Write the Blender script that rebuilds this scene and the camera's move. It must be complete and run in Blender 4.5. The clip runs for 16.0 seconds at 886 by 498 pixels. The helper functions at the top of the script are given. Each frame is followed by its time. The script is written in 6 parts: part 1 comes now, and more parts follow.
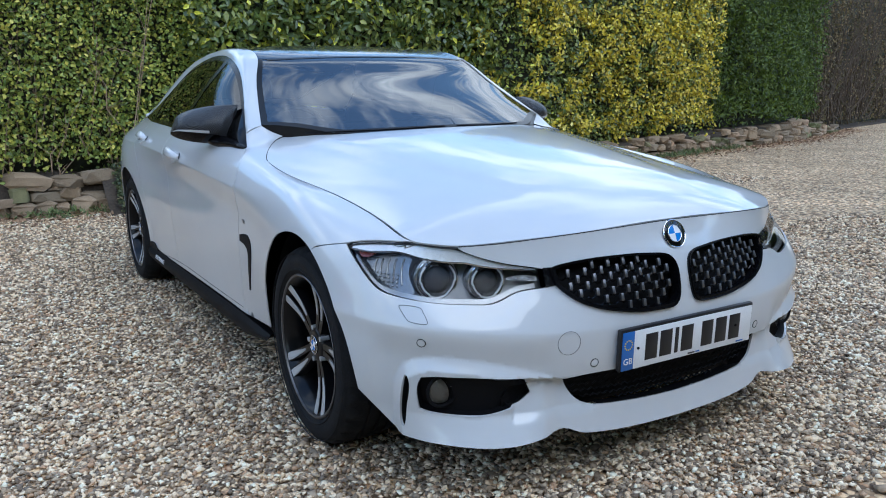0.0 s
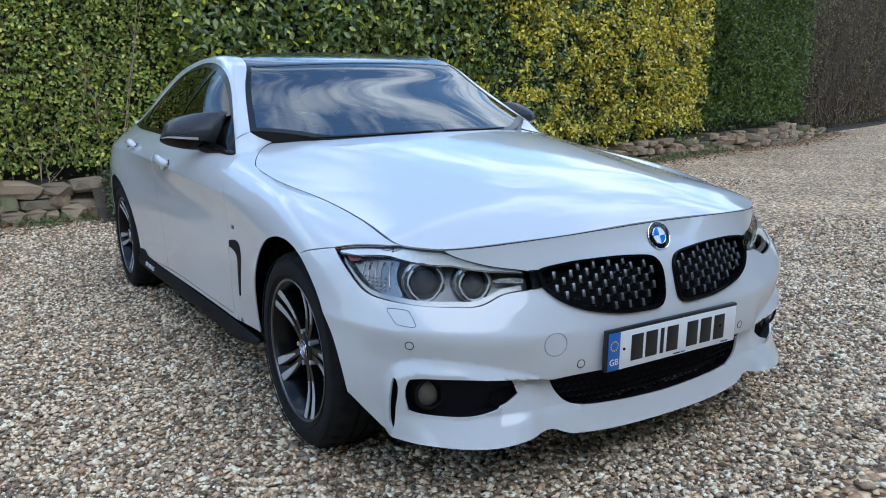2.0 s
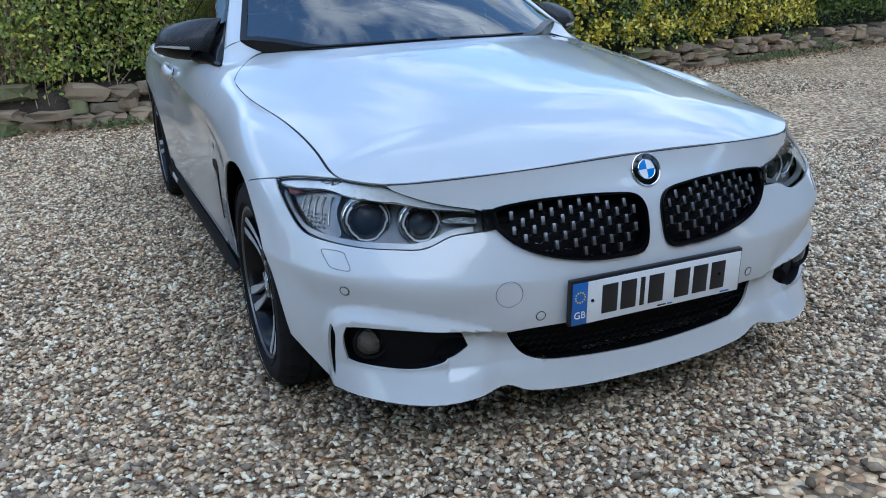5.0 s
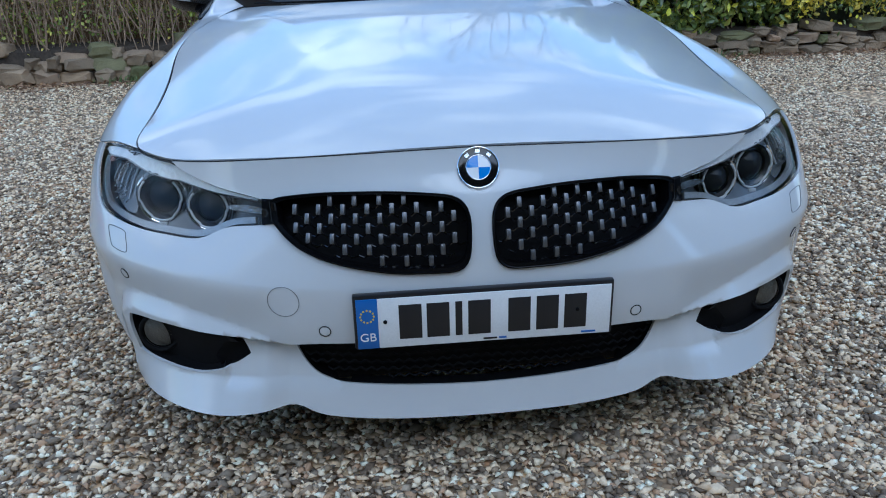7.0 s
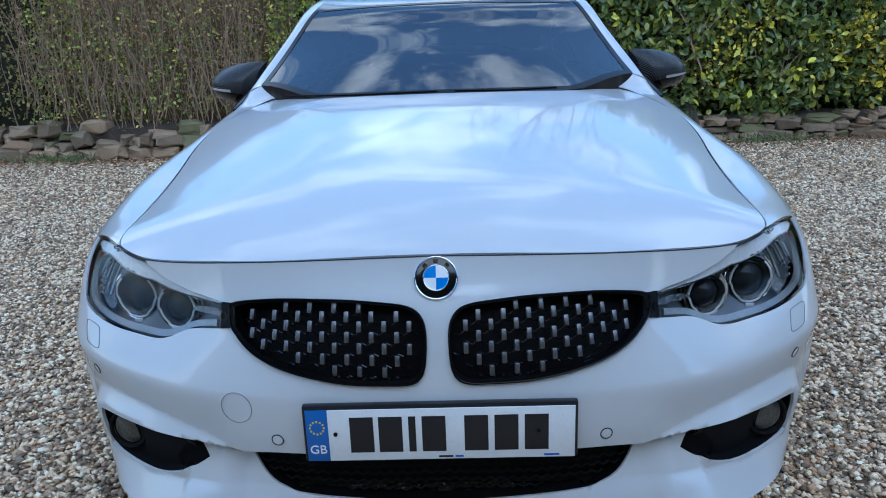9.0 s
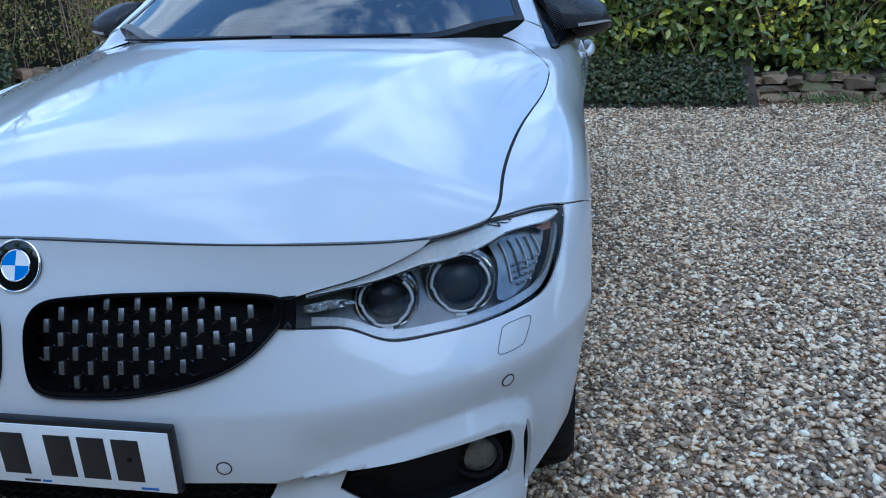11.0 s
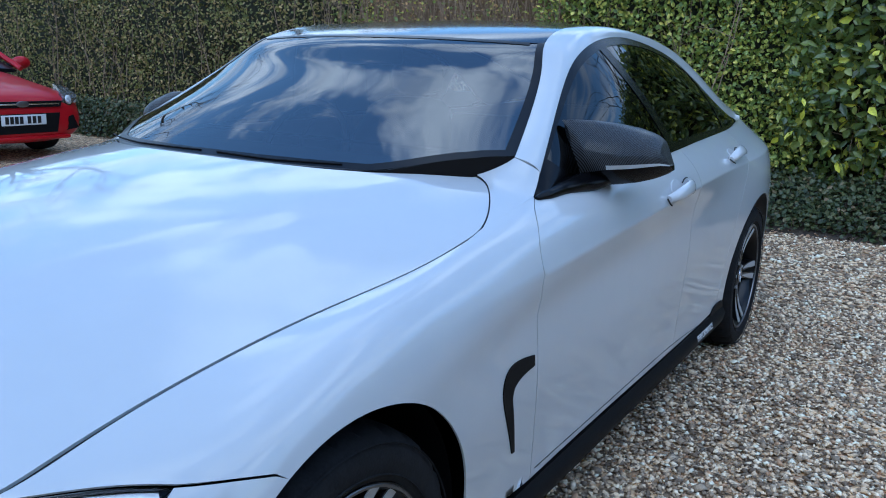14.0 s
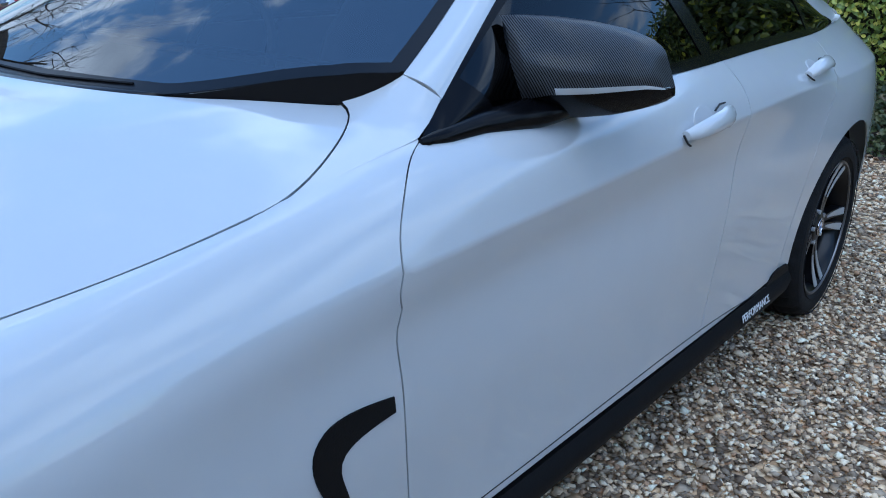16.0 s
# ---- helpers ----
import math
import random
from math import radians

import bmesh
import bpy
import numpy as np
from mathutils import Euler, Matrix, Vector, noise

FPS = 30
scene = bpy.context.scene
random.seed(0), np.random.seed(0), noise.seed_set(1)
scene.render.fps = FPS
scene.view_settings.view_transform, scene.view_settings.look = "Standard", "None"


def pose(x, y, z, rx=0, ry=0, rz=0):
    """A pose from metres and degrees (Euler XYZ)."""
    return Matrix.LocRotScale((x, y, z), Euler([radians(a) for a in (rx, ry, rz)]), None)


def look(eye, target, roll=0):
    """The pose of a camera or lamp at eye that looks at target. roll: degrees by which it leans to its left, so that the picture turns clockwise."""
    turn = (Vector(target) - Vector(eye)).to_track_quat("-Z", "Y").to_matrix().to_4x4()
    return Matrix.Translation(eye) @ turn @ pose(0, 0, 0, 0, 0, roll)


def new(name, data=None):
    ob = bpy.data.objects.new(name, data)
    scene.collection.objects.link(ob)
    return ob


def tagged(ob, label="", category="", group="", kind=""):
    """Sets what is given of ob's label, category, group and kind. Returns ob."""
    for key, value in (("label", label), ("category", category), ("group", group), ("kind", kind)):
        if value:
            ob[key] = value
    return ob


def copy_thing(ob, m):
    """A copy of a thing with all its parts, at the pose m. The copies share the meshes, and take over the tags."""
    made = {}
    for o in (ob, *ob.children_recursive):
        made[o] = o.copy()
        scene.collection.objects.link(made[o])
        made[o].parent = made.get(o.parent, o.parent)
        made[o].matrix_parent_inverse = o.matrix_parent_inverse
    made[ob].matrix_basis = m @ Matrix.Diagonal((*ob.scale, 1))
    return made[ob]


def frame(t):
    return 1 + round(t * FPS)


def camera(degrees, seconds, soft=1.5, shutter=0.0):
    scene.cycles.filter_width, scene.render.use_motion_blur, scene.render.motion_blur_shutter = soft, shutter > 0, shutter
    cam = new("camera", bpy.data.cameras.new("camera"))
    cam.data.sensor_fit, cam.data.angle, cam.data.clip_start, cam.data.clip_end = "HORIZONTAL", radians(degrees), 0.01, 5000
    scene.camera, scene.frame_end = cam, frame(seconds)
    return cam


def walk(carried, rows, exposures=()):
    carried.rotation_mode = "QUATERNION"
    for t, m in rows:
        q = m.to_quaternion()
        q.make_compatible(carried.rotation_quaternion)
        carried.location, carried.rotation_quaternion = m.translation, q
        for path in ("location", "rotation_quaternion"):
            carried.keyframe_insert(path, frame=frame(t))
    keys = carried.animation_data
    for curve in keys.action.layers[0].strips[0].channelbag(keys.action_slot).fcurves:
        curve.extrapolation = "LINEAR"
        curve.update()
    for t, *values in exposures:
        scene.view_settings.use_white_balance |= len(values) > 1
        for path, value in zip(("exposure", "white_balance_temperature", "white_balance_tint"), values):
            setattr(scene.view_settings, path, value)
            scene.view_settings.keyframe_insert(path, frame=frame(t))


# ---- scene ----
# ---------------------------------------------------------------- camera and walk
cam = camera(57.37, 16.0, soft=1.0)
PATH = [
    (0.0, pose(-1.742, -1.588, 1.124, 78.77, 1.16, -30.61)),
    (0.5, pose(-1.752, -1.584, 1.128, 78.88, 1.11, -30.64)),
    (1.0, pose(-1.758, -1.596, 1.124, 79.09, 1.18, -30.83)),
    (1.5, pose(-1.753, -1.602, 1.119, 79.23, 1.27, -31.08)),
    (2.0, pose(-1.744, -1.615, 1.122, 79.16, 1.49, -31.27)),
    (2.5, pose(-1.737, -1.614, 1.119, 78.82, 1.71, -31.28)),
    (3.0, pose(-1.733, -1.607, 1.113, 78.26, 1.98, -31.10)),
    (3.2, pose(-1.731, -1.614, 1.111, 78.00, 2.06, -31.02)),
    (5.3, pose(-1.096, -1.565, 1.152, 71.34, 2.11, -21.41)),
    (5.5, pose(-0.979, -1.571, 1.134, 70.91, 2.04, -19.63)),
    (6.0, pose(-0.712, -1.613, 1.128, 70.01, 1.92, -15.07)),
    (6.5, pose(-0.461, -1.536, 1.090, 69.61, 1.68, -10.61)),
    (7.0, pose(-0.214, -1.498, 1.098, 70.06, 1.67, -5.69)),
    (7.5, pose(-0.006, -1.547, 1.059, 71.50, 1.32, -3.11)),
    (8.0, pose(0.050, -1.539, 1.041, 72.69, 1.30, -0.70)),
    (8.5, pose(0.059, -1.493, 1.093, 74.13, 1.52, 0.62)),
    (9.0, pose(0.061, -1.436, 1.150, 75.24, 1.94, 1.23)),
    (9.5, pose(0.068, -1.394, 1.144, 75.61, 2.22, 1.95)),
    (10.0, pose(0.284, -1.302, 1.113, 75.09, 2.03, 3.39)),
    (10.2, pose(0.435, -1.250, 1.121, 74.62, 1.83, 4.18)),
    (12.3, pose(1.248, -0.683, 1.055, 68.89, 0.24, 22.94)),
    (12.5, pose(1.311, -0.642, 1.086, 69.82, -0.53, 25.39)),
    (13.0, pose(1.427, -0.475, 1.146, 73.24, -1.72, 29.04)),
    (13.5, pose(1.502, -0.313, 1.219, 75.98, -2.16, 30.90)),
    (14.0, pose(1.569, -0.102, 1.208, 76.97, -1.92, 32.08)),
    (14.5, pose(1.621, 0.128, 1.223, 76.88, -1.72, 32.61)),
    (15.0, pose(1.586, 0.353, 1.211, 75.94, -1.46, 33.34)),
    (15.5, pose(1.523, 0.557, 1.202, 74.15, -1.55, 34.15)),
    (16.0, pose(1.533, 0.707, 1.156, 70.37, -1.37, 39.60)),
]
walk(cam, PATH, exposures=[(0.0, 0.72, 5050, 6), (3.2, 0.70, 5000, 6), (6.5, 0.42, 4740, 4), (9.0, 0.46, 4580, 4), (12.5, 0.40, 4470, 5), (16.0, 0.55, 4560, 5)])

# ---------------------------------------------------------------- world, sun
world = bpy.data.worlds.new("sky")
scene.world = world
world.use_nodes = True
wn, wl = world.node_tree.nodes, world.node_tree.links
wn.clear()
SUN_ELEV, SUN_ROT = 48.0, 172.0


def build_sky():
    """Clear blue sky with broken cloud: the clouds lie in one flat layer, so they flatten towards the horizon."""
    out, bg, sky = wn.new("ShaderNodeOutputWorld"), wn.new("ShaderNodeBackground"), wn.new("ShaderNodeTexSky")
    sky.sky_type, sky.sun_disc = "NISHITA", False
    sky.sun_elevation, sky.sun_rotation = radians(SUN_ELEV), radians(SUN_ROT)
    sky.air_density, sky.dust_density, sky.ozone_density = 1.5, 0.4, 2.2
    tc, sep, cmb = wn.new("ShaderNodeTexCoord"), wn.new("ShaderNodeSeparateXYZ"), wn.new("ShaderNodeCombineXYZ")
    wl.new(tc.outputs["Generated"], sep.inputs[0])

    def math_node(op, a, b):
        q = wn.new("ShaderNodeMath")
        q.operation = op
        for k, v in ((0, a), (1, b)):
            if isinstance(v, (int, float)):
                q.inputs[k].default_value = v
            else:
                wl.new(v, q.inputs[k])
        return q.outputs[0]

    up = math_node("ADD", math_node("MAXIMUM", sep.outputs["Z"], 0.0), 0.22)
    wl.new(math_node("DIVIDE", sep.outputs["X"], up), cmb.inputs[0])
    wl.new(math_node("DIVIDE", sep.outputs["Y"], up), cmb.inputs[1])

    def field(scale, detail, rough, warp, at, stretch):
        mp, nz = wn.new("ShaderNodeMapping"), wn.new("ShaderNodeTexNoise")
        mp.inputs["Location"].default_value = at
        mp.inputs["Rotation"].default_value = (0, 0, radians(24))
        mp.inputs["Scale"].default_value = stretch
        nz.inputs["Scale"].default_value, nz.inputs["Detail"].default_value = scale, detail
        nz.inputs["Roughness"].default_value, nz.inputs["Distortion"].default_value = rough, warp
        wl.new(cmb.outputs[0], mp.inputs["Vector"])
        wl.new(mp.outputs["Vector"], nz.inputs["Vector"])
        return nz.outputs["Fac"]

    cover = wn.new("ShaderNodeValToRGB")
    e = cover.color_ramp.elements
    e[0].position, e[1].position = CLOUD_EDGE
    e[0].color = (0.03, 0.03, 0.03, 1)
    low = math_node("MULTIPLY", math_node("SUBTRACT", 0.55, sep.outputs["Z"]), 0.04)
    wl.new(math_node("ADD", field(1.9, 10.0, 0.62, 0.4, CLOUD_AT, (0.75, 1.3, 1)), low), cover.inputs["Fac"])
    tone = wn.new("ShaderNodeValToRGB")
    e = tone.color_ramp.elements
    e[0].position, e[1].position = 0.35, 0.68
    e[0].color, e[1].color = (4.2, 4.1, 4.1, 1), (10.0, 9.5, 8.8, 1)
    wl.new(field(2.2, 6.0, 0.6, 0.2, (4.1, 1.7, 0), (1, 1, 1)), tone.inputs["Fac"])
    mix = wn.new("ShaderNodeMixRGB")
    wl.new(cover.outputs["Color"], mix.inputs["Fac"])
    wl.new(sky.outputs["Color"], mix.inputs["Color1"])
    wl.new(tone.outputs["Color"], mix.inputs["Color2"])
    wl.new(mix.outputs["Color"], bg.inputs["Color"])
    bg.inputs["Strength"].default_value = 0.15
    wl.new(bg.outputs["Background"], out.inputs["Surface"])


CLOUD_EDGE, CLOUD_AT = (0.495, 0.575), (2.6, -1.4, 0.0)
build_sky()
sun = new("sun", bpy.data.lights.new("sun", "SUN"))
sun.data.energy, sun.data.angle, sun.data.color = 1.0, radians(64.0), (1.0, 0.86, 0.68)
sun_dir = Vector((math.sin(radians(SUN_ROT)) * math.cos(radians(SUN_ELEV)), math.cos(radians(SUN_ROT)) * math.cos(radians(SUN_ELEV)), math.sin(radians(SUN_ELEV))))
sun.matrix_world = look(sun_dir * 50, (0, 0, 0))

# ---------------------------------------------------------------- materials
def material(name, colour=(0.5, 0.5, 0.5), rough=0.5, metal=0.0, coat=0.0, spec=0.5, vary=0.0, vary_scale=6.0, bump=0.0, bump_scale=60.0, transmission=0.0, ior=1.45, island=0.0, coords="Object"):
    """A principled material with two scales of variation and a fine relief."""
    m = bpy.data.materials.new(name)
    m.use_nodes = True
    n, l = m.node_tree.nodes, m.node_tree.links
    p = n["Principled BSDF"]
    p.inputs["Base Color"].default_value = (*colour, 1)
    p.inputs["Roughness"].default_value, p.inputs["Metallic"].default_value = rough, metal
    p.inputs["Coat Weight"].default_value, p.inputs["Coat Roughness"].default_value = coat, 0.025
    p.inputs["Specular IOR Level"].default_value, p.inputs["IOR"].default_value = spec, ior
    p.inputs["Transmission Weight"].default_value = transmission
    tc = n.new("ShaderNodeTexCoord")
    if vary or island:
        a, b = n.new("ShaderNodeTexNoise"), n.new("ShaderNodeTexNoise")
        a.inputs["Scale"].default_value, b.inputs["Scale"].default_value = vary_scale, vary_scale * 9
        a.inputs["Detail"].default_value = 5
        mul = n.new("ShaderNodeMath")
        mul.operation = "ADD"
        hsv = n.new("ShaderNodeHueSaturation")
        hsv.inputs["Color"].default_value = (*colour, 1)
        rng = n.new("ShaderNodeMapRange")
        rng.inputs["From Min"].default_value, rng.inputs["From Max"].default_value = 0.7, 1.3
        rng.inputs["To Min"].default_value, rng.inputs["To Max"].default_value = 1 - vary, 1 + vary
        l.new(tc.outputs[coords], a.inputs["Vector"])
        l.new(tc.outputs[coords], b.inputs["Vector"])
        l.new(a.outputs["Fac"], mul.inputs[0])
        l.new(b.outputs["Fac"], mul.inputs[1])
        l.new(mul.outputs[0], rng.inputs["Value"])
        value = rng.outputs["Result"]
        if island:
            g = n.new("ShaderNodeNewGeometry")
            r2 = n.new("ShaderNodeMapRange")
            r2.inputs["To Min"].default_value, r2.inputs["To Max"].default_value = 1 - island, 1 + island
            mm = n.new("ShaderNodeMath")
            mm.operation = "MULTIPLY"
            l.new(g.outputs["Random Per Island"], r2.inputs["Value"])
            l.new(r2.outputs["Result"], mm.inputs[0])
            l.new(value, mm.inputs[1])
            value = mm.outputs[0]
        l.new(value, hsv.inputs["Value"])
        l.new(hsv.outputs["Color"], p.inputs["Base Color"])
    if bump:
        nz, bp = n.new("ShaderNodeTexNoise"), n.new("ShaderNodeBump")
        nz.inputs["Scale"].default_value, nz.inputs["Detail"].default_value = bump_scale, 6
        bp.inputs["Strength"].default_value, bp.inputs["Distance"].default_value = bump, 0.01
        l.new(tc.outputs[coords], nz.inputs["Vector"])
        l.new(nz.outputs["Fac"], bp.inputs["Height"])
        l.new(bp.outputs["Normal"], p.inputs["Normal"])
    return m


PAINT = material("white_paint", (0.56, 0.572, 0.584), 0.30, 0.0, 1.0, 0.3, vary=0.015, vary_scale=1.5)
PAINT.node_tree.nodes["Principled BSDF"].inputs["Coat IOR"].default_value = 1.6
PAINT.node_tree.nodes["Principled BSDF"].inputs["Coat Roughness"].default_value = 0.05
BLACK = material("gloss_black", (0.004, 0.004, 0.005), 0.12, 0.0, 0.4)
MATT = material("matt_black", (0.005, 0.005, 0.006), 0.6, spec=0.15, bump=0.08, bump_scale=300)
RUBBER = material("tyre_rubber", (0.014, 0.014, 0.015), 0.75, spec=0.15, vary=0.25, vary_scale=20, bump=0.15, bump_scale=180)


def pane(name, tint, ior=1.5, rough=0.0):
    """Thin glass: see-through with a tint, glossy by the angle."""
    m = bpy.data.materials.new(name)
    m.use_nodes = True
    n, l = m.node_tree.nodes, m.node_tree.links
    n.clear()
    out, mix, fr = n.new("ShaderNodeOutputMaterial"), n.new("ShaderNodeMixShader"), n.new("ShaderNodeFresnel")
    tr, gl = n.new("ShaderNodeBsdfTransparent"), n.new("ShaderNodeBsdfGlossy")
    tr.inputs["Color"].default_value = (*tint, 1)
    gl.inputs["Roughness"].default_value = rough
    fr.inputs["IOR"].default_value = ior
    l.new(fr.outputs["Fac"], mix.inputs["Fac"])
    l.new(tr.outputs["BSDF"], mix.inputs[1])
    l.new(gl.outputs["BSDF"], mix.inputs[2])
    l.new(mix.outputs["Shader"], out.inputs["Surface"])
    return m


GLASS = pane("tinted_glass", (0.32, 0.38, 0.42), 2.9)
SILVER = material("machined_silver", (0.50, 0.51, 0.52), 0.48, 0.55, vary=.06, vary_scale=60)
STUD = material("stud_silver", (0.19, 0.19, 0.20), 0.42, 1.0)
CHROME = material("chrome", (0.8, 0.8, 0.82), 0.08, 1.0)
RED = material("red_paint", (0.36, 0.002, 0.008), 0.4, 0, 0.35, 0.25)

# ---------------------------------------------------------------- building tools
def link(name, verts, faces, mat, parent=None, label="", smooth=True, normals=None):
    me = bpy.data.meshes.new(name)
    me.from_pydata([tuple(map(float, v)) for v in verts], [], [tuple(map(int, q)) for q in faces])
    me.update()
    if smooth:
        me.polygons.foreach_set("use_smooth", [True] * len(me.polygons))
    if normals is not None:
        me.normals_split_custom_set([tuple(map(float, v)) for v in normals])
    if mat:
        me.materials.append(mat)
    ob = new(name, me)
    ob.parent = parent
    if label:
        tagged(ob, label)
    return ob


def part(name, bm, mat, parent, label="", smooth=True):
    """Links a bmesh as one mesh object under a thing or a part."""
    me = bpy.data.meshes.new(name)
    bm.to_mesh(me)
    bm.free()
    if smooth:
        me.polygons.foreach_set("use_smooth", [True] * len(me.polygons))
        me.set_sharp_from_angle(angle=radians(40))
    me.materials.append(mat)
    ob = new(name, me)
    ob.parent = parent
    if label:
        tagged(ob, label)
    return ob


def thing(name, label, category, group="", kind="", at=(0, 0, 0)):
    ob = new(name)
    ob.location = at
    ob.empty_display_size = 0.1
    return tagged(ob, label, category, group, kind)


def spline_basis(knots, t):
    """Rows of weights of a natural cubic spline through values at knots, taken at t."""
    k = np.asarray(knots, float)
    n = len(k)
    h = np.diff(k)
    A, B = np.eye(n), np.zeros((n, n))
    for i in range(1, n - 1):
        A[i, i - 1], A[i, i], A[i, i + 1] = h[i - 1], 2 * (h[i - 1] + h[i]), h[i]
        B[i, i - 1], B[i, i], B[i, i + 1] = 6 / h[i - 1], -6 / h[i - 1] - 6 / h[i], 6 / h[i]
    M = np.linalg.solve(A, B)
    t = np.asarray(t, float).ravel()
    i = np.clip(np.searchsorted(k, t) - 1, 0, n - 2)
    hh = h[i]
    a, b = (k[i + 1] - t) / hh, (t - k[i]) / hh
    W = np.zeros((len(t), n))
    r = np.arange(len(t))
    W[r, i] += a
    W[r, i + 1] += b
    W += ((a ** 3 - a) * hh ** 2 / 6)[:, None] * M[i] + ((b ** 3 - b) * hh ** 2 / 6)[:, None] * M[i + 1]
    return W


def curve(points, n):
    """n points along a smooth curve through the given ones, even along its length."""
    p = np.asarray(points, float)
    s = np.concatenate([[0], np.cumsum(np.linalg.norm(np.diff(p, axis=0), axis=1) ** 0.5)])
    fine = spline_basis(s, np.linspace(0, s[-1], 40 * len(p))) @ p
    L = np.concatenate([[0], np.cumsum(np.linalg.norm(np.diff(fine, axis=0), axis=1))])
    q = np.linspace(0, L[-1], n)
    return np.stack([np.interp(q, L, fine[:, i]) for i in range(p.shape[1])], 1)


def closed(points, n, sharp=()):
    """n points round a smooth closed outline; corners whose index is in sharp stay sharp."""
    p = [tuple(q) for q in points]
    m = len(p)
    if not sharp:
        ext = p[-3:] + p + p[:4]
        e = np.asarray(ext, float)
        s = np.concatenate([[0], np.cumsum(np.linalg.norm(np.diff(e, axis=0), axis=1) ** 0.5)])
        t = np.linspace(s[3], s[3 + m], n, endpoint=False)
        return spline_basis(s, t) @ e
    sh = sorted(sharp)
    out = []
    for a, b in zip(sh, sh[1:] + [sh[0] + m]):
        seg = [p[i % m] for i in range(a, b + 1)]
        L = sum(math.dist(seg[i], seg[i + 1]) for i in range(len(seg) - 1))
        tot = sum(math.dist(p[i], p[(i + 1) % m]) for i in range(m))
        k = max(2, int(round(n * L / tot)) + 1)
        out.append(curve(seg, k)[:-1] if len(seg) > 2 else np.linspace(seg[0], seg[1], k)[:-1])
    return np.concatenate(out)


def inside(poly, pts):
    """Which points lie in a polygon."""
    poly, pts = np.asarray(poly, float), np.asarray(pts, float)
    x, y = pts[:, 0], pts[:, 1]
    c = np.zeros(len(pts), bool)
    j = len(poly) - 1
    for i in range(len(poly)):
        a, b = poly[i], poly[j]
        hit = ((a[1] > y) != (b[1] > y)) & (x < (b[0] - a[0]) * (y - a[1]) / (b[1] - a[1] + 1e-15) + a[0])
        c ^= hit
        j = i
    return c


def edge_dist(poly, pts):
    """Distance of points to a closed polygon's edge."""
    a = np.asarray(poly, float)
    b = np.roll(a, -1, axis=0)
    pts = np.asarray(pts, float)
    best = np.full(len(pts), 1e9)
    for p, q in zip(a, b):
        d = q - p
        u = np.clip(((pts - p) @ d) / (d @ d + 1e-15), 0, 1)
        best = np.minimum(best, np.linalg.norm(pts - p - u[:, None] * d, axis=1))
    return best


def ramp(x, a, b):
    t = np.clip((np.asarray(x, float) - a) / (b - a), 0, 1)
    return t * t * (3 - 2 * t)


from mathutils.geometry import delaunay_2d_cdt


def trimmed(outline, holes, step, extra=()):
    """Triangles filling an outline with holes in a flat map; returns points and triangles and the loops."""
    loops = [np.asarray(outline, float)] + [np.asarray(h, float) for h in holes]
    pts, edges = [], []
    for lp in loops:
        b = len(pts)
        pts += [tuple(q) for q in lp]
        edges += [(b + i, b + (i + 1) % len(lp)) for i in range(len(lp))]
    for lp in extra:
        b = len(pts)
        pts += [tuple(q) for q in lp]
        edges += [(b + i, b + i + 1) for i in range(len(lp) - 1)]
    lo, hi = loops[0].min(0), loops[0].max(0)
    gx, gy = np.meshgrid(np.arange(lo[0], hi[0] + step, step), np.arange(lo[1], hi[1] + step, step * 0.87))
    gx[1::2] += step / 2
    g = np.stack([gx.ravel(), gy.ravel()], 1)
    keep = inside(loops[0], g)
    for lp in loops[1:]:
        keep &= ~inside(lp, g)
    g = g[keep]
    d = np.min([edge_dist(lp, g) for lp in loops], axis=0) if len(g) else np.zeros(0)
    for lp in extra:
        e = np.min(np.linalg.norm(g[:, None] - np.asarray(lp)[None], axis=2), axis=1)
        d = np.minimum(d, e)
    g = g[d > step * 0.45]
    pts += [tuple(q) for q in g]
    v, _, f, _, _, _ = delaunay_2d_cdt([Vector(q) for q in pts], edges, [], 0, 1e-6)
    v = np.array([tuple(q) for q in v])
    f = np.array([tuple(q) for q in f])
    c = v[f].mean(axis=1)
    ok = inside(loops[0], c)
    for lp in loops[1:]:
        ok &= ~inside(lp, c)
    return v, f[ok]


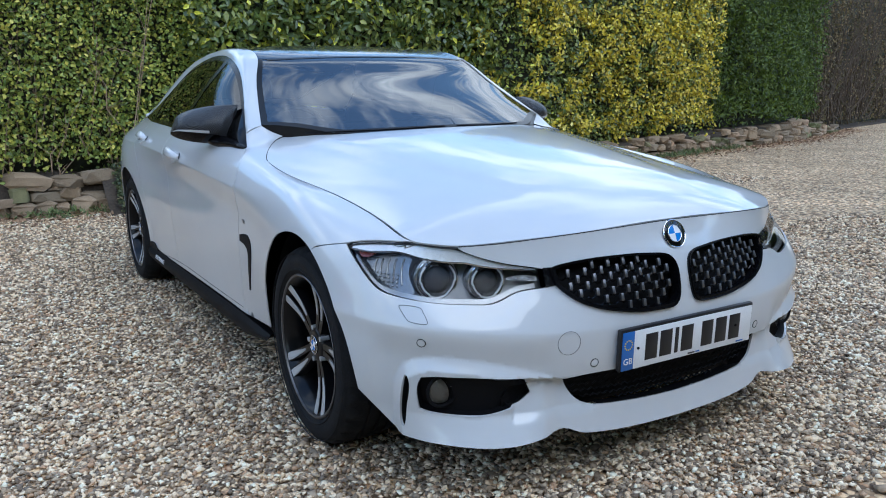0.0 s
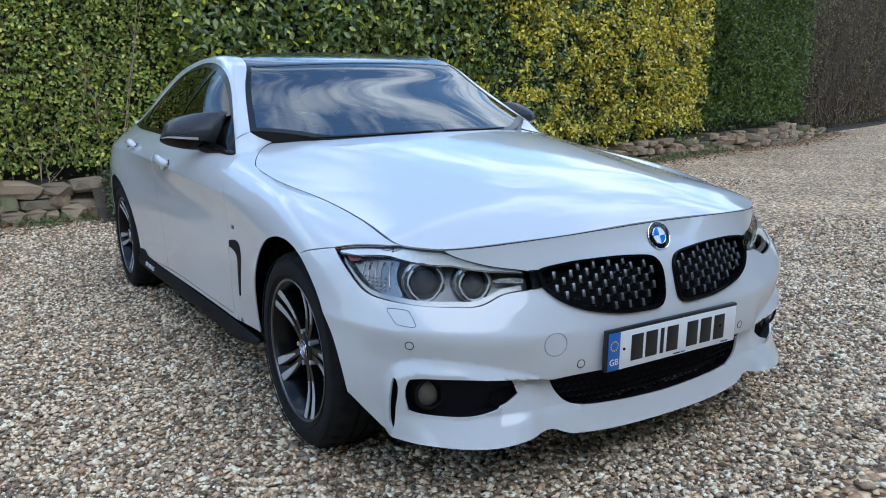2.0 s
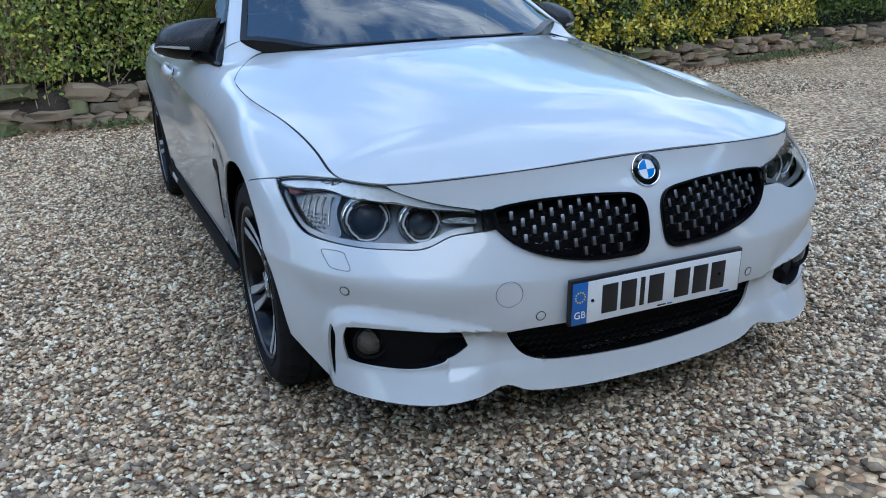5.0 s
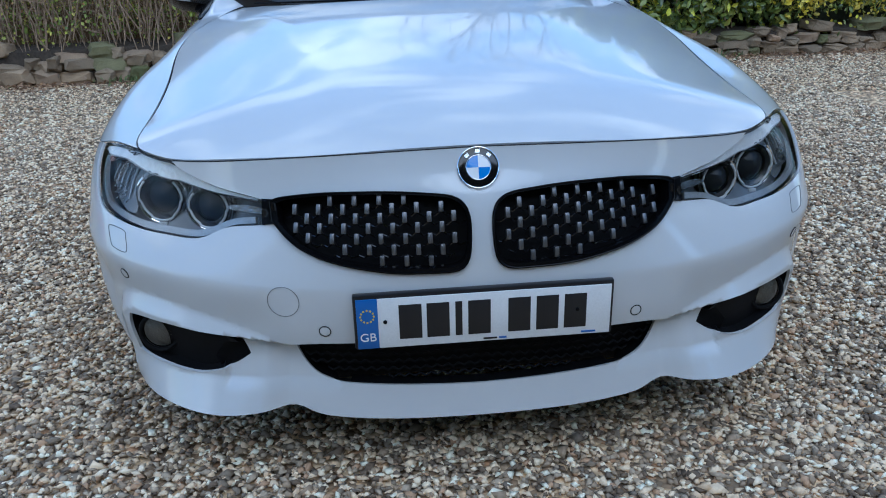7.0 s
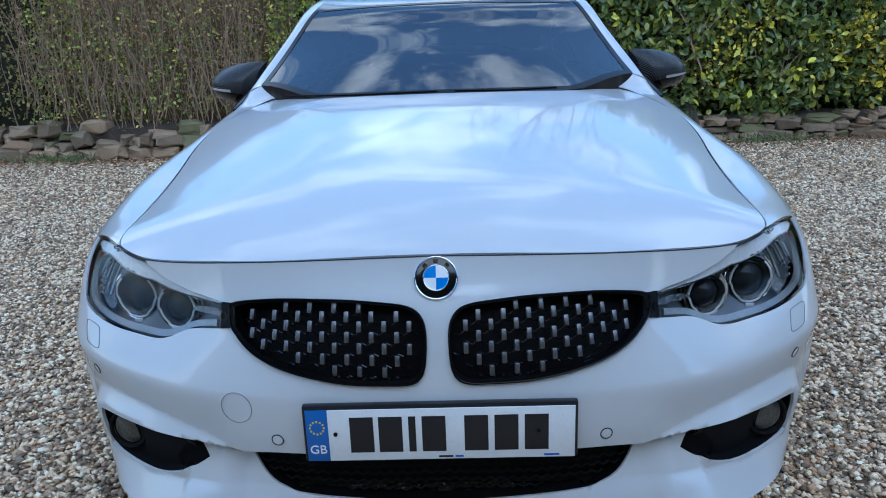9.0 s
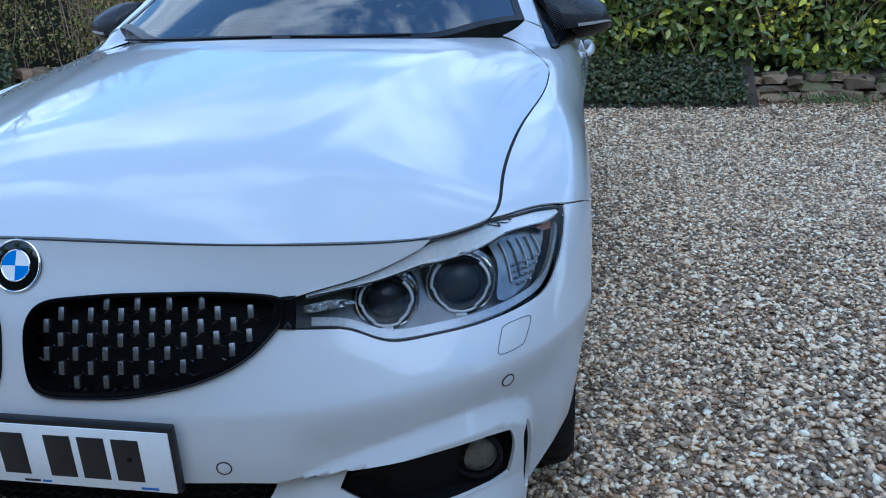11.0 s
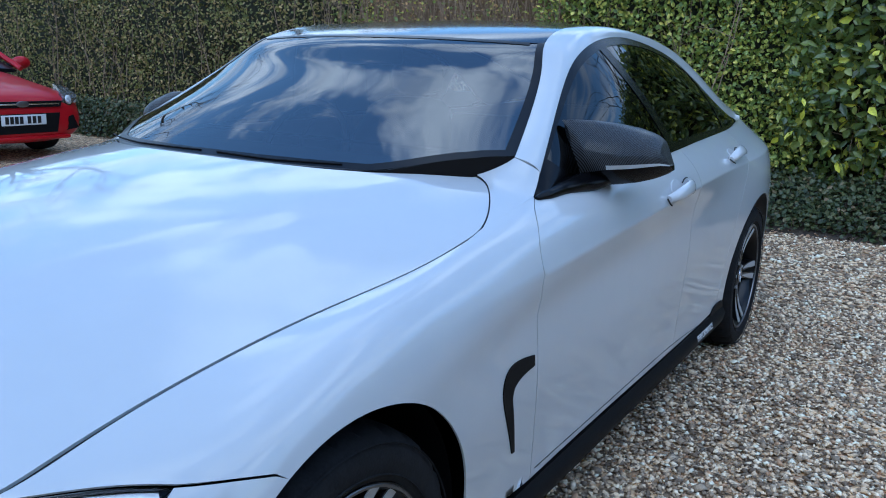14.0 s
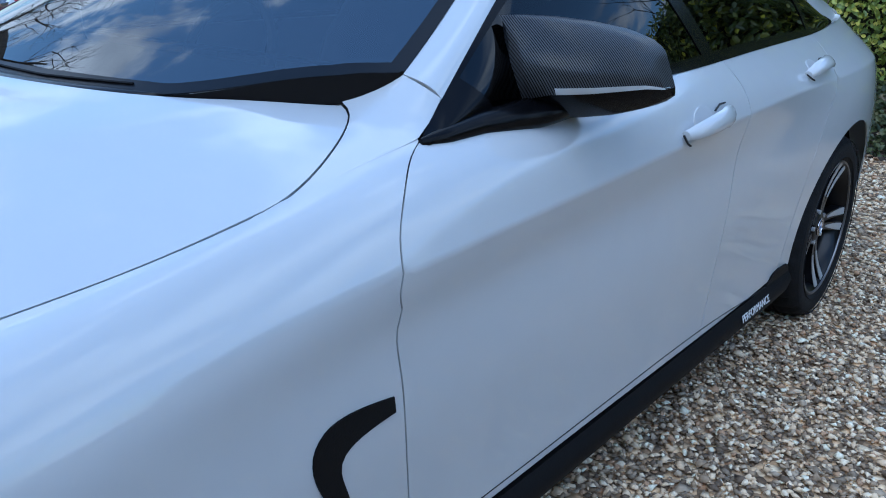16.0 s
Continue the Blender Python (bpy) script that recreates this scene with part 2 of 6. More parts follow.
def sheet(name, surf, outline, holes, step, mat, parent=None, thick=0.008, label="", sides=(1, -1), offset=0.0, extra=(), weld=False, flip=False):
    """A panel: a trimmed piece of a surface with its edges turned inwards. sides: 1 for +x, -1 for its mirror image; weld: both halves in one mesh."""
    v2, f = trimmed(outline, holes, step, extra)
    p, nrm = surf(v2[:, 0], v2[:, 1])
    p = p + nrm * offset
    a, b, c = p[f[:, 0]], p[f[:, 1]], p[f[:, 2]]
    wrong = np.einsum("ij,ij->i", np.cross(b - a, c - a), nrm[f[:, 0]]) < 0
    f = f.copy()
    f[wrong] = f[wrong][:, ::-1]
    # rim
    cnt = {}
    for t in f:
        for i in range(3):
            cnt[(t[i], t[(i + 1) % 3])] = 1
    rim = [e for e in cnt if (e[1], e[0]) not in cnt]
    if weld:
        rim = [e for e in rim if not (abs(p[e[0]][0]) < 1e-4 and abs(p[e[1]][0]) < 1e-4)]
    mid = [weld and abs(q[0]) < 1e-4 for q in p]
    nrm = nrm.copy()
    nrm[mid] *= [0, 1, 1]
    nrm[mid] /= np.linalg.norm(nrm[mid], axis=1)[:, None] + 1e-12
    # faces with a normal for each of their corners
    V, F, N = [*p], [tuple(t) for t in f], [[nrm[i] for i in t] for t in f]
    if thick:
        back = {}
        for i, j in rim:
            for k in (i, j):
                if k not in back:
                    back[k] = len(V)
                    V.append(p[k] - nrm[k] * thick)
            side = np.cross(p[j] - p[i], nrm[i])
            side = side / (np.linalg.norm(side) + 1e-12)
            F.append((i, back[i], back[j], j))
            N.append([side] * 4)
    V = np.array(V)
    mid = np.array(mid + [False] * (len(V) - len(mid)))
    mir = np.array([-1.0, 1, 1])
    here = [q for corner in N for q in corner]
    there = [q * mir for corner in N for q in corner[::-1]]
    made = []
    if weld:
        twin = np.where(mid, np.arange(len(V)), len(V) + np.cumsum(~mid) - 1)
        V2 = np.concatenate([V, V[~mid] * mir])
        F2 = F + [tuple(int(twin[i]) for i in reversed(q)) for q in F]
        made.append(link(name, V2, F2, mat, parent, label, True, here + there))
    else:
        for side in sides:
            if side > 0:
                made.append(link(name, V, F, mat, parent, label, True, here))
            else:
                made.append(link(name, V * mir, [tuple(reversed(q)) for q in F], mat, parent, label, True, there))
    return made


def with_normals(fn, e=1.5e-3, ev=None):
    """Turns a map (a, b) to points into one that also gives unit normals pointing out (away from the car's middle)."""
    ev = ev or e

    def surf(a, b):
        a, b = np.asarray(a, float), np.asarray(b, float)
        p = fn(a, b)
        n = np.cross(fn(a + e, b) - fn(a - e, b), fn(a, b + ev) - fn(a, b - ev))
        n /= np.linalg.norm(n, axis=1)[:, None] + 1e-12
        out = p - np.array([0.0, 2.2, 0.45])
        out[:, 1] *= 0.4
        w = np.einsum("ij,ij->i", n, out) < 0
        n[w] = -n[w]
        return p, n
    return surf

# ---------------------------------------------------------------- the white car: its surfaces
# middle of the front edge at y = 0, wheels' middles at y = 0.782 and 3.592, left side at +x
def hood_xy(x, y):
    """Height of the bonnet."""
    x, y = np.abs(np.asarray(x, float)), np.asarray(y, float)
    zc = spline_basis([-0.1, 0.02, 0.075, 0.13, 0.22, 0.50, 0.90, 1.30, 1.65], y) @ np.array([0.60, 0.695, 0.738, 0.768, 0.800, 0.858, 0.917, 0.968, 1.0])
    zs = spline_basis([-0.1, 0.10, 0.22, 0.32, 0.45, 0.70, 1.10, 1.50, 1.7], y) @ np.array([0.50, 0.605, 0.666, 0.718, 0.748, 0.790, 0.855, 0.915, 0.94])
    z = zc - (zc - zs) * (x / 0.725) ** 2.3
    r = np.interp(y, [0.1, 1.35], [0.26, 0.56])
    z = z + 0.0052 * ramp(r + 0.05 - x, 0.0, 0.10) * ramp(y, 0.12, 0.5)
    return z


LINES = {
    "hood_seam": [(0, .076, .738), (.22, .083, .737), (.42, .124, .730), (.62, .222, .703), (.722, .32, .717), (.727, .47, .75), (.742, .80, .81), (.783, 1.16, .865), (.776, 1.55, .908), (.812, 2.3, .945), (.775, 3.0, .958), (.735, 3.59, .965), (.655, 4.1, .99), (.50, 4.45, 1.02), (0, 4.55, 1.03)],
    "crown": [(0, .063, .695), (.22, .071, .69), (.42, .115, .675), (.60, .20, .655), (.765, .34, .69), (.825, .50, .722), (.835, .80, .79), (.825, 1.15, .835), (.835, 1.5, .865), (.855, 2.3, .895), (.835, 3.0, .91), (.80, 3.59, .92), (.735, 4.1, .93), (.55, 4.46, .95), (0, 4.57, .96)],
    "shoulder": [(0, .03, .62), (.22, .04, .61), (.42, .09, .60), (.60, .175, .60), (.785, .305, .62), (.874, .47, .65), (.893, .79, .71), (.88, 1.15, .755), (.876, 1.5, .775), (.882, 2.3, .815), (.88, 3.0, .845), (.875, 3.59, .855), (.81, 4.1, .86), (.60, 4.5, .86), (0, 4.61, .86)],
    "flank": [(0, .005, .50), (.22, .012, .50), (.42, .048, .50), (.60, .12, .51), (.794, .25, .53), (.892, .46, .55), (.908, .78, .60), (.885, 1.15, .66), (.872, 1.5, .68), (.872, 2.3, .71), (.885, 3.0, .74), (.91, 3.59, .76), (.84, 4.1, .75), (.62, 4.52, .75), (0, 4.635, .75)],
    "waist": [(0, .005, .385), (.22, .01, .385), (.42, .04, .39), (.60, .105, .40), (.796, .25, .42), (.893, .46, .43), (.905, .78, .47), (.885, 1.15, .53), (.87, 1.5, .54), (.872, 2.3, .57), (.882, 3.0, .60), (.912, 3.59, .62), (.85, 4.1, .60), (.63, 4.52, .60), (0, 4.638, .60)],
    "low": [(0, .03, .28), (.22, .033, .28), (.42, .06, .29), (.60, .125, .29), (.785, .265, .30), (.878, .46, .31), (.89, .78, .35), (.875, 1.15, .40), (.862, 1.5, .40), (.866, 2.3, .42), (.872, 3.0, .44), (.90, 3.59, .45), (.845, 4.1, .42), (.62, 4.5, .42), (0, 4.61, .42)],
    "sill": [(0, .05, .19), (.22, .053, .19), (.42, .08, .19), (.60, .14, .18), (.762, .285, .18), (.842, .46, .20), (.87, .78, .25), (.862, 1.15, .264), (.855, 1.5, .262), (.86, 2.3, .262), (.865, 3.0, .264), (.88, 3.59, .30), (.82, 4.1, .27), (.58, 4.45, .27), (0, 4.54, .27)],
}
NET = np.array([LINES[k] for k in ("hood_seam", "crown", "shoulder", "flank", "waist", "low", "sill")])
NET[0, :8, 2] = hood_xy(NET[0, :8, 0], NET[0, :8, 1])
S_KNOT = np.concatenate([[0], np.cumsum(np.linalg.norm(np.diff(NET[3, :, :2], axis=0), axis=1))])
# the bonnet's edge runs straight along the top of the headlamp
MID_S = 0.735
column = np.einsum("i,jik->jk", spline_basis(S_KNOT, np.array([MID_S]))[0], NET)
column[0] = (.6845, .2745, float(hood_xy(np.array([.6845]), np.array([.2745]))[0]))
NET, S_KNOT = np.insert(NET, 4, column, axis=1), np.insert(S_KNOT, 4, MID_S)
# the map's second axis is a mean distance down the side, in metres
V_KNOT = np.array([0.0, 0.09, 0.20, 0.31, 0.42, 0.53, 0.63])


def hull_raw(s, v):
    A, B = spline_basis(S_KNOT, np.abs(s)), spline_basis(V_KNOT, v)
    p = np.einsum("ni,nj,jik->nk", A, B, NET)
    p[:, 0] *= np.where(np.asarray(s) < 0, -1, 1)
    return p


hull = with_normals(hull_raw)
S_END = S_KNOT[-1]

# upper body, from the foot of the front pillar to the tail: belt, top of the side windows, roof rail, middle of the car
J = np.arange(10.0)
GREEN_TOP = np.array([(.775, 1.575, .905), (.712, 1.785, 1.038), (.648, 2.00, 1.165), (.612, 2.20, 1.255), (.576, 2.57, 1.306), (.568, 3.05, 1.276), (.592, 3.47, 1.174), (.664, 3.885, 1.000), (.648, 4.12, .998), (.54, 4.42, 1.02)])
RAIL = np.array([(.716, 1.550, .950), (.655, 1.765, 1.060), (.592, 1.965, 1.188), (.542, 2.09, 1.274), (.508, 2.42, 1.334), (.505, 3.05, 1.322), (.510, 3.55, 1.250), (.500, 3.93, 1.165), (.47, 4.22, 1.085), (.42, 4.47, 1.03)])
MIDDLE = np.array([(0, 1.30, .966), (0, 1.56, 1.092), (0, 1.81, 1.205), (0, 2.02, 1.290), (0, 2.62, 1.362), (0, 3.15, 1.358), (0, 3.6, 1.315), (0, 3.95, 1.23), (0, 4.25, 1.115), (0, 4.50, 1.04)])
BELT_Y = [1.55, 1.80, 2.10, 2.40, 2.8, 3.2, 3.55, 3.85, 4.1, 4.42]


def side_s(y):
    """Place along the plan of a point y on the side."""
    return np.interp(y, NET[3, 5:14, 1], S_KNOT[5:14])


def side_map(y, z):
    """Map place of the point of the side at y, z."""
    y, z = np.atleast_1d(np.asarray(y, float)), np.atleast_1d(np.asarray(z, float))
    s, v = side_s(y), np.full(len(y), 0.3)
    for _ in range(12):
        p = hull_raw(s, v)
        q = hull_raw(s, v + 1e-3)
        s = s + (y - p[:, 1])
        v = np.clip(v + (z - p[:, 2]) / ((q[:, 2] - p[:, 2]) / 1e-3), -0.02, 0.66)
    return np.stack([s, v], 1)


BELT = hull_raw(side_s(BELT_Y), np.zeros(10))
# behind the last window the belt and the window top run together
for k, y in ((8, 4.12), (9, 4.42)):
    GREEN_TOP[k] = hull_raw(np.array([float(side_s(y))]), np.zeros(1))[0] + [-.004, 0, .006]
    BELT[k] = GREEN_TOP[k] + [.004, 0, -.006]


def rail_raw(j, w):
    """Side of the upper body: w 0 belt to 1 window top to 2 roof rail."""
    A = spline_basis(J, j)
    b, g, r = A @ BELT, A @ GREEN_TOP, A @ RAIL
    w = np.asarray(w, float)[:, None]
    lower = b + (g - b) * w
    lower[:, 0] += (0.018 * np.sin(np.pi * np.clip(w, 0, 1)))[:, 0]
    t = np.clip(w - 1, 0, 1)
    upper = g + (r - g) * t
    bulge = (np.sin(np.pi * t))[:, 0]
    back = ramp(np.asarray(j, float), 1.8, 4.2)
    upper[:, 0] += bulge * (0.011 + 0.004 * back)
    upper[:, 2] += bulge * (0.003 + 0.011 * back)
    return np.where(w <= 1, lower, upper)


def top_raw(u, j):
    """Windscreen, roof and rear window: u -1 to 1 across, j along."""
    A = spline_basis(J, j)
    r, m = A @ RAIL, A @ MIDDLE
    u = np.asarray(u, float)
    k = (np.abs(u) ** 2.2)[:, None]
    p = m + (r - m) * k
    p[:, 0] = r[:, 0] * u
    return p


rail_surf = with_normals(rail_raw, 0.01, 0.01)
top_surf = with_normals(top_raw, 0.01, 0.01)
hood_surf = with_normals(lambda x, y: np.stack([x, y, hood_xy(x, y)], 1))

# ---------------------------------------------------------------- the white car: panels and parts
car = thing("car", "white four-door coupe with gloss black roof, parked on gravel", "car")
# the recess round each fog lamp, in the map of the hull: its upper and outer edge, and where it runs out below
RECESS_EDGE = curve([(.408, .468), (.447, .458), (.483, .447), (.549, .430), (.653, .411), (.753, .407), (.805, .414), (.838, .428), (.862, .448), (.882, .485), (.892, .531), (.900, .580), (.905, .640), (.908, .690)], 84)
RECESS = np.concatenate([RECESS_EDGE, [(.70, .72), (.40, .72), (.40, .56)]])


BLADE_EDGE = np.array([(.395, .4690), (.408, .4685), (.53, .4570), (.56, .4545)])


def front_raw(s, v):
    """The hull with the recess round the fog lamp and the chin's roll."""
    s, v = np.asarray(s, float), np.asarray(v, float)
    p = hull_raw(s, v)
    q = np.stack([s, v], 1)
    near = (s > .38) & (s < .96) & (v > .36)
    d = np.zeros(len(s))
    if near.any():
        a, b = RECESS_EDGE[:-1], RECESS_EDGE[1:]
        e = np.full(near.sum(), 9.0)
        for m, k in zip(a, b):
            w = k - m
            u = np.clip(((q[near] - m) @ w) / (w @ w), 0, 1)
            e = np.minimum(e, np.linalg.norm(q[near] - m - u[:, None] * w, axis=1))
        d[near] = np.where(inside(RECESS, q[near]), np.clip(e / 0.036, 0, 1) * ramp(s[near], .410, .475), 0.0)
    # the face above tucks in, the shelf round the fog lamp juts out
    depth = 0.011 * ramp(v, .345, .43) * ramp(s, .40, .50) * ramp(.97 - s, 0, .07) - 0.023 * d
    n = np.stack([np.interp(s, [0, .6, .8, 1.0], [0, .35, .62, .85]), np.interp(s, [0, .6, .8, 1.0], [-1, -.93, -.78, -.5]), np.zeros(len(s))], 1)
    p = p - n * depth[:, None]
    # a shallow crease under the headlamps and the chin that juts out below the openings
    p = p + n * (0.007 * np.exp(-np.abs((v - .335) / .03) ** 1.5) * ramp(s, .1, .5))[:, None]
    shelf = ramp(s, .43, .52) * ramp(.86 - s, 0, .16)
    fade = .35 + .65 * ramp(.93 - s, 0, .16)
    p = p + n * ((0.034 * fade + .026 * shelf) * np.clip((v - .565) / .10, 0, 1.1))[:, None]
    p[:, 2] += .014 * shelf * np.clip((v - .565) / .10, 0, 1.0)
    # below the blade's lower edge the cheek between fog bay and intake lies back
    under = v - np.interp(s, BLADE_EDGE[:, 0], BLADE_EDGE[:, 1])
    p = p - n * (.034 * ramp(under, .0, .011) * (1 - ramp(v, .475, .600)) * ramp(.56 - s, 0, .01) * ramp(s, .30, .302))[:, None]
    return p


front = with_normals(front_raw, 1.0e-3)


def arch(yc, a0, a1, n, r=.372, zc=.325):
    a = np.radians(np.linspace(a0, a1, n))
    return side_map(yc + r * np.cos(a), zc + r * np.sin(a))


def poly(*pieces):
    """Joins point runs to one outline and drops doubled points."""
    out = []
    for piece in pieces:
        for q in piece:
            q = (float(q[0]), float(q[1]))
            if not out or math.dist(out[-1], q) > 2e-3:
                out.append(q)
    if math.dist(out[0], out[-1]) < 2e-3:
        out.pop()
    return np.array(out)


def span(a, b, n=20):
    return np.linspace(a, b, n)


LAMP_UP = curve([(.436, .140), (.467, .124), (.518, .098), (.574, .060), (.620, .024), (.648, .007), (.675, .005), (.71, .005), (.77, .005), (.815, .005), (.845, .008), (.885, .027), (.98, .077), (1.063, .122)], 60)
LAMP_LOW = curve([(1.063, .122), (1.005, .165), (.960, .205), (.915, .237), (.860, .248), (.790, .254), (.720, .257), (.655, .256), (.60, .253), (.560, .237), (.522, .217), (.483, .210), (.437, .205)], 46)
LAMP = poly(LAMP_UP, LAMP_LOW)
KIDNEY = closed([(.423, .145), (.410, .138), (.392, .134), (.354, .131), (.305, .130), (.246, .133), (.167, .140), (.101, .151), (.057, .162), (.034, .180), (.022, .210), (.021, .250), (.027, .288), (.045, .306), (.094, .310), (.171, .3075), (.238, .298), (.295, .285), (.342, .268), (.379, .246), (.405, .219), (.420, .197)], 96, (0, 21))
FOG = closed([(.800, .462), (.77, .457), (.722, .454), (.651, .452), (.530, .457), (.504, .510), (.540, .535), (.60, .556), (.65, .562), (.727, .560), (.782, .556), (.808, .550), (.813, .515), (.810, .485)], 80, (0, 4, 5, 11))
SLIT = closed([(0.844, 0.464), (0.855, 0.492), (0.864, 0.530), (0.871, 0.592), (0.860, 0.600), (0.846, 0.555), (0.835, 0.511), (0.834, 0.474)], 40)
INTAKE_EDGE = curve([(0, .587), (.10, .582), (.20, .576), (.286, .571), (.34, .560), (.374, .535), (.397, .500), (.408, .468)], 30)
INTAKE_TOP = curve([(.408, .468), (.34, .460), (.2, .455), (0, .453)], 20)
CHIN = curve([(.912, .612), (.885, .622), (.840, .625), (.705, .634), (.56, .643), (.476, .636), (.425, .625), (.392, .625), (.357, .641), (.306, .652), (.181, .662), (0, .667)], 60)
HOOD_EDGE_V = 0.0035

# lines that keep the recess's edge crisp
_t = np.gradient(RECESS_EDGE, axis=0)
_n = np.stack([-_t[:, 1], _t[:, 0]], 1) / np.linalg.norm(_t, axis=1)[:, None]
RECESS_LINES = [RECESS_EDGE[2:-1], (RECESS_EDGE + _n * .0075)[3:-3], (RECESS_EDGE + _n * .0155)[4:-5]]
# nose and bumper skin
bumper_line = poly(span((0, .453), (0, HOOD_EDGE_V), 24), span((0, HOOD_EDGE_V), (.60, HOOD_EDGE_V), 40), [(.636, .006)],
                   LAMP_UP[LAMP_UP[:, 0] < .628][::-1] + [0, .003], LAMP_LOW[::-1] + [0, .0016], [(1.068, .126)],
                   curve([(1.068, .126), (1.158, .167), (1.224, .200)], 12), arch(.775, 114, 184, 28), CHIN, [(0, .667)], INTAKE_EDGE, INTAKE_TOP)
sheet("bumper", front, bumper_line, [KIDNEY, FOG, SLIT], 0.0085, PAINT, car, 0.007, weld=True, extra=RECESS_LINES, label="white bumper skin with recessed fog lamp bays")

# dark linings behind the openings
def tunnel(name, outline, surf, d0, d1, mat, parent, sides=(1, -1), closed_loop=True, label=""):
    """The wall of an opening, from the depth d0 to d1 behind the skin."""
    p, n = surf(outline[:, 0], outline[:, 1])
    for side in sides:
        k = np.array([side, 1, 1])
        bm = bmesh.new()
        a = [bm.verts.new((q - m * d0) * k) for q, m in zip(p, n)]
        b = [bm.verts.new((q - m * d1) * k) for q, m in zip(p, n)]
        for i in range(len(a) if closed_loop else len(a) - 1):
            j = (i + 1) % len(a)
            bm.faces.new((a[i], a[j], b[j], b[i]))
        part(name, bm, mat, parent, label)


def offset_sheet(name, outline, depth, mat, parent, step=.03, thick=0.0, sides=(1, -1), weld=False, surf=hull, label=""):
    return sheet(name, surf, outline, [], step, mat, parent, thick, label, sides, -depth, weld=weld)


intake_line = poly(INTAKE_EDGE, INTAKE_TOP, span((0, .453), (0, .587), 8))
grow = lambda q, k: q.mean(0) + (q - q.mean(0)) * k
lower_intake = offset_sheet("lower_intake", np.maximum(intake_line * [1.05, 1.0] + [0, 0], [0, 0]), 0.050, MATT, car, weld=True, label="black mesh of the lower intake")[0]
offset_sheet("fog_bay", grow(FOG, 1.15), 0.034, MATT, car, surf=front, label="black bay behind the fog lamp")
offset_sheet("air_curtain", grow(SLIT, 1.6), 0.022, MATT, car, .012, surf=front)
tunnel("air_curtain_wall", SLIT, front, .0078, .024, MATT, car)
tunnel("fog_bay_wall", FOG, front, .0078, .037, MATT, car)
tunnel("intake_wall", np.concatenate([INTAKE_EDGE, INTAKE_TOP[1:]]), front, .0078, .056, MATT, car, closed_loop=False)


def spot(surf, s, v, side=1, off=0.0):
    """A frame on a surface: origin, z along the normal, y upwards."""
    p, n = surf(np.array([s]), np.array([v]))
    p, n = Vector(p[0]), Vector(n[0])
    if side < 0:
        p.x, n.x = -p.x, -n.x
    y = (Vector((0, 0, 1)) - n * n.z).normalized()
    x = y.cross(n)
    m = Matrix((x, y, n)).transposed().to_4x4()
    m.translation = p + n * off
    return m


def ring_bm(bm, r, w, m, seg=40, minor=8):
    """A torus of radius r and thickness w in the frame m."""
    rows = []
    for i in range(seg):
        a = 2 * math.pi * i / seg
        rows.append([bm.verts.new(m @ Vector(((r + w * math.cos(b)) * math.cos(a), (r + w * math.cos(b)) * math.sin(a), w * math.sin(b)))) for b in (2 * math.pi * k / minor for k in range(minor))])
    for i in range(seg):
        for k in range(minor):
            bm.faces.new((rows[i][k], rows[(i + 1) % seg][k], rows[(i + 1) % seg][(k + 1) % minor], rows[i][(k + 1) % minor]))
    return bm


def tube_bm(bm, pts, r, seg=6, taper=None):
    """A round bar along points."""
    pts = [Vector(q) for q in pts]
    prev = None
    for i, p in enumerate(pts):
        d = (pts[min(i + 1, len(pts) - 1)] - pts[max(i - 1, 0)]).normalized()
        a = d.orthogonal().normalized() if prev is None else (prev - d * prev.dot(d)).normalized()
        prev = a
        b = d.cross(a)
        rr = r if taper is None else r * taper[i]
        row = [bm.verts.new(p + (a * math.cos(t) + b * math.sin(t)) * rr) for t in (2 * math.pi * k / seg for k in range(seg))]
        if i:
            for k in range(seg):
                bm.faces.new((last[k], last[(k + 1) % seg], row[(k + 1) % seg], row[k]))
        else:
            bm.faces.new(row[::-1])
        last = row
    bm.faces.new(last)
    return bm


def box_bm(bm, m, sx, sy, sz, bevel=0.0):
    r = bmesh.ops.create_cube(bm, size=1, matrix=m @ Matrix.Diagonal((sx, sy, sz, 1)))
    if bevel:
        bmesh.ops.bevel(bm, geom=list({e for v in r["verts"] for e in v.link_edges}), offset=bevel, segments=2, profile=0.5, affect="EDGES")
    return bm


def disc_bm(bm, m, r, h, seg=40, dome=0.0):
    """A round plate of height h with a domed top."""
    rings = [[bm.verts.new(m @ Vector((r * math.cos(a), r * math.sin(a), -0.002))) for a in (2 * math.pi * k / seg for k in range(seg))]]
    for t in (1.0, 0.96, 0.7, 0.35):
        rings.append([bm.verts.new(m @ Vector((r * t * math.cos(a), r * t * math.sin(a), h * (0.9 if t == 1.0 else 1.0) + dome * (1 - t * t)))) for a in (2 * math.pi * k / seg for k in range(seg))])
    c = bm.verts.new(m @ Vector((0, 0, h + dome)))
    for a, b in zip(rings, rings[1:]):
        for k in range(seg):
            bm.faces.new((a[k], a[(k + 1) % seg], b[(k + 1) % seg], b[k]))
    for k in range(seg):
        bm.faces.new((rings[-1][k], rings[-1][(k + 1) % seg], c))
    return bm


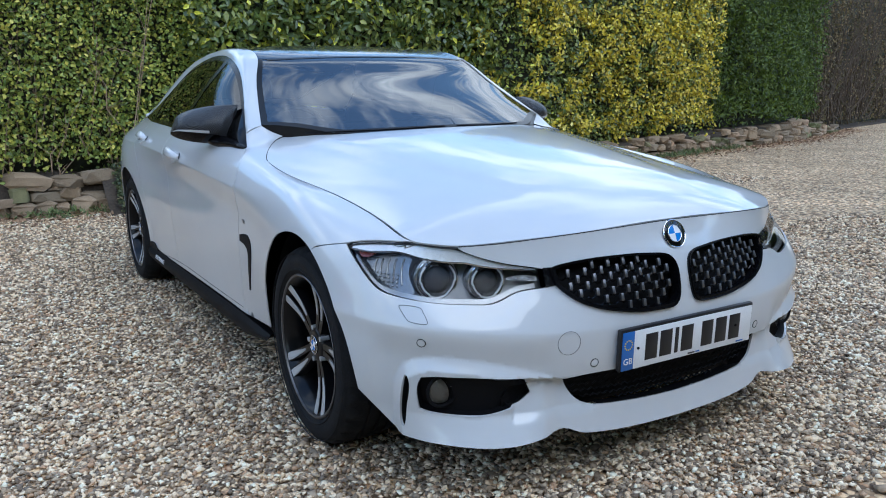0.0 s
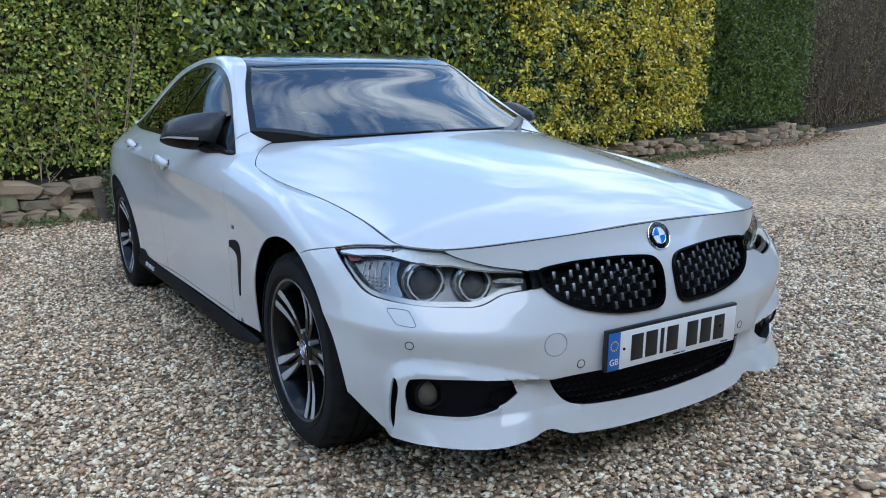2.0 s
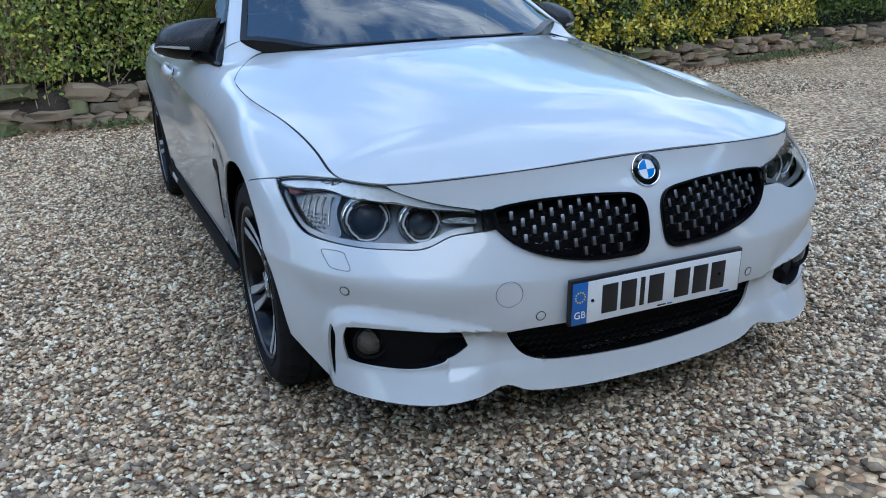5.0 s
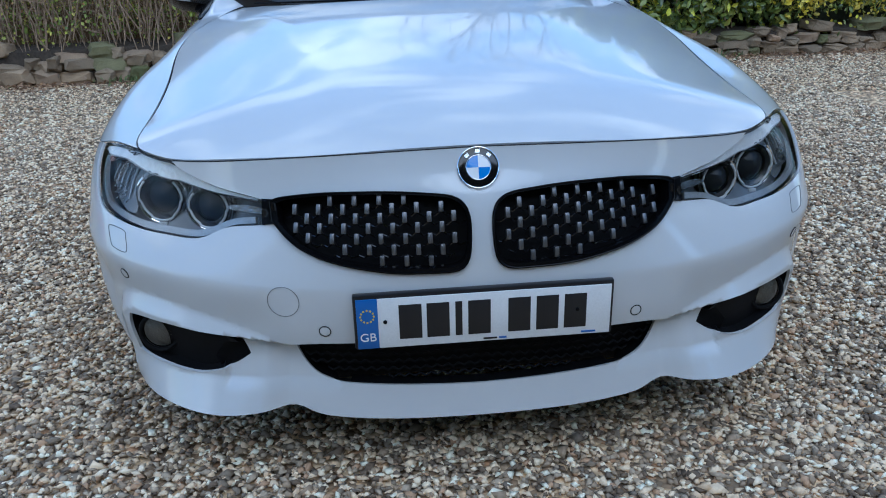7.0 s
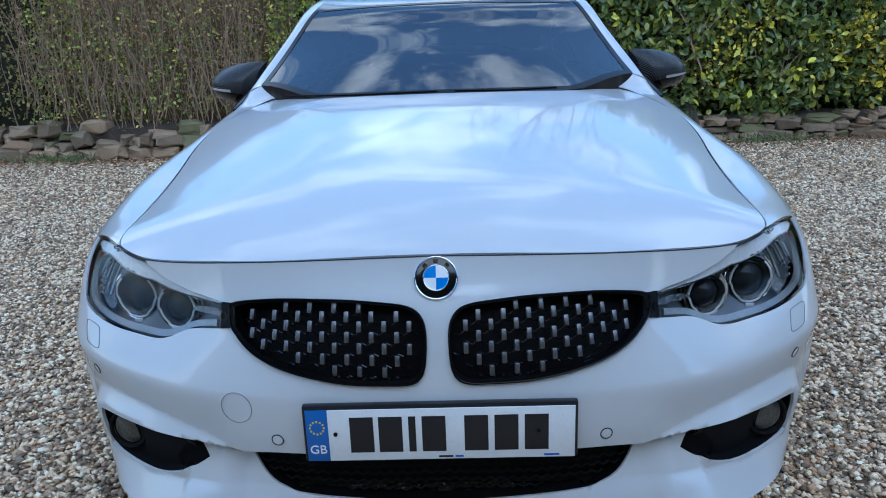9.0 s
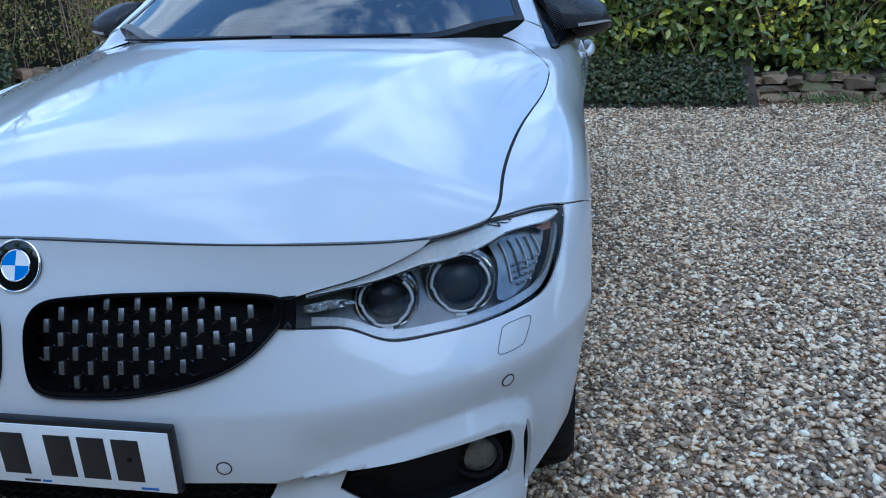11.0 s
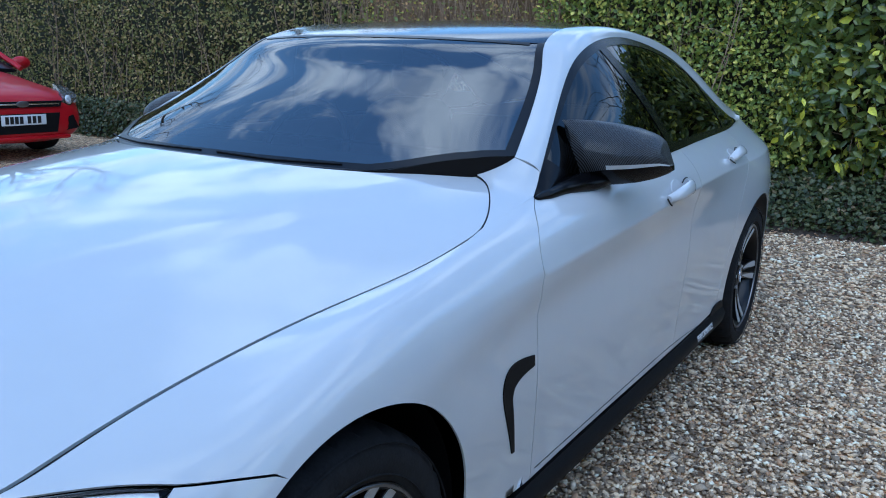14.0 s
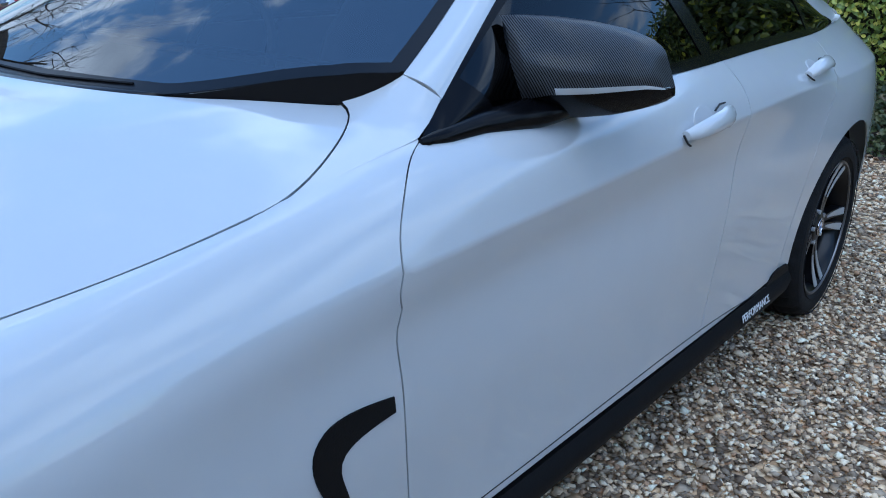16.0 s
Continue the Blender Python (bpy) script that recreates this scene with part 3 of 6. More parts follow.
# honeycomb bars of the lower intake
def bars_of_intake():
    bm = bmesh.new()
    lo = poly(INTAKE_EDGE, INTAKE_TOP, [(0, .453)])
    for row in range(6):
        v = .470 + row * .021
        for k in range(-17, 18):
            s0 = k * .024 + (row % 2) * .012
            q = np.array([[abs(s0), v], [abs(s0 + .024), v]])
            if not inside(lo, q + [[1e-4, 0], [1e-4, 0]]).all():
                continue
            a = spot(hull, abs(s0), v, 1 if s0 >= 0 else -1, -0.032).translation
            b = spot(hull, abs(s0 + .024), v, 1 if s0 + .024 >= 0 else -1, -0.032).translation
            mid = (a + b) / 2 + Vector((0, 0, -.008))
            tube_bm(bm, [a, mid, b], .0026, 5)
    tagged(part("intake_mesh", bm, MATT, lower_intake, "black honeycomb mesh"), kind="stuff")


bars_of_intake()

# kidney grille
FRAME = material("frame_black", (0.003, 0.003, 0.004), 0.2, 0, 0.0, 0.16)
INNER = KIDNEY.mean(0) + (KIDNEY - KIDNEY.mean(0)) * [0.945, 0.89] - [.004, 0]
kid_back = offset_sheet("kidney_grille", grow(KIDNEY, 1.02), 0.042, MATT, car, label="black kidney grille with silver studs")
for ob, side in zip(kid_back, (1, -1)):
    fr = sheet("kidney_frame", hull, KIDNEY + 0, [INNER], .02, FRAME, ob, .03, "gloss black surround", (side,), .007)
    bm = bmesh.new()
    loop = [spot(hull, q[0], q[1], side, .009).translation for q in KIDNEY.mean(0) + (KIDNEY - KIDNEY.mean(0)) * [.985, .97]]
    tube_bm(bm, loop + loop[:1], .0016, 5)
    part("kidney_trim", bm, FRAME, ob)
    studs, webs = [], bmesh.new()
    core = KIDNEY.mean(0) + (KIDNEY - KIDNEY.mean(0)) * [0.88, 0.79] - [.012, 0]
    for col in range(17):
        for row in range(5):
            s = .030 + col * .0245
            v = .146 + row * .042 + (col % 2) * .021 - .02 * (s / .4)
            if not inside(core, np.array([[s, v]]))[0]:
                continue
            m = spot(hull, s, v, side, -.006)
            bm = bmesh.new()
            box_bm(bm, m, .0098, .0215, .010, .0018)
            part("stud", bm, STUD, ob)
            lowp = m @ Vector((0, -.0107, -.004))
            for dx in (-1, 1):
                tube_bm(webs, [m @ Vector((0, -.008, -.006)), m @ Vector((dx * .012, -.017, -.012)), m @ Vector((dx * .0245, -.012, -.014))], .0022, 5)
    part("grille_web", webs, BLACK, ob, "black lattice between the studs")

# black bridge from each kidney to its headlamp
sheet("lamp_bridge", hull, closed([(.414, .141), (.440, .137), (.442, .207), (.412, .203)], 40, (0, 1, 2, 3)), [], .012, FRAME, car, .006, "gloss black bridge", (1, -1), .004)

# badge on the nose, plain quarters
BLUE = material("badge_blue", (0.03, 0.20, 0.62), 0.2, 0, 1.0)
WHITE = material("badge_white", (0.78, 0.79, 0.8), 0.25, 0, 0.8)


def roundel(name, m, r, parent):
    bm = bmesh.new()
    disc_bm(bm, m, r, .004, 48, .002)
    base = part(name, bm, BLACK, parent, "round badge with blue and white quarters")
    bm = bmesh.new()
    ring_bm(bm, r, r * .045, m @ Matrix.Translation((0, 0, .004)), 48)
    part("badge_rim", bm, CHROME, base)
    bm = bmesh.new()
    ring_bm(bm, r * .6, r * .03, m @ Matrix.Translation((0, 0, .0055)), 48)
    part("inner_ring", bm, CHROME, base)
    for k in range(4):
        bm = bmesh.new()
        c = bm.verts.new(m @ Vector((0, 0, .0068)))
        a = [bm.verts.new(m @ Vector((r * .58 * math.cos(t), r * .58 * math.sin(t), .006))) for t in (math.pi / 2 * (k + i / 8) for i in range(9))]
        for i in range(8):
            bm.faces.new((c, a[i], a[i + 1]))
        part("quarter", bm, BLUE if k % 2 else WHITE, base)
    for k in range(3):
        t = radians(48 + 42 * k)
        bm = bmesh.new()
        box_bm(bm, m @ Matrix.Translation((r * .8 * math.cos(t), r * .8 * math.sin(t), .0062)) @ pose(0, 0, 0, 0, 0, math.degrees(t) - 90), r * .22, r * .16, .0012)
        part("mark", bm, CHROME, base, "silver mark on the black ring")
    return base


roundel("badge", spot(hull, 0.0, .086, 1, .001), .041, car)

# number plate, its characters as plain bars
PLATE = material("plate_white", (0.74, 0.75, 0.76), 0.3, 0, 0.5, vary=0.05, vary_scale=30)
PLATE_BLUE = material("plate_blue", (0.02, 0.12, 0.42), 0.3, 0, 0.5)
INK = material("plate_black", (0.012, 0.012, 0.014), 0.35)
YELLOW = material("plate_yellow", (0.7, 0.52, 0.05), 0.4)
pm = Matrix.Translation((0, -.010, .4065)) @ pose(0, 0, 0, 93.5, 0, 0)
bm = bmesh.new()
box_bm(bm, pm @ Matrix.Translation((0, .003, -.006)), .532, .122, .016, .004)
plate = part("number_plate", bm, INK, car, "white number plate with plain dark bars in a black holder")
bm = bmesh.new()
box_bm(bm, pm @ Matrix.Translation((.0215, 0, .003)), .477, .111, .003, .001)
part("plate_face", bm, PLATE, plate)
bm = bmesh.new()
box_bm(bm, pm @ Matrix.Translation((-.2385, 0, .003)), .043, .111, .003, .001)
part("plate_band", bm, PLATE_BLUE, plate, "blue band with country letters")
for k in range(12):
    a = 2 * math.pi * k / 12
    bm = bmesh.new()
    disc_bm(bm, pm @ Matrix.Translation((-.2385 + .0135 * math.cos(a), .018 + .0135 * math.sin(a), .0047)), .0022, .0006, 6)
    part("star", bm, YELLOW, plate)
for x in (-.152, -.096, -.054, -.012, .070, .128, .186):
    bm = bmesh.new()
    w = .014 if x == -.054 else .046
    box_bm(bm, pm @ Matrix.Translation((x, .001, .0048)), w, .077, .0012, .0004)
    part("character_bar", bm, INK, plate)
for x, w, mt in ((.01, .028, INK), (.036, .016, PLATE_BLUE), (.215, .03, PLATE_BLUE)):
    bm = bmesh.new()
    box_bm(bm, pm @ Matrix.Translation((x, -.0495, .0048)), w, .004, .0008)
    part("small_print", bm, mt, plate)
for x in (-.203, .19):
    bm = bmesh.new()
    disc_bm(bm, pm @ Matrix.Translation((x, .004, .0045)), .004, .003, 12, .001)
    part("screw", bm, MATT, plate)


def lettering(text, size, m, mat, name, parent, extrude=.0006):
    c = bpy.data.curves.new(name, "FONT")
    c.body, c.size, c.extrude, c.align_x, c.align_y = text, size, extrude, "CENTER", "CENTER"
    tmp = bpy.data.objects.new(name, c)
    me = bpy.data.meshes.new_from_object(tmp)
    me.transform(m)
    me.materials.append(mat)
    bpy.data.objects.remove(tmp)
    ob = new(name, me)
    ob.parent = parent
    return ob


lettering("GB", .026, pm @ Matrix.Translation((-.2385, -.030, .0055)), PLATE, "letters", plate)

# parking sensors, tow-eye cap, washer caps, set in with a thin dark joint
JOINT = material("joint_dark", (0.018, 0.018, 0.02), 0.7)
CAP_JOINT = material("joint_grey", (0.16, 0.165, 0.17), 0.6)
for side in (1, -1):
    for s, v in ((.327, .426), (.802, .372)):
        m = spot(front, s, v, side, .0)
        bm = bmesh.new()
        disc_bm(bm, m, .0105, .0012, 28, .0006)
        ob = part("parking_sensor", bm, PAINT, car, "round white parking sensor")
        bm = bmesh.new()
        ring_bm(bm, .0118, .0011, m @ Matrix.Translation((0, 0, .0006)), 32, 6)
        part("sensor_ring", bm, JOINT, ob)
    loop = [spot(front, q[0], q[1], side, .0004).translation for q in closed([(.793, .275), (.848, .273), (.855, .279), (.837, .311), (.829, .316), (.787, .318), (.781, .312), (.789, .284)], 48)]
    bm = bmesh.new()
    tube_bm(bm, loop + loop[:1], .0009, 5)
    part("washer_cap", bm, CAP_JOINT, car, "joint round the headlamp washer cap")
m = spot(front, .408, .361, -1)
bm = bmesh.new()
ring_bm(bm, .033, .0007, m, 56, 6)
part("tow_eye_cap", bm, CAP_JOINT, car, "joint round the towing eye cap")

# bonnet, with its shut lines, and the wing's top behind it
EDGE_S = span(0, .838, 50)
FRONT_EDGE = [(q[0], q[1]) for q in hull_raw(EDGE_S, np.zeros(50))]
SEAM = curve([(.722, .322), (.725, .43), (.728, .55), (.733, .70), (.746, .87), (.762, 1.02), (.778, 1.15), (.785, 1.26), (.780, 1.32), (.762, 1.38), (.733, 1.443), (.700, 1.50), (.668, 1.542), (.648, 1.558), (.626, 1.567)], 60)
L0 = hull_raw(np.linspace(.84, 2.20, 90), np.zeros(90))
L0_XY, L0_LIFT = L0[:, :2], L0[:, 2] - hood_xy(L0[:, 0], L0[:, 1])
on_line = np.interp(SEAM[:, 1], L0_XY[:, 1], L0_XY[:, 0]) - .0003
SEAM[:, 0] = np.where(SEAM[:, 1] < 1.24, on_line, np.minimum(SEAM[:, 0], on_line))
SPLIT = int(np.argmax(SEAM[:, 1] > 1.26))
REAR_EDGE = curve([(.626, 1.567), (.575, 1.512), (.498, 1.425), (.392, 1.345), (.266, 1.292), (.13, 1.264), (0, 1.258)], 40)
GAP = 0.0017
bonnet_line = poly(np.array(FRONT_EDGE) + [0, .0036], SEAM - [GAP, 0], REAR_EDGE - [0, .004], span((0, 1.25), (0, .08), 30))
sheet("bonnet", hood_surf, bonnet_line, [], 0.028, PAINT, car, .006, weld=True, label="white bonnet with two raised creases")



def wing_xy(x, y):
    """The wing's top, which rises into the foot of the front pillar."""
    x, y = np.asarray(x, float), np.asarray(y, float)
    far = (y - 1.572 + .10 * (x - .70)) / .018
    steep = np.interp(x, [.64, .692, .735, .752, .776], [.70, .80, .52, .32, .10])
    edge = np.interp(y, L0_XY[:, 1], L0_XY[:, 0])
    join = np.interp(y, L0_XY[:, 1], L0_LIFT) * np.exp(-np.abs(edge - x) / .03)
    return hood_xy(x, y) + join + steep * .018 * np.log1p(np.exp(np.clip(far, -30, 30)))


wing_surf = with_normals(lambda x, y: np.stack([x, y, wing_xy(x, y)], 1))
PILLAR_FOOT = curve([(.630, 1.572), (.645, 1.590), (.668, 1.612), (.683, 1.627), (.691, 1.636)], 14)
wing_top = poly(SEAM[SPLIT:] + [GAP, .0005], PILLAR_FOOT, [(.718, 1.641), (.737, 1.647), (.750, 1.656), (.763, 1.616), (.775, 1.577)], [(q[0], q[1]) for q in L0_XY[::-1] if SEAM[SPLIT][1] < q[1] < 1.57])
sheet("wing_top", wing_surf, wing_top, [], .012, PAINT, car, 0, "", (1, -1), .0002)

# wings, doors, quarters on the hull
def side_raw(s, v):
    """The hull's flank with its shoulder crease."""
    p = hull_raw(s, v)
    v = np.asarray(v, float)
    p[:, 0] += .0085 * np.exp(-np.abs(v - .195) / .035) * ramp(p[:, 1], .95, 1.6) * ramp(4.5 - p[:, 1], 0, .5)
    p[:, 0] -= .004 * np.exp(-((v - .30) / .06) ** 2) * ramp(p[:, 1], 1.0, 1.6) * ramp(3.6 - p[:, 1], 0, .5)
    return p


side_surf = with_normals(side_raw, 1.0e-3)
DOOR_F = curve([(2.150, .004), (2.131, .03), (2.107, .089), (2.070, .151), (2.052, .204), (2.049, .240), (2.056, .262), (2.052, .30), (2.062, .357), (2.073, .438), (2.090, .536), (2.10, .625)], 40)
DOOR_M = np.stack([np.linspace(3.262, 3.20, 24) + .02 * np.sin(np.linspace(0, 3, 24)), np.linspace(.004, .625, 24)], 1)
DOOR_R = curve([(4.13, .004), (4.08, .09), (4.00, .16), (3.95, .23), (3.90, .30), (3.845, .38), (3.80, .48), (3.77, .56), (3.75, .625)], 30)
g = np.array([.0017, 0])
wing_line = poly(LAMP_UP[LAMP_UP[:, 0] > .86][::-1] - [0, .004], [(.846, .0035)], span((.852, .0035), (float(side_s(SEAM[SPLIT][1])) - .01, .0035), 36), span((float(side_s(SEAM[SPLIT][1])) + .02, -.008), (2.145, -.008), 24), DOOR_F - g, span((2.095, .625), tuple(arch(.775, -4.6, -4.6, 1)[0]), 24), arch(.775, -4.6, 114, 60), curve([(1.224, .196), (1.158, .163), (1.066, .120)], 10))
sheet("front_wing", side_surf, wing_line, [], .022, PAINT, car, .0045)
sheet("front_door", side_surf, poly(DOOR_F + g, span((2.105, .625), (3.195, .625), 50), DOOR_M[::-1] - g, span((3.258, .0035), (2.155, .0035), 50)), [], .018, PAINT, car, .0045)
sheet("rear_door", side_surf, poly(DOOR_M + g, span((3.205, .625), (3.745, .625), 24), DOOR_R[::-1] - g, span((4.125, .0035), (3.268, .0035), 40)), [], .018, PAINT, car, .0045)
quarter_line = poly(DOOR_R + g, [(3.757, .63)], arch(3.592, 185.5, -2, 70), span((4.63, .64), (S_END, .63), 70), span((S_END, .60), (S_END, .004), 20), span((S_END, .0035), (4.14, .0035), 60))
sheet("rear_quarter", side_surf, quarter_line, [], .018, PAINT, car, .0045)
sheet("door_joint", side_surf, poly(DOOR_F + [.012, 0], DOOR_F[::-1] - [.012, 0]), [], .02, JOINT, car, 0, "", (1, -1), -.005)
sheet("door_joint", side_surf, poly(DOOR_M + [.012, 0], DOOR_M[::-1] - [.012, 0]), [], .02, JOINT, car, 0, "", (1, -1), -.005)
sheet("door_joint", side_surf, poly(DOOR_R + [.012, 0], DOOR_R[::-1] - [.012, 0]), [], .02, JOINT, car, 0, "", (1, -1), -.005)
# under the shut lines of the bonnet
sheet("bonnet_joint", hood_surf, poly(SEAM + [.012, 0], SEAM[::-1] - [.014, 0]), [], .02, JOINT, car, 0, "", (1, -1), -.0062)
front_xy = np.array(FRONT_EDGE)
sheet("bonnet_joint", hood_surf, poly(front_xy + [0, .014], (front_xy - [0, .004])[::-1]), [], .02, JOINT, car, 0, "", (1, -1), -.0065)

bm = bmesh.new()
tube_bm(bm, [Vector((q[0] * (1 if s >= 0 else -1) if s else 0.0, q[1], q[2] + .0004)) for s in np.linspace(-.63, .63, 64) for q in hull_raw(np.array([abs(s)]), np.array([.0012]))], .0014, 5)
part("bonnet_seal", bm, JOINT, car, "dark seal along the bonnet's front edge")
# pressed line above the sill
for side in (1, -1):
    bm = bmesh.new()
    tube_bm(bm, [spot(side_surf, q, side_map(q - .30, .289)[0, 1], side, .0).translation for q in np.linspace(2.12, 3.70, 40)], .0014, 5)
    part("sill_joint", bm, JOINT, car)
# air outlet in each wing, black, and a small badge
VENT = closed([(2.045, .378), (1.975, .368), (1.915, .370), (1.893, .388), (1.893, .412), (1.908, .443), (1.940, .492), (1.972, .540), (1.986, .541), (1.968, .495), (1.950, .452), (1.940, .424), (1.950, .408), (2.048, .397)], 60, (0, 7, 8, 13))
sheet("wing_outlet", side_surf, VENT, [], .012, MATT, car, .004, "black hooked air outlet", (1, -1), .0025)
for side in (-1,):
    m = spot(side_surf, 1.985, .330, side, .0015)
    bm = bmesh.new()
    box_bm(bm, m, .030, .014, .003, .001)
    part("wing_badge", bm, material("badge_grey", (.25, .25, .27), .3, .8), car)

# headlamps
LAMP_GLASS = pane("lamp_glass", (0.97, 0.98, 0.985), 1.30)
HOUSING = material("lamp_housing", (0.15, 0.153, 0.158), 0.32, 0.4, vary=0.25, vary_scale=25)
LAMP_SEAL = material("lamp_seal", (0.012, 0.012, 0.013), 0.5)
BEZEL = material("lamp_bezel", (0.035, 0.036, 0.04), 0.25, 0.2, 0.5)
LENS = material("projector_lens", (0.020, 0.022, 0.026), 0.06, 0, 0.0, 0.18)
FROST = material("light_guide", (0.6, 0.62, 0.64), 0.2, 0.1, 0.6)
BROW = material("brow_silver", (0.88, 0.89, 0.90), 0.42, 0.25, 0.5, vary=.10, vary_scale=14)
REFLECT = material("reflector", (0.27, 0.27, 0.275), 0.2, 0.9, vary=.5, vary_scale=22, bump=.5, bump_scale=70)
GREY = material("lamp_grey", (0.36, 0.364, 0.37), 0.30, 0.6, vary=.15, vary_scale=20)
SIDE_GREY = material("side_reflector_grey", (0.23, 0.234, 0.24), 0.25, 0.7, vary=.4, vary_scale=18)
AMBER = material("amber_reflector", (0.20, 0.035, 0.015), 0.25, 0, 0.6)
for side in (1, -1):
    lamp = thing("headlamp", "", "")
    lamp.parent = car
    sheet("housing", hull, grow(LAMP, .99), [], .025, HOUSING, lamp, -.050, "dark grey lamp housing", (side,), -.058)
    gl = sheet("lens", hull, LAMP, [], .025, LAMP_GLASS, lamp, .004, "clear curved lens", (side,), -.004)
    gl[0].visible_shadow = False
    # dark upper edge and bright brow below it
    up = LAMP_UP[2:-2]
    w1 = np.interp(up[:, 0], [.43, .55, .7, .9, 1.03], [.006, .009, .010, .009, .005])
    w2 = np.interp(up[:, 0], [.43, .52, .60, .66, .75, .85, .95, 1.05], [.012, .026, .052, .074, .080, .074, .052, .014])
    sheet("upper_trim", hull, poly(up + [0, .001], (up + np.stack([w1 * 0, w1], 1))[::-1]), [], .01, LAMP_SEAL, lamp, 0, "dark seal along the lamp's top", (side,), -.006)
    sheet("brow", hull, poly(up + np.stack([w1 * 0, w1], 1), (up + np.stack([w1 * 0, w2], 1))[::-1]), [], .012, BROW, lamp, .006, "bright silver brow strip", (side,), -.012)
    bm = bmesh.new()
    tube_bm(bm, [spot(hull, q[0], q[1] + h, side, -.0105).translation for q, h in zip(up, w2)], .0024, 6)
    part("brow_line", bm, CHROME, lamp, "thin chrome line under the brow")
    low = LAMP_LOW[4:-2][::-1]
    sheet("lower_trim", hull, poly(low - [0, .006], (low - [0, .022])[::-1]), [], .01, GREY, lamp, .01, "grey lower edge", (side,), -.016)
    for (s, v), r in (((.592, .158), .041), ((.724, .156), .047)):
        m = spot(hull, s, v, side, -.040)
        # lamps look straight ahead
        n = Vector((.25 * side, -1, .02)).normalized()
        y = (Vector((0, 0, 1)) - n * n.z).normalized()
        mm = Matrix((y.cross(n), y, n)).transposed().to_4x4()
        mm.translation = m.translation
        bm = bmesh.new()
        disc_bm(bm, mm, r * .74, .004, 36, .018)
        pr = part("projector", bm, LENS, lamp, "dark round projector lens")
        bm = bmesh.new()
        rows = [[bm.verts.new(mm @ Vector((q * math.cos(a), q * math.sin(a), h))) for a in (2 * math.pi * k / 40 for k in range(40))] for q, h in ((r * .72, -.002), (r * .80, .004), (r * .98, .014), (r * 1.02, .004), (r * 1.04, -.03))]
        for a, b in zip(rows, rows[1:]):
            for k in range(40):
                bm.faces.new((a[k], a[(k + 1) % 40], b[(k + 1) % 40], b[k]))
        bmesh.ops.recalc_face_normals(bm, faces=bm.faces)
        part("bezel", bm, BEZEL, pr, "dark tapered bezel")
        bm = bmesh.new()
        rows = [[bm.verts.new(mm @ Vector((q * math.cos(a), q * math.sin(a), h))) for a in (2 * math.pi * k / 40 for k in range(40))] for q, h in ((r * 1.03, .008), (r * 1.10, .013), (r * 1.17, .010), (r * 1.20, .004), (r * 1.36, -.001), (r * 1.38, -.03))]
        for a, b in zip(rows, rows[1:]):
            for k in range(40):
                bm.faces.new((a[k], a[(k + 1) % 40], b[(k + 1) % 40], b[k]))
        bmesh.ops.recalc_face_normals(bm, faces=bm.faces)
        part("barrel", bm, REFLECT, pr, "bright silver barrel round the projector")
        bm = bmesh.new()
        ring_bm(bm, r * .82, .0035, mm @ Matrix.Translation((0, 0, .004)), 40)
        part("lens_ring", bm, BLACK, pr)
        bm = bmesh.new()
        pts = []
        for k in range(49):
            a = radians(-228 + 276 * k / 48)
            flat = 1.0 - .07 * (math.cos(3 * (a + math.pi / 2)) < -.2)
            pts.append(mm @ Vector((r * 1.06 * flat * math.cos(a), r * 1.06 * flat * math.sin(a), .016)))
        tube_bm(bm, pts, .0026, 8)
        part("light_ring", bm, FROST, pr, "pale ring light")
        bm = bmesh.new()
        tube_bm(bm, [mm @ Vector((r * 1.24 * math.cos(a), r * 1.24 * math.sin(a), .008)) for a in (radians(-230 + 280 * k / 40) for k in range(41))], .0026, 6)
        part("outer_ring", bm, CHROME, pr, "thin chrome outer ring")
        bm = bmesh.new()
        box_bm(bm, mm @ Matrix.Translation((0, -r * 1.22, .016)), .020, .009, .008, .002)
        part("ring_foot", bm, FROST, pr)
    sheet("side_reflector", hull, closed([(.800, .088), (.870, .092), (.945, .108), (.985, .126), (.945, .170), (.890, .210), (.820, .226), (.798, .215), (.805, .155)], 50), [], .012, SIDE_GREY, lamp, 0, "grey side reflector", (side,), -.034)
    for k in range(5):
        bm = bmesh.new()
        tube_bm(bm, [spot(hull, .822 + .026 * k + .012 * j, .100 + .006 * k + (.098 - .012 * k) * j, side, -.031).translation for j in (0, .25, .5, .75, 1)], .0020, 6)
        part("reflector_rib", bm, REFLECT if k % 2 else GREY, lamp)
    for row in range(4):
        for k in range(6 - row):
            bm = bmesh.new()
            box_bm(bm, spot(hull, .842 + .017 * k + .004 * row, .168 + .013 * row + .0015 * k, side, -.029) @ pose(0, 0, 0, 0, 0, 30), .0062, .0045, .004, .001)
            part("reflector_facet", bm, REFLECT, lamp)
    sheet("amber_marker", hull, closed([(.925, .100), (.975, .106), (1.012, .124), (.990, .140), (.950, .128)], 30, (0, 2, 3)), [], .012, AMBER, lamp, 0, "amber side marker", (side,), -.020)
    sheet("inner_indicator", hull, closed([(.455, .163), (.51, .152), (.54, .160), (.505, .172), (.456, .178)], 30, (0, 4)), [], .012, REFLECT, lamp, 0, "", (side,), -.024)

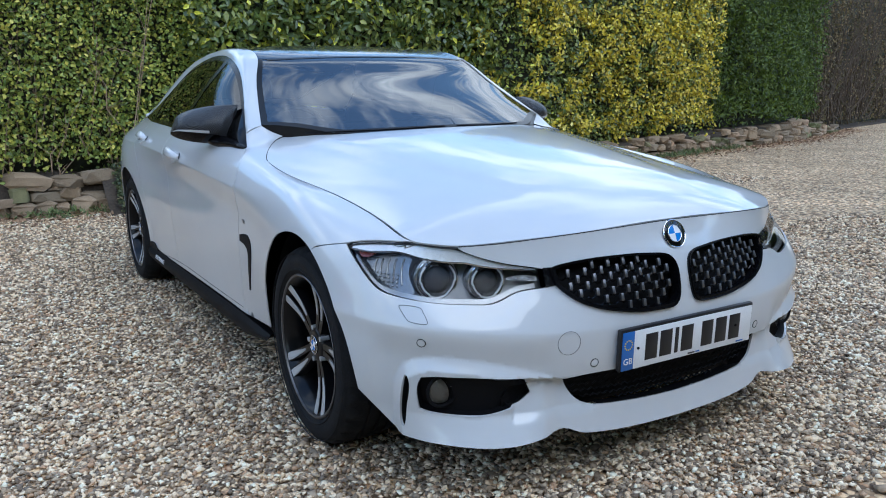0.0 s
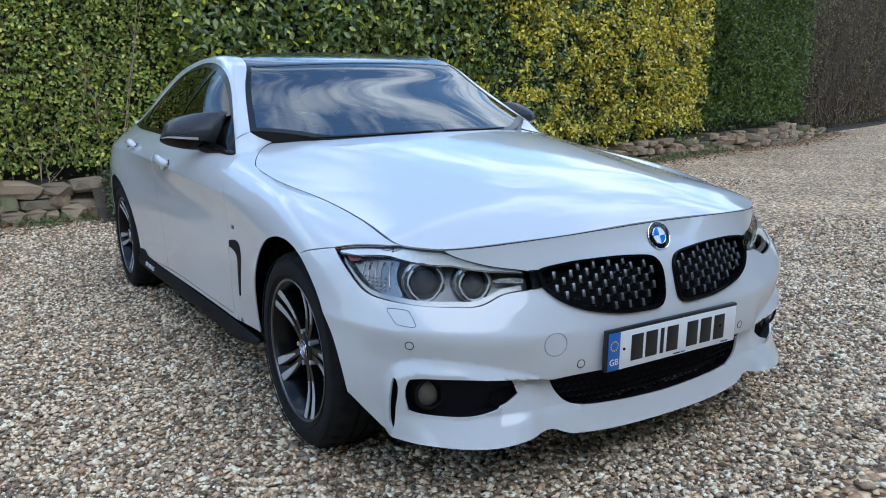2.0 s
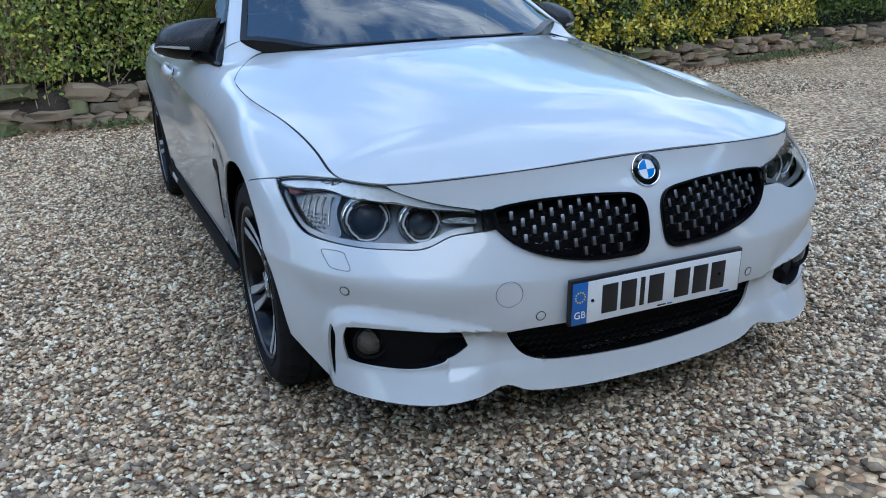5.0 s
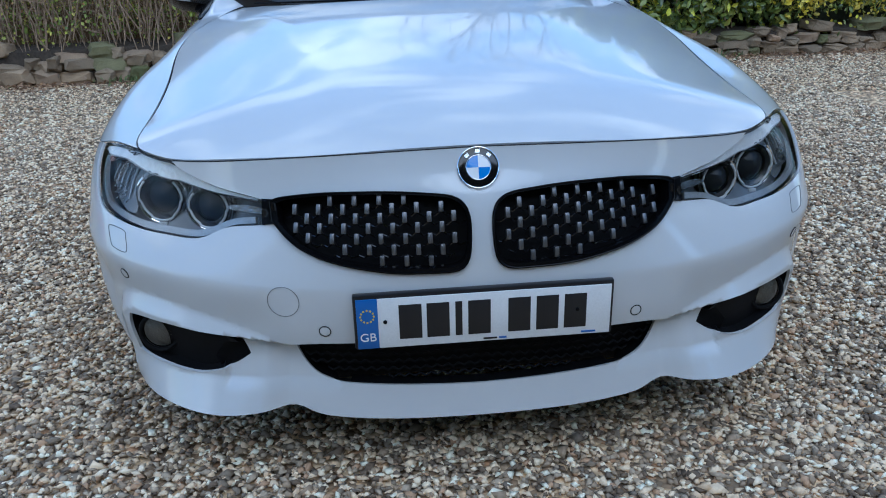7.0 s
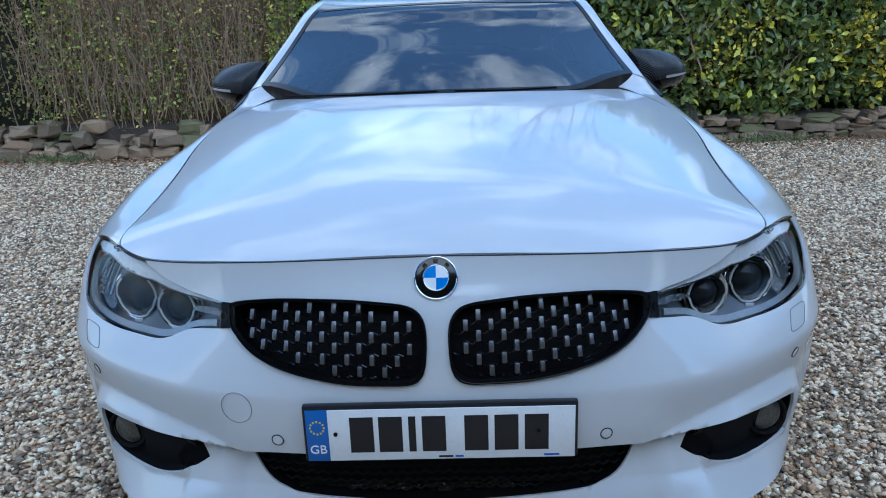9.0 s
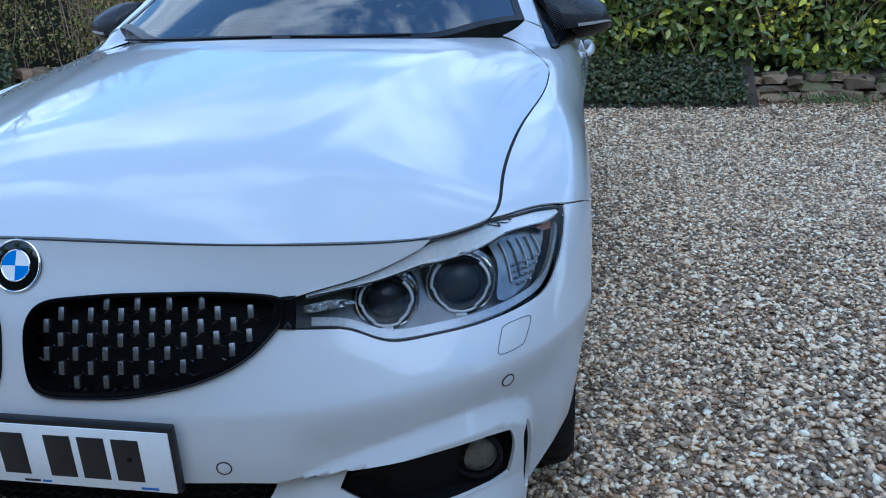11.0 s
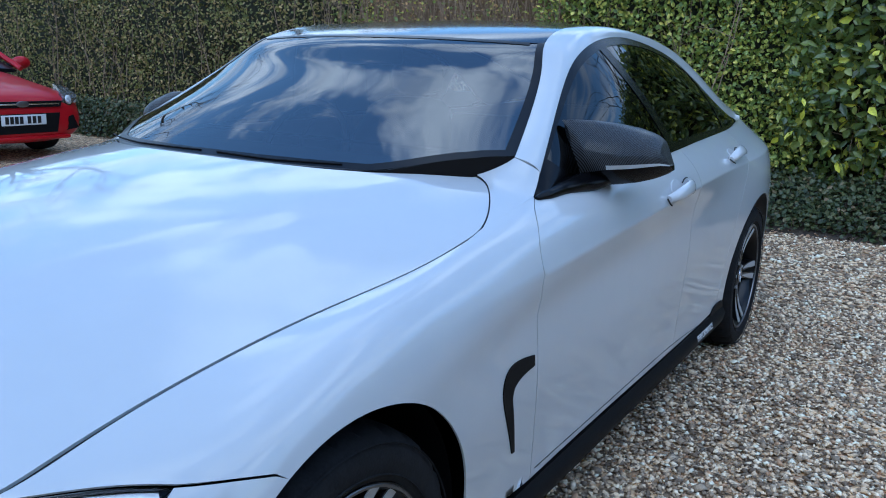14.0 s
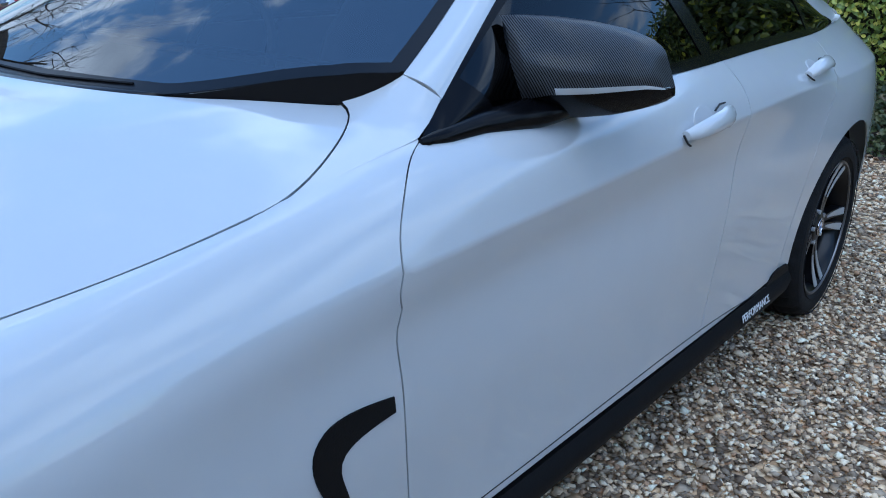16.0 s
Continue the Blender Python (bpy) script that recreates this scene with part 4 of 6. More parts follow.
# fog lamps
FOG_SILVER = material("fog_reflector_silver", (0.16, 0.155, 0.14), 0.3, 0.6, vary=.3, vary_scale=40, bump=.4, bump_scale=90)
for side in (1, -1):
    m = spot(front, .748, .508, side, -.024)
    n = Vector((.12 * side, -1, 0)).normalized()
    y = Vector((0, 0, 1))
    mm = Matrix((y.cross(n), y, n)).transposed().to_4x4()
    mm.translation = m.translation
    bm = bmesh.new()
    ring_bm(bm, .042, .005, mm, 40)
    fl = part("fog_lamp", bm, MATT, car, "round fog lamp in a black bay")
    bm = bmesh.new()
    disc_bm(bm, mm @ Matrix.Translation((0, 0, -.006)), .040, .004, 36, .014)
    ob = part("fog_lens", bm, LAMP_GLASS, fl, "clear domed lens")
    ob.visible_shadow = False
    bm = bmesh.new()
    disc_bm(bm, mm @ Matrix.Translation((0, 0, -.010)), .037, .002, 30, .010)
    part("fog_reflector", bm, FOG_SILVER, fl)

# black sill extension with its writing
def sill_raw(y, w):
    y, w = np.asarray(y, float), np.asarray(w, float)
    x = np.interp(y, [1.1, 1.5, 2.3, 3.0, 3.3], [.866, .860, .864, .868, .874])
    drop = np.interp(y, [1.1, 1.18, 1.42, 3.0, 3.2], [.35, .4, 1, 1, .95])
    out = .012 * np.sin(np.pi * np.clip(w, 0, 1)) + .010 * np.abs(w)
    return np.stack([x + out, y, .264 - .064 * w * drop], 1)


skirt_line = poly(span((1.15, 0), (3.06, 0), 60), curve([(3.05, 0), (3.075, -.40), (3.12, -.62), (3.17, -.64), (3.215, -.42), (3.24, 0), (3.235, .4)], 20), [(3.20, .8), (3.1, 1)], span((3.05, 1), (1.2, 1), 60), [(1.15, .8)])
skirts = sheet("sill_skirt", with_normals(sill_raw, 4e-3, 2e-2), skirt_line, [], .06, MATT, car, .05, "black sill extension with white writing")
skirt_surf = with_normals(sill_raw, 4e-3, 2e-2)
TEXT_WHITE = material("writing_white", (.75, .75, .76), .5)
for ob, side in zip(skirts, (1, -1)):
    m = spot(skirt_surf, 2.93, .42, side, .0035)
    x = Vector((0, -1, 0)) if side < 0 else Vector((0, 1, 0))
    n = m.to_3x3().col[2]
    y = n.cross(x)
    mm = Matrix((x, y, n)).transposed().to_4x4()
    mm.translation = m.translation
    lettering("PERFORMANCE", .031, mm, TEXT_WHITE, "writing", ob)

# greenhouse: screen, roof, rails, side glass
def rect(a0, a1, b0, b1, n=14, m=14):
    return poly(span((a0, b0), (a1, b0), n), span((a1, b0), (a1, b1), m), span((a1, b1), (a0, b1), n), span((a0, b1), (a0, b0), m))


SCREEN_TRIM = material("screen_edge", (0.006, 0.006, 0.007), 0.3, 0, 0.1, 0.2)


def on_screen(x, y):
    """Place on the windscreen's map of the point that lies at x, y in plan."""
    lo, hi = -.3, 1.2
    for _ in range(30):
        j = (lo + hi) / 2
        u = x / float((spline_basis(J, np.array([j])) @ RAIL)[0, 0])
        if top_raw(np.array([u]), np.array([j]))[0, 1] < y:
            lo = j
        else:
            hi = j
    return u, max(j, -.03)


# the screen's lower edge follows the bonnet and rounds up into the pillar's foot
FOOT_XY = np.concatenate([REAR_EDGE[::-1], PILLAR_FOOT[1:]])
FOOT_MAP = np.array([on_screen(x, y) for x, y in FOOT_XY])
FOOT_MAP[0, 0] = 0
screen = sheet("windscreen", top_surf, poly(FOOT_MAP[FOOT_MAP[:, 0] < .98], span((.985, .42), (.985, 2.86), 40), span((.985, 2.86), (0, 2.86), 14), span((0, 2.86), (0, -.03), 40)), [], .06, GLASS, car, .004, "blue-tinted windscreen reflecting sky", weld=True)[0]
screen.visible_shadow = False
BAND_IN = FOOT_MAP * [.968, 1] + [0, .10]
sheet("screen_foot", top_surf, poly(FOOT_MAP[FOOT_MAP[:, 0] < .998], [(.999, .50)], BAND_IN[BAND_IN[:, 0] < .966][::-1]), [], .03, SCREEN_TRIM, car, 0, "black band below the windscreen", (1, -1), .0015, weld=True)
sheet("screen_band", top_surf, rect(.966, 1.0, .42, 2.90, 4, 40), [], .03, SCREEN_TRIM, car, 0, "black band round the windscreen", (1, -1), .0015)
sheet("screen_head", top_surf, rect(0, .93, 2.80, 2.89, 20, 3), [], .03, SCREEN_TRIM, car, 0, "", (1, -1), .0015, weld=True)
sheet("roof", top_surf, rect(0, 1.0, 2.90, 6.3, 20, 40), [], .08, BLACK, car, .01, "gloss black roof", weld=True)
sheet("rear_window", top_surf, rect(0, 1.0, 6.32, 8.3, 20, 24), [], .08, SCREEN_TRIM, car, .01, "dark rear window", weld=True)
sheet("boot_lid", top_surf, rect(0, 1.0, 8.32, 9.0, 20, 10), [], .06, PAINT, car, .01, weld=True)
bm = bmesh.new()
edge = [top_raw(np.array([u]), np.array([9.0]))[0] for u in np.linspace(1, 0, 12)]
tail = [p for p in hull_raw(np.linspace(side_s(4.40), S_END, 12), np.zeros(12))]
for sx in (1, -1):
    a = [bm.verts.new((p[0] * sx, p[1], p[2])) for p in edge]
    b = [bm.verts.new((p[0] * sx, p[1], p[2])) for p in tail]
    for i in range(11):
        q = (a[i], a[i + 1], b[i + 1], b[i])
        bm.faces.new(q if sx < 0 else q[::-1])
part("boot_edge", bm, PAINT, car)

SIDE_GLASS = pane("privacy_glass", (0.05, 0.055, 0.06), 1.5)
sheet("side_rail", rail_surf, rect(.40, 9, 1.0, 2.0, 74, 8), [], .09, PAINT, car, .01, "white pillar and roof rail")
sheet("belt_infill", rail_surf, rect(6.99, 9, 0.0, 1.0, 18, 5), [], .09, PAINT, car, 0)
sheet("window_frame", rail_surf, rect(-.02, 7.0, .935, 1.005, 60, 4), [], .05, FRAME, car, .004, "gloss black window surround", (1, -1), .002)
sheet("window_frame", rail_surf, rect(.0, 7.0, -.01, .06, 60, 4), [], .05, FRAME, car, .004, "", (1, -1), .003)
sheet("window_frame", rail_surf, rect(6.93, 7.0, .0, 1.0, 3, 6), [], .05, FRAME, car, .004, "", (1, -1), .0025)
sheet("mirror_corner", rail_surf, rect(-.02, .62, .0, .95, 8, 8), [], .05, FRAME, car, .004, "gloss black triangle at the mirror", (1, -1), .002)
for a, b in ((.62, 3.36), (3.54, 5.75), (5.86, 6.96)):
    for ob in sheet("side_window", rail_surf, rect(a, b, .05, .945, 24, 8), [], .08, SIDE_GLASS, car, .003, "dark tinted side window"):
        ob.visible_shadow = False
for a, b in ((3.36, 3.54), (5.75, 5.86)):
    sheet("window_post", rail_surf, rect(a, b, .05, .945, 4, 8), [], .06, FRAME, car, .004, "", (1, -1), .002)

# scuttle below the screen, wipers
bm = bmesh.new()
rows = []
for sx in (-1, 1):
    for (x, y), (u, j) in list(zip(FOOT_XY, FOOT_MAP))[::-sx]:
        low = Vector((x * sx, y + .001, float(wing_xy(x, y)) - .004))
        high, n = top_surf(np.array([min(u, .995)]), np.array([j + .004]))
        high = Vector(high[0] + n[0] * .0017)
        high.x *= sx
        rows.append([bm.verts.new(low), bm.verts.new(low.lerp(high, .33) + Vector((0, 0, .002))), bm.verts.new(low.lerp(high, .7) + Vector((0, 0, .002))), bm.verts.new(high)])
for a, b in zip(rows, rows[1:]):
    for k in range(3):
        bm.faces.new((a[k], b[k], b[k + 1], a[k + 1]))
bmesh.ops.remove_doubles(bm, verts=bm.verts, dist=1e-5)
part("scuttle", bm, SCREEN_TRIM, car, "black scuttle panel below the windscreen")
for x0, x1, j in ((.03, .33, .20), (-.50, -.02, .20)):
    bm = bmesh.new()
    pts = [top_raw(np.array([x / .62]), np.array([.015 + .05 * abs(i / 8 - .5)]))[0] for i, x in enumerate(np.linspace(x0, x1, 9))]
    tube_bm(bm, [Vector(p) + Vector((0, -.004, .001)) for p in pts], .0026, 6)
    part("wiper", bm, MATT, car, "black wiper")

# door handles
for side in (1, -1):
    for s0, v0 in ((3.005, .170), (3.845, .146)):
        m = spot(side_surf, s0, v0, side, .0)
        x = (spot(side_surf, s0 + .1, v0 - .006, side).translation - m.translation).normalized()
        n = m.to_3x3().col[2]
        y = n.cross(x)
        mm = Matrix((x, y, n)).transposed().to_4x4()
        mm.translation = m.translation
        bm = bmesh.new()
        rows = []
        for i in range(15):
            t = i / 14
            wid = .011 + .009 * math.sin(math.pi * t) ** .6 + (.003 if t > .6 else 0)
            lift = .004 + .030 * math.sin(math.pi * t) ** .55
            row = []
            for k in range(10):
                a = 2 * math.pi * k / 10
                row.append(bm.verts.new(mm @ Vector((-.118 + .236 * t, wid * math.cos(a), lift + .010 * math.sin(a)))))
            rows.append(row)
        for a, b in zip(rows, rows[1:]):
            for k in range(10):
                bm.faces.new((a[k], a[(k + 1) % 10], b[(k + 1) % 10], b[k]))
        bm.faces.new(rows[0][::-1])
        bm.faces.new(rows[-1])
        bmesh.ops.recalc_face_normals(bm, faces=bm.faces)
        ob = part("door_handle", bm, PAINT, car, "white bow door handle")
        bm = bmesh.new()
        disc_bm(bm, mm @ Matrix.Translation((-.01, .012, -.0015)) @ Matrix.Diagonal((1.5, .9, 1, 1)), .032, .0032, 30, -.001)
        part("handle_cup", bm, material("cup_shade", (.55, .56, .57), .4, 0, .6), ob)
        bm = bmesh.new()
        tube_bm(bm, [mm @ Vector((-.125, .004, .004)), mm @ Vector((-.122, -.014, .006)), mm @ Vector((-.112, -.022, .006))], .0024, 5)
        part("handle_joint", bm, JOINT, ob)
        bm = bmesh.new()
        tube_bm(bm, [mm @ Vector((.05, .018, .004)), mm @ Vector((.075, .026, .006)), mm @ Vector((.11, .023, .004))], .0024, 5)
        part("handle_joint", bm, JOINT, ob)

# mirrors
def carbon():
    """Twill weave under lacquer: fine slanting stripes, broken across."""
    m = material("carbon_weave", (0.02, 0.02, 0.022), 0.35, 0.0, 0.18, 0.08)
    n, l = m.node_tree.nodes, m.node_tree.links
    p = n["Principled BSDF"]
    tc, ch, mul, sep, add = (n.new("ShaderNode" + k) for k in ("TexCoord", "ValToRGB", "Math", "SeparateXYZ", "CombineXYZ"))
    run = n.new("ShaderNodeMath")
    l.new(tc.outputs["Object"], sep.inputs[0])
    l.new(sep.outputs["X"], run.inputs[0])
    l.new(sep.outputs["Y"], run.inputs[1])
    l.new(run.outputs[0], add.inputs["X"])
    l.new(sep.outputs["Z"], add.inputs["Z"])
    bands = []
    for angle, scale in ((42, 72.0), (-30, 150.0)):
        mp, wv = n.new("ShaderNodeMapping"), n.new("ShaderNodeTexWave")
        mp.inputs["Rotation"].default_value = (0, radians(angle), 0)
        wv.wave_type, wv.bands_direction = "BANDS", "X"
        wv.inputs["Scale"].default_value = scale
        l.new(add.outputs[0], mp.inputs["Vector"])
        l.new(mp.outputs["Vector"], wv.inputs["Vector"])
        bands.append(wv)
    mul.operation = "MULTIPLY_ADD"
    mul.inputs[1].default_value = 0.25
    l.new(bands[1].outputs["Fac"], mul.inputs[0])
    l.new(bands[0].outputs["Fac"], mul.inputs[2])
    ch.color_ramp.elements[0].position, ch.color_ramp.elements[1].position = 0.35, 0.85
    ch.color_ramp.elements[0].color, ch.color_ramp.elements[1].color = (0.005, 0.005, 0.006, 1), (0.075, 0.077, 0.082, 1)
    l.new(mul.outputs[0], ch.inputs["Fac"])
    l.new(ch.outputs["Color"], p.inputs["Base Color"])
    return m


CARBON = carbon()


def loft(bm, sections, close=True):
    rows = [[bm.verts.new(q) for q in sec] for sec in sections]
    n = len(rows[0])
    for a, b in zip(rows, rows[1:]):
        for k in range(n if close else n - 1):
            bm.faces.new((a[k], a[(k + 1) % n], b[(k + 1) % n], b[k]))
    if close:
        bm.faces.new(rows[0][::-1])
        bm.faces.new(rows[-1])
    bmesh.ops.recalc_face_normals(bm, faces=bm.faces)
    return bm


# inner to outer end of the mirror: top, bottom, by the share of its width
MIRROR_U = [0, .12, .3, .5, .7, .85, .94, 1.0]


def mirror_point(u, h):
    """Front face of the mirror at the share u of its width and h of its height."""
    zt = float(np.interp(u, MIRROR_U, [1.072, 1.074, 1.073, 1.067, 1.056, 1.042, 1.024, .992]))
    zb = float(np.interp(u, MIRROR_U, [.912, .912, .913, .917, .924, .934, .944, .955]))
    x = float(np.interp(h, [0, .2, .5, .75, .9, 1], [.752, .754, .758, .748, .733, .715])) * (1 - u) + (.975 - .012 * h * h) * u
    front = float(np.interp(x, [.71, .76, .80, .84, .874, .91, .94, .96, .977], [1.826, 1.806, 1.796, 1.797, 1.806, 1.83, 1.865, 1.91, 1.965]))
    # the inner face turns away behind a crease that sweeps down from the horn
    crease = mirror_crease(h)
    front += max(crease - u, 0) * .22 * .38
    back = max(float(np.interp(x, [.71, .80, .88, .94, .977], [1.850, 1.905, 1.965, 1.990, 1.985])), front + .02)
    k = math.sin(math.pi * min(max(.10 + .80 * h, .0), 1.0)) ** .6 if h < .5 else math.sin(math.pi * (.5 + .46 * (h - .5) / .5)) ** .6
    return Vector((x, back - (back - front) * k, zb + (zt - zb) * h)), Vector((x, back + .006, zb + (zt - zb) * h))


def mirror_crease(h):
    """Share of the width at which the inner face begins."""
    return .02 + .26 * (1 - min(max((h - .15) / .85, 0), 1) ** 1.7)


def cap_foot(u):
    """Height share of the cap's lower edge."""
    return float(np.interp(u, [0, .2, .42, 1], [.17, .21, .285, .345]))


def mirror_shell(lo, hi, grow_out=0.0):
    """Part of the mirror's body between two heights, given as functions of u."""
    secs = []
    for u in np.concatenate([np.linspace(0, .3, 22), np.linspace(.33, .9, 14), np.linspace(.92, 1.0, 6)]):
        pts = [mirror_point(u, lo(u) + (hi(u) - lo(u)) * k / 20) for k in range(21)]
        secs.append([q[0] - Vector((0, grow_out, 0)) for q in pts] + [pts[-1][1], pts[0][1]])
    return loft(bmesh.new(), secs)


for side in (1, -1):
    fl = Matrix.Diagonal((side, 1, 1, 1))
    mirror = thing("door_mirror", "", "")
    mirror.parent = car

    def mirrored(bm):
        bm.transform(fl)
        if side < 0:
            bmesh.ops.reverse_faces(bm, faces=bm.faces)
        return bm
    cap = part("cap", mirrored(mirror_shell(cap_foot, lambda u: 1.0)), CARBON, mirror, "carbon fibre mirror cap with a pointed inner horn")
    for f in cap.data.polygons:
        f.use_smooth = len(f.vertices) == 4
    shell = part("under_shell", mirrored(mirror_shell(lambda u: 0.0, lambda u: cap_foot(u) - .008, -.002)), FRAME, mirror, "gloss black lower shell")
    bm = bmesh.new()
    secs = []
    for u in np.linspace(.47, 1.0, 18):
        p, q = mirror_point(u, cap_foot(u) + .002)[0], mirror_point(u, cap_foot(u) + .075)[0]
        secs.append([p + Vector((0, -.005, 0)), q + Vector((0, -.005, 0)), q + Vector((0, .02, 0)), p + Vector((0, .02, 0))])
    part("indicator", mirrored(loft(bm, secs)), FROST, mirror, "clear indicator strip")
    bm = bmesh.new()
    rings = []
    for y in np.linspace(1.572, 1.90, 26):
        cx, cz = np.interp(y, [1.57, 1.70, 1.80, 1.90], [.783, .786, .800, .830]), np.interp(y, [1.57, 1.70, 1.80, 1.90], [.908, .916, .921, .934])
        rx, rz = np.interp(y, [1.57, 1.62, 1.70, 1.78, 1.84, 1.90], [.004, .018, .023, .030, .040, .030]), np.interp(y, [1.57, 1.62, 1.70, 1.80, 1.90], [.006, .014, .020, .026, .022])
        rings.append([Vector((cx + rx * math.cos(q), y, cz + rz * math.sin(q))) for q in (2 * math.pi * k / 20 for k in range(20))])
    loft(bm, rings)
    part("arm", mirrored(bm), FRAME, mirror, "gloss black mirror arm")
    bm = bmesh.new()
    box_bm(bm, Matrix.Translation((.868, 1.958, .998)) @ pose(0, 0, 0, 0, 0, 30), .12, .004, .075, .002)
    part("mirror_glass", mirrored(bm), CHROME, mirror, "mirror glass facing back")

# wheels


def lathe(bm, profile, seg=72, rib=None):
    """Turns a profile of (x, radius) round the x axis."""
    rows = []
    for k in range(seg):
        a = 2 * math.pi * k / seg
        rows.append([bm.verts.new((x, r * math.cos(a), r * math.sin(a))) for x, r in (profile if rib is None else rib(k, profile))])
    for k in range(seg):
        a, b = rows[k], rows[(k + 1) % seg]
        for i in range(len(profile) - 1):
            bm.faces.new((a[i], a[i + 1], b[i + 1], b[i]))
    bmesh.ops.recalc_face_normals(bm, faces=bm.faces)
    return bm


RIM_BLACK = material("rim_black", (0.003, 0.003, 0.004), 0.3, 0, 0.15, 0.25)
CALIPER = material("caliper_blue", (0.010, 0.022, 0.07), 0.3, 0, 0.6)
DISC = material("brake_steel", (0.35, 0.34, 0.33), 0.35, 1.0, vary=.2, vary_scale=40)


def build_wheel():
    """A wheel whose outer face looks along +x; its middle at the origin."""
    w = new("wheel")
    w.parent = car
    prof = [(-.108, .232), (-.114, .255), (-.112, .290), (-.098, .312), (-.078, .319), (-.060, .3215), (-.058, .315), (-.050, .315), (-.048, .322), (-.018, .3225), (-.016, .315), (-.008, .315), (-.006, .3225), (.024, .3225), (.026, .315), (.034, .315), (.036, .322), (.060, .3215), (.078, .319), (.097, .312), (.112, .291), (.1145, .270), (.112, .250), (.106, .236), (.100, .232)]

    def rib(k, p):
        cut = .009 if k % 4 == 0 else 0.0
        return [(x, r - (cut if r > .318 and abs(x) > .036 else cut * .5 if r > .311 and abs(x) > .09 else 0)) for x, r in p]
    bm = bmesh.new()
    tyre = part("tyre", lathe(bm, prof, 120, rib), RUBBER, w, "black road tyre with worn tread")
    bm = bmesh.new()
    for r0 in (.247, .300):
        lathe(bm, [(.1125, r0), (.1150, r0 + .002), (.1125, r0 + .004)], 72)
    part("sidewall_rib", bm, RUBBER, tyre)
    bm = bmesh.new()
    lathe(bm, [(-.10, .232), (-.09, .215), (.04, .200), (.085, .212), (.098, .222), (.106, .230), (.108, .2345), (.104, .2355)], 72)
    rim = part("rim", bm, RIM_BLACK, w, "gloss black rim with machined spokes")
    bm = bmesh.new()
    lathe(bm, [(.1030, .2255), (.1078, .2265), (.1088, .2312), (.1065, .2335)], 72)
    part("rim_edge", bm, STUD, rim, "machined silver rim edge")
    for k in range(5):
        a0 = 2 * math.pi * k / 5 + math.pi / 2
        for sgn in (1, -1):
            for face in (0, 1):
                secs = []
                for i in range(7):
                    t = i / 6
                    r = .048 + (.226 - .048) * t
                    a = a0 + sgn * (.15 + .025 * t - .02 * math.sin(math.pi * t)) * (0.6 + .4 * (1 - t) ** 1) / (1 if t > .0 else 1)
                    off = sgn * (.0105 + .0185 * t)
                    wd = .0095 + .0075 * t
                    x = .072 + .026 * t - .010 * math.sin(math.pi * t)
                    c, s = math.cos(a0), math.sin(a0)

                    def at(dx, dr):
                        q = off + dr
                        return Vector((x + dx, r * c - q * s, r * s + q * c))
                    if face:
                        half = .0030 + .0105 * min(1, max(0, (t - .30) / .55))
                        lo, hi = -half * .9, half * 1.1
                        lo, hi = (lo, hi) if sgn > 0 else (-hi, -lo)
                        secs.append([at(.0005, lo), at(.0035, lo + .001), at(.0035, hi - .001), at(.0005, hi)])
                    else:
                        secs.append([at(-.030, -wd * 1.25), at(.0015, -wd), at(.0015, wd), at(-.030, wd * 1.25)])
                if face:
                    secs = secs[2:]
                bm = bmesh.new()
                ob = part("spoke" if not face else "spoke_face", loft(bm, secs), SILVER if face else RIM_BLACK, rim)
    bm = bmesh.new()
    lathe(bm, [(.02, .060), (.066, .060), (.076, .052), (.080, .036), (.078, .0)], 48)
    hub = part("hub", bm, RIM_BLACK, rim)
    for k in range(5):
        a = 2 * math.pi * (k + .5) / 5 + math.pi / 2
        bm = bmesh.new()
        bmesh.ops.create_cone(bm, cap_ends=True, segments=8, radius1=.009, radius2=.008, depth=.03, matrix=Matrix.Translation((.065, .056 * math.cos(a), .056 * math.sin(a))) @ pose(0, 0, 0, 0, 90, 0))
        part("wheel_bolt", bm, SILVER, rim)
    bm = bmesh.new()
    lathe(bm, [(-.02, .06), (-.02, .165), (.004, .165), (.004, .06)], 56)
    part("brake_disc", bm, DISC, w, "steel brake disc")
    bm = bmesh.new()
    secs = []
    for i in range(9):
        a = radians(-35 + 70 * i / 8)
        c, s = math.cos(a), math.sin(a)
        secs.append([Vector((dx, r * c, r * s)) for dx, r in ((-.03, .10), (-.03, .178), (.038, .178), (.042, .15), (.038, .10))])
    part("brake_caliper", loft(bm, secs), CALIPER, w, "dark blue brake caliper")
    r = roundel("centre_cap", Matrix.Translation((.079, 0, 0)) @ Matrix(((0, 0, 1, 0), (1, 0, 0, 0), (0, 1, 0, 0), (0, 0, 0, 1))), .030, rim)
    return w


wheel = build_wheel()
wheel.matrix_world = pose(.760, .782, .322, 43, 0, 0)
for x, y, rot, rz in ((.776, 3.592, 50, 0), (-.760, .782, -21.5, 180), (-.776, 3.592, 33, 180)):
    copy_thing(wheel, pose(x, y, .322, 0, 0, rz) @ pose(0, 0, 0, rot, 0, 0))

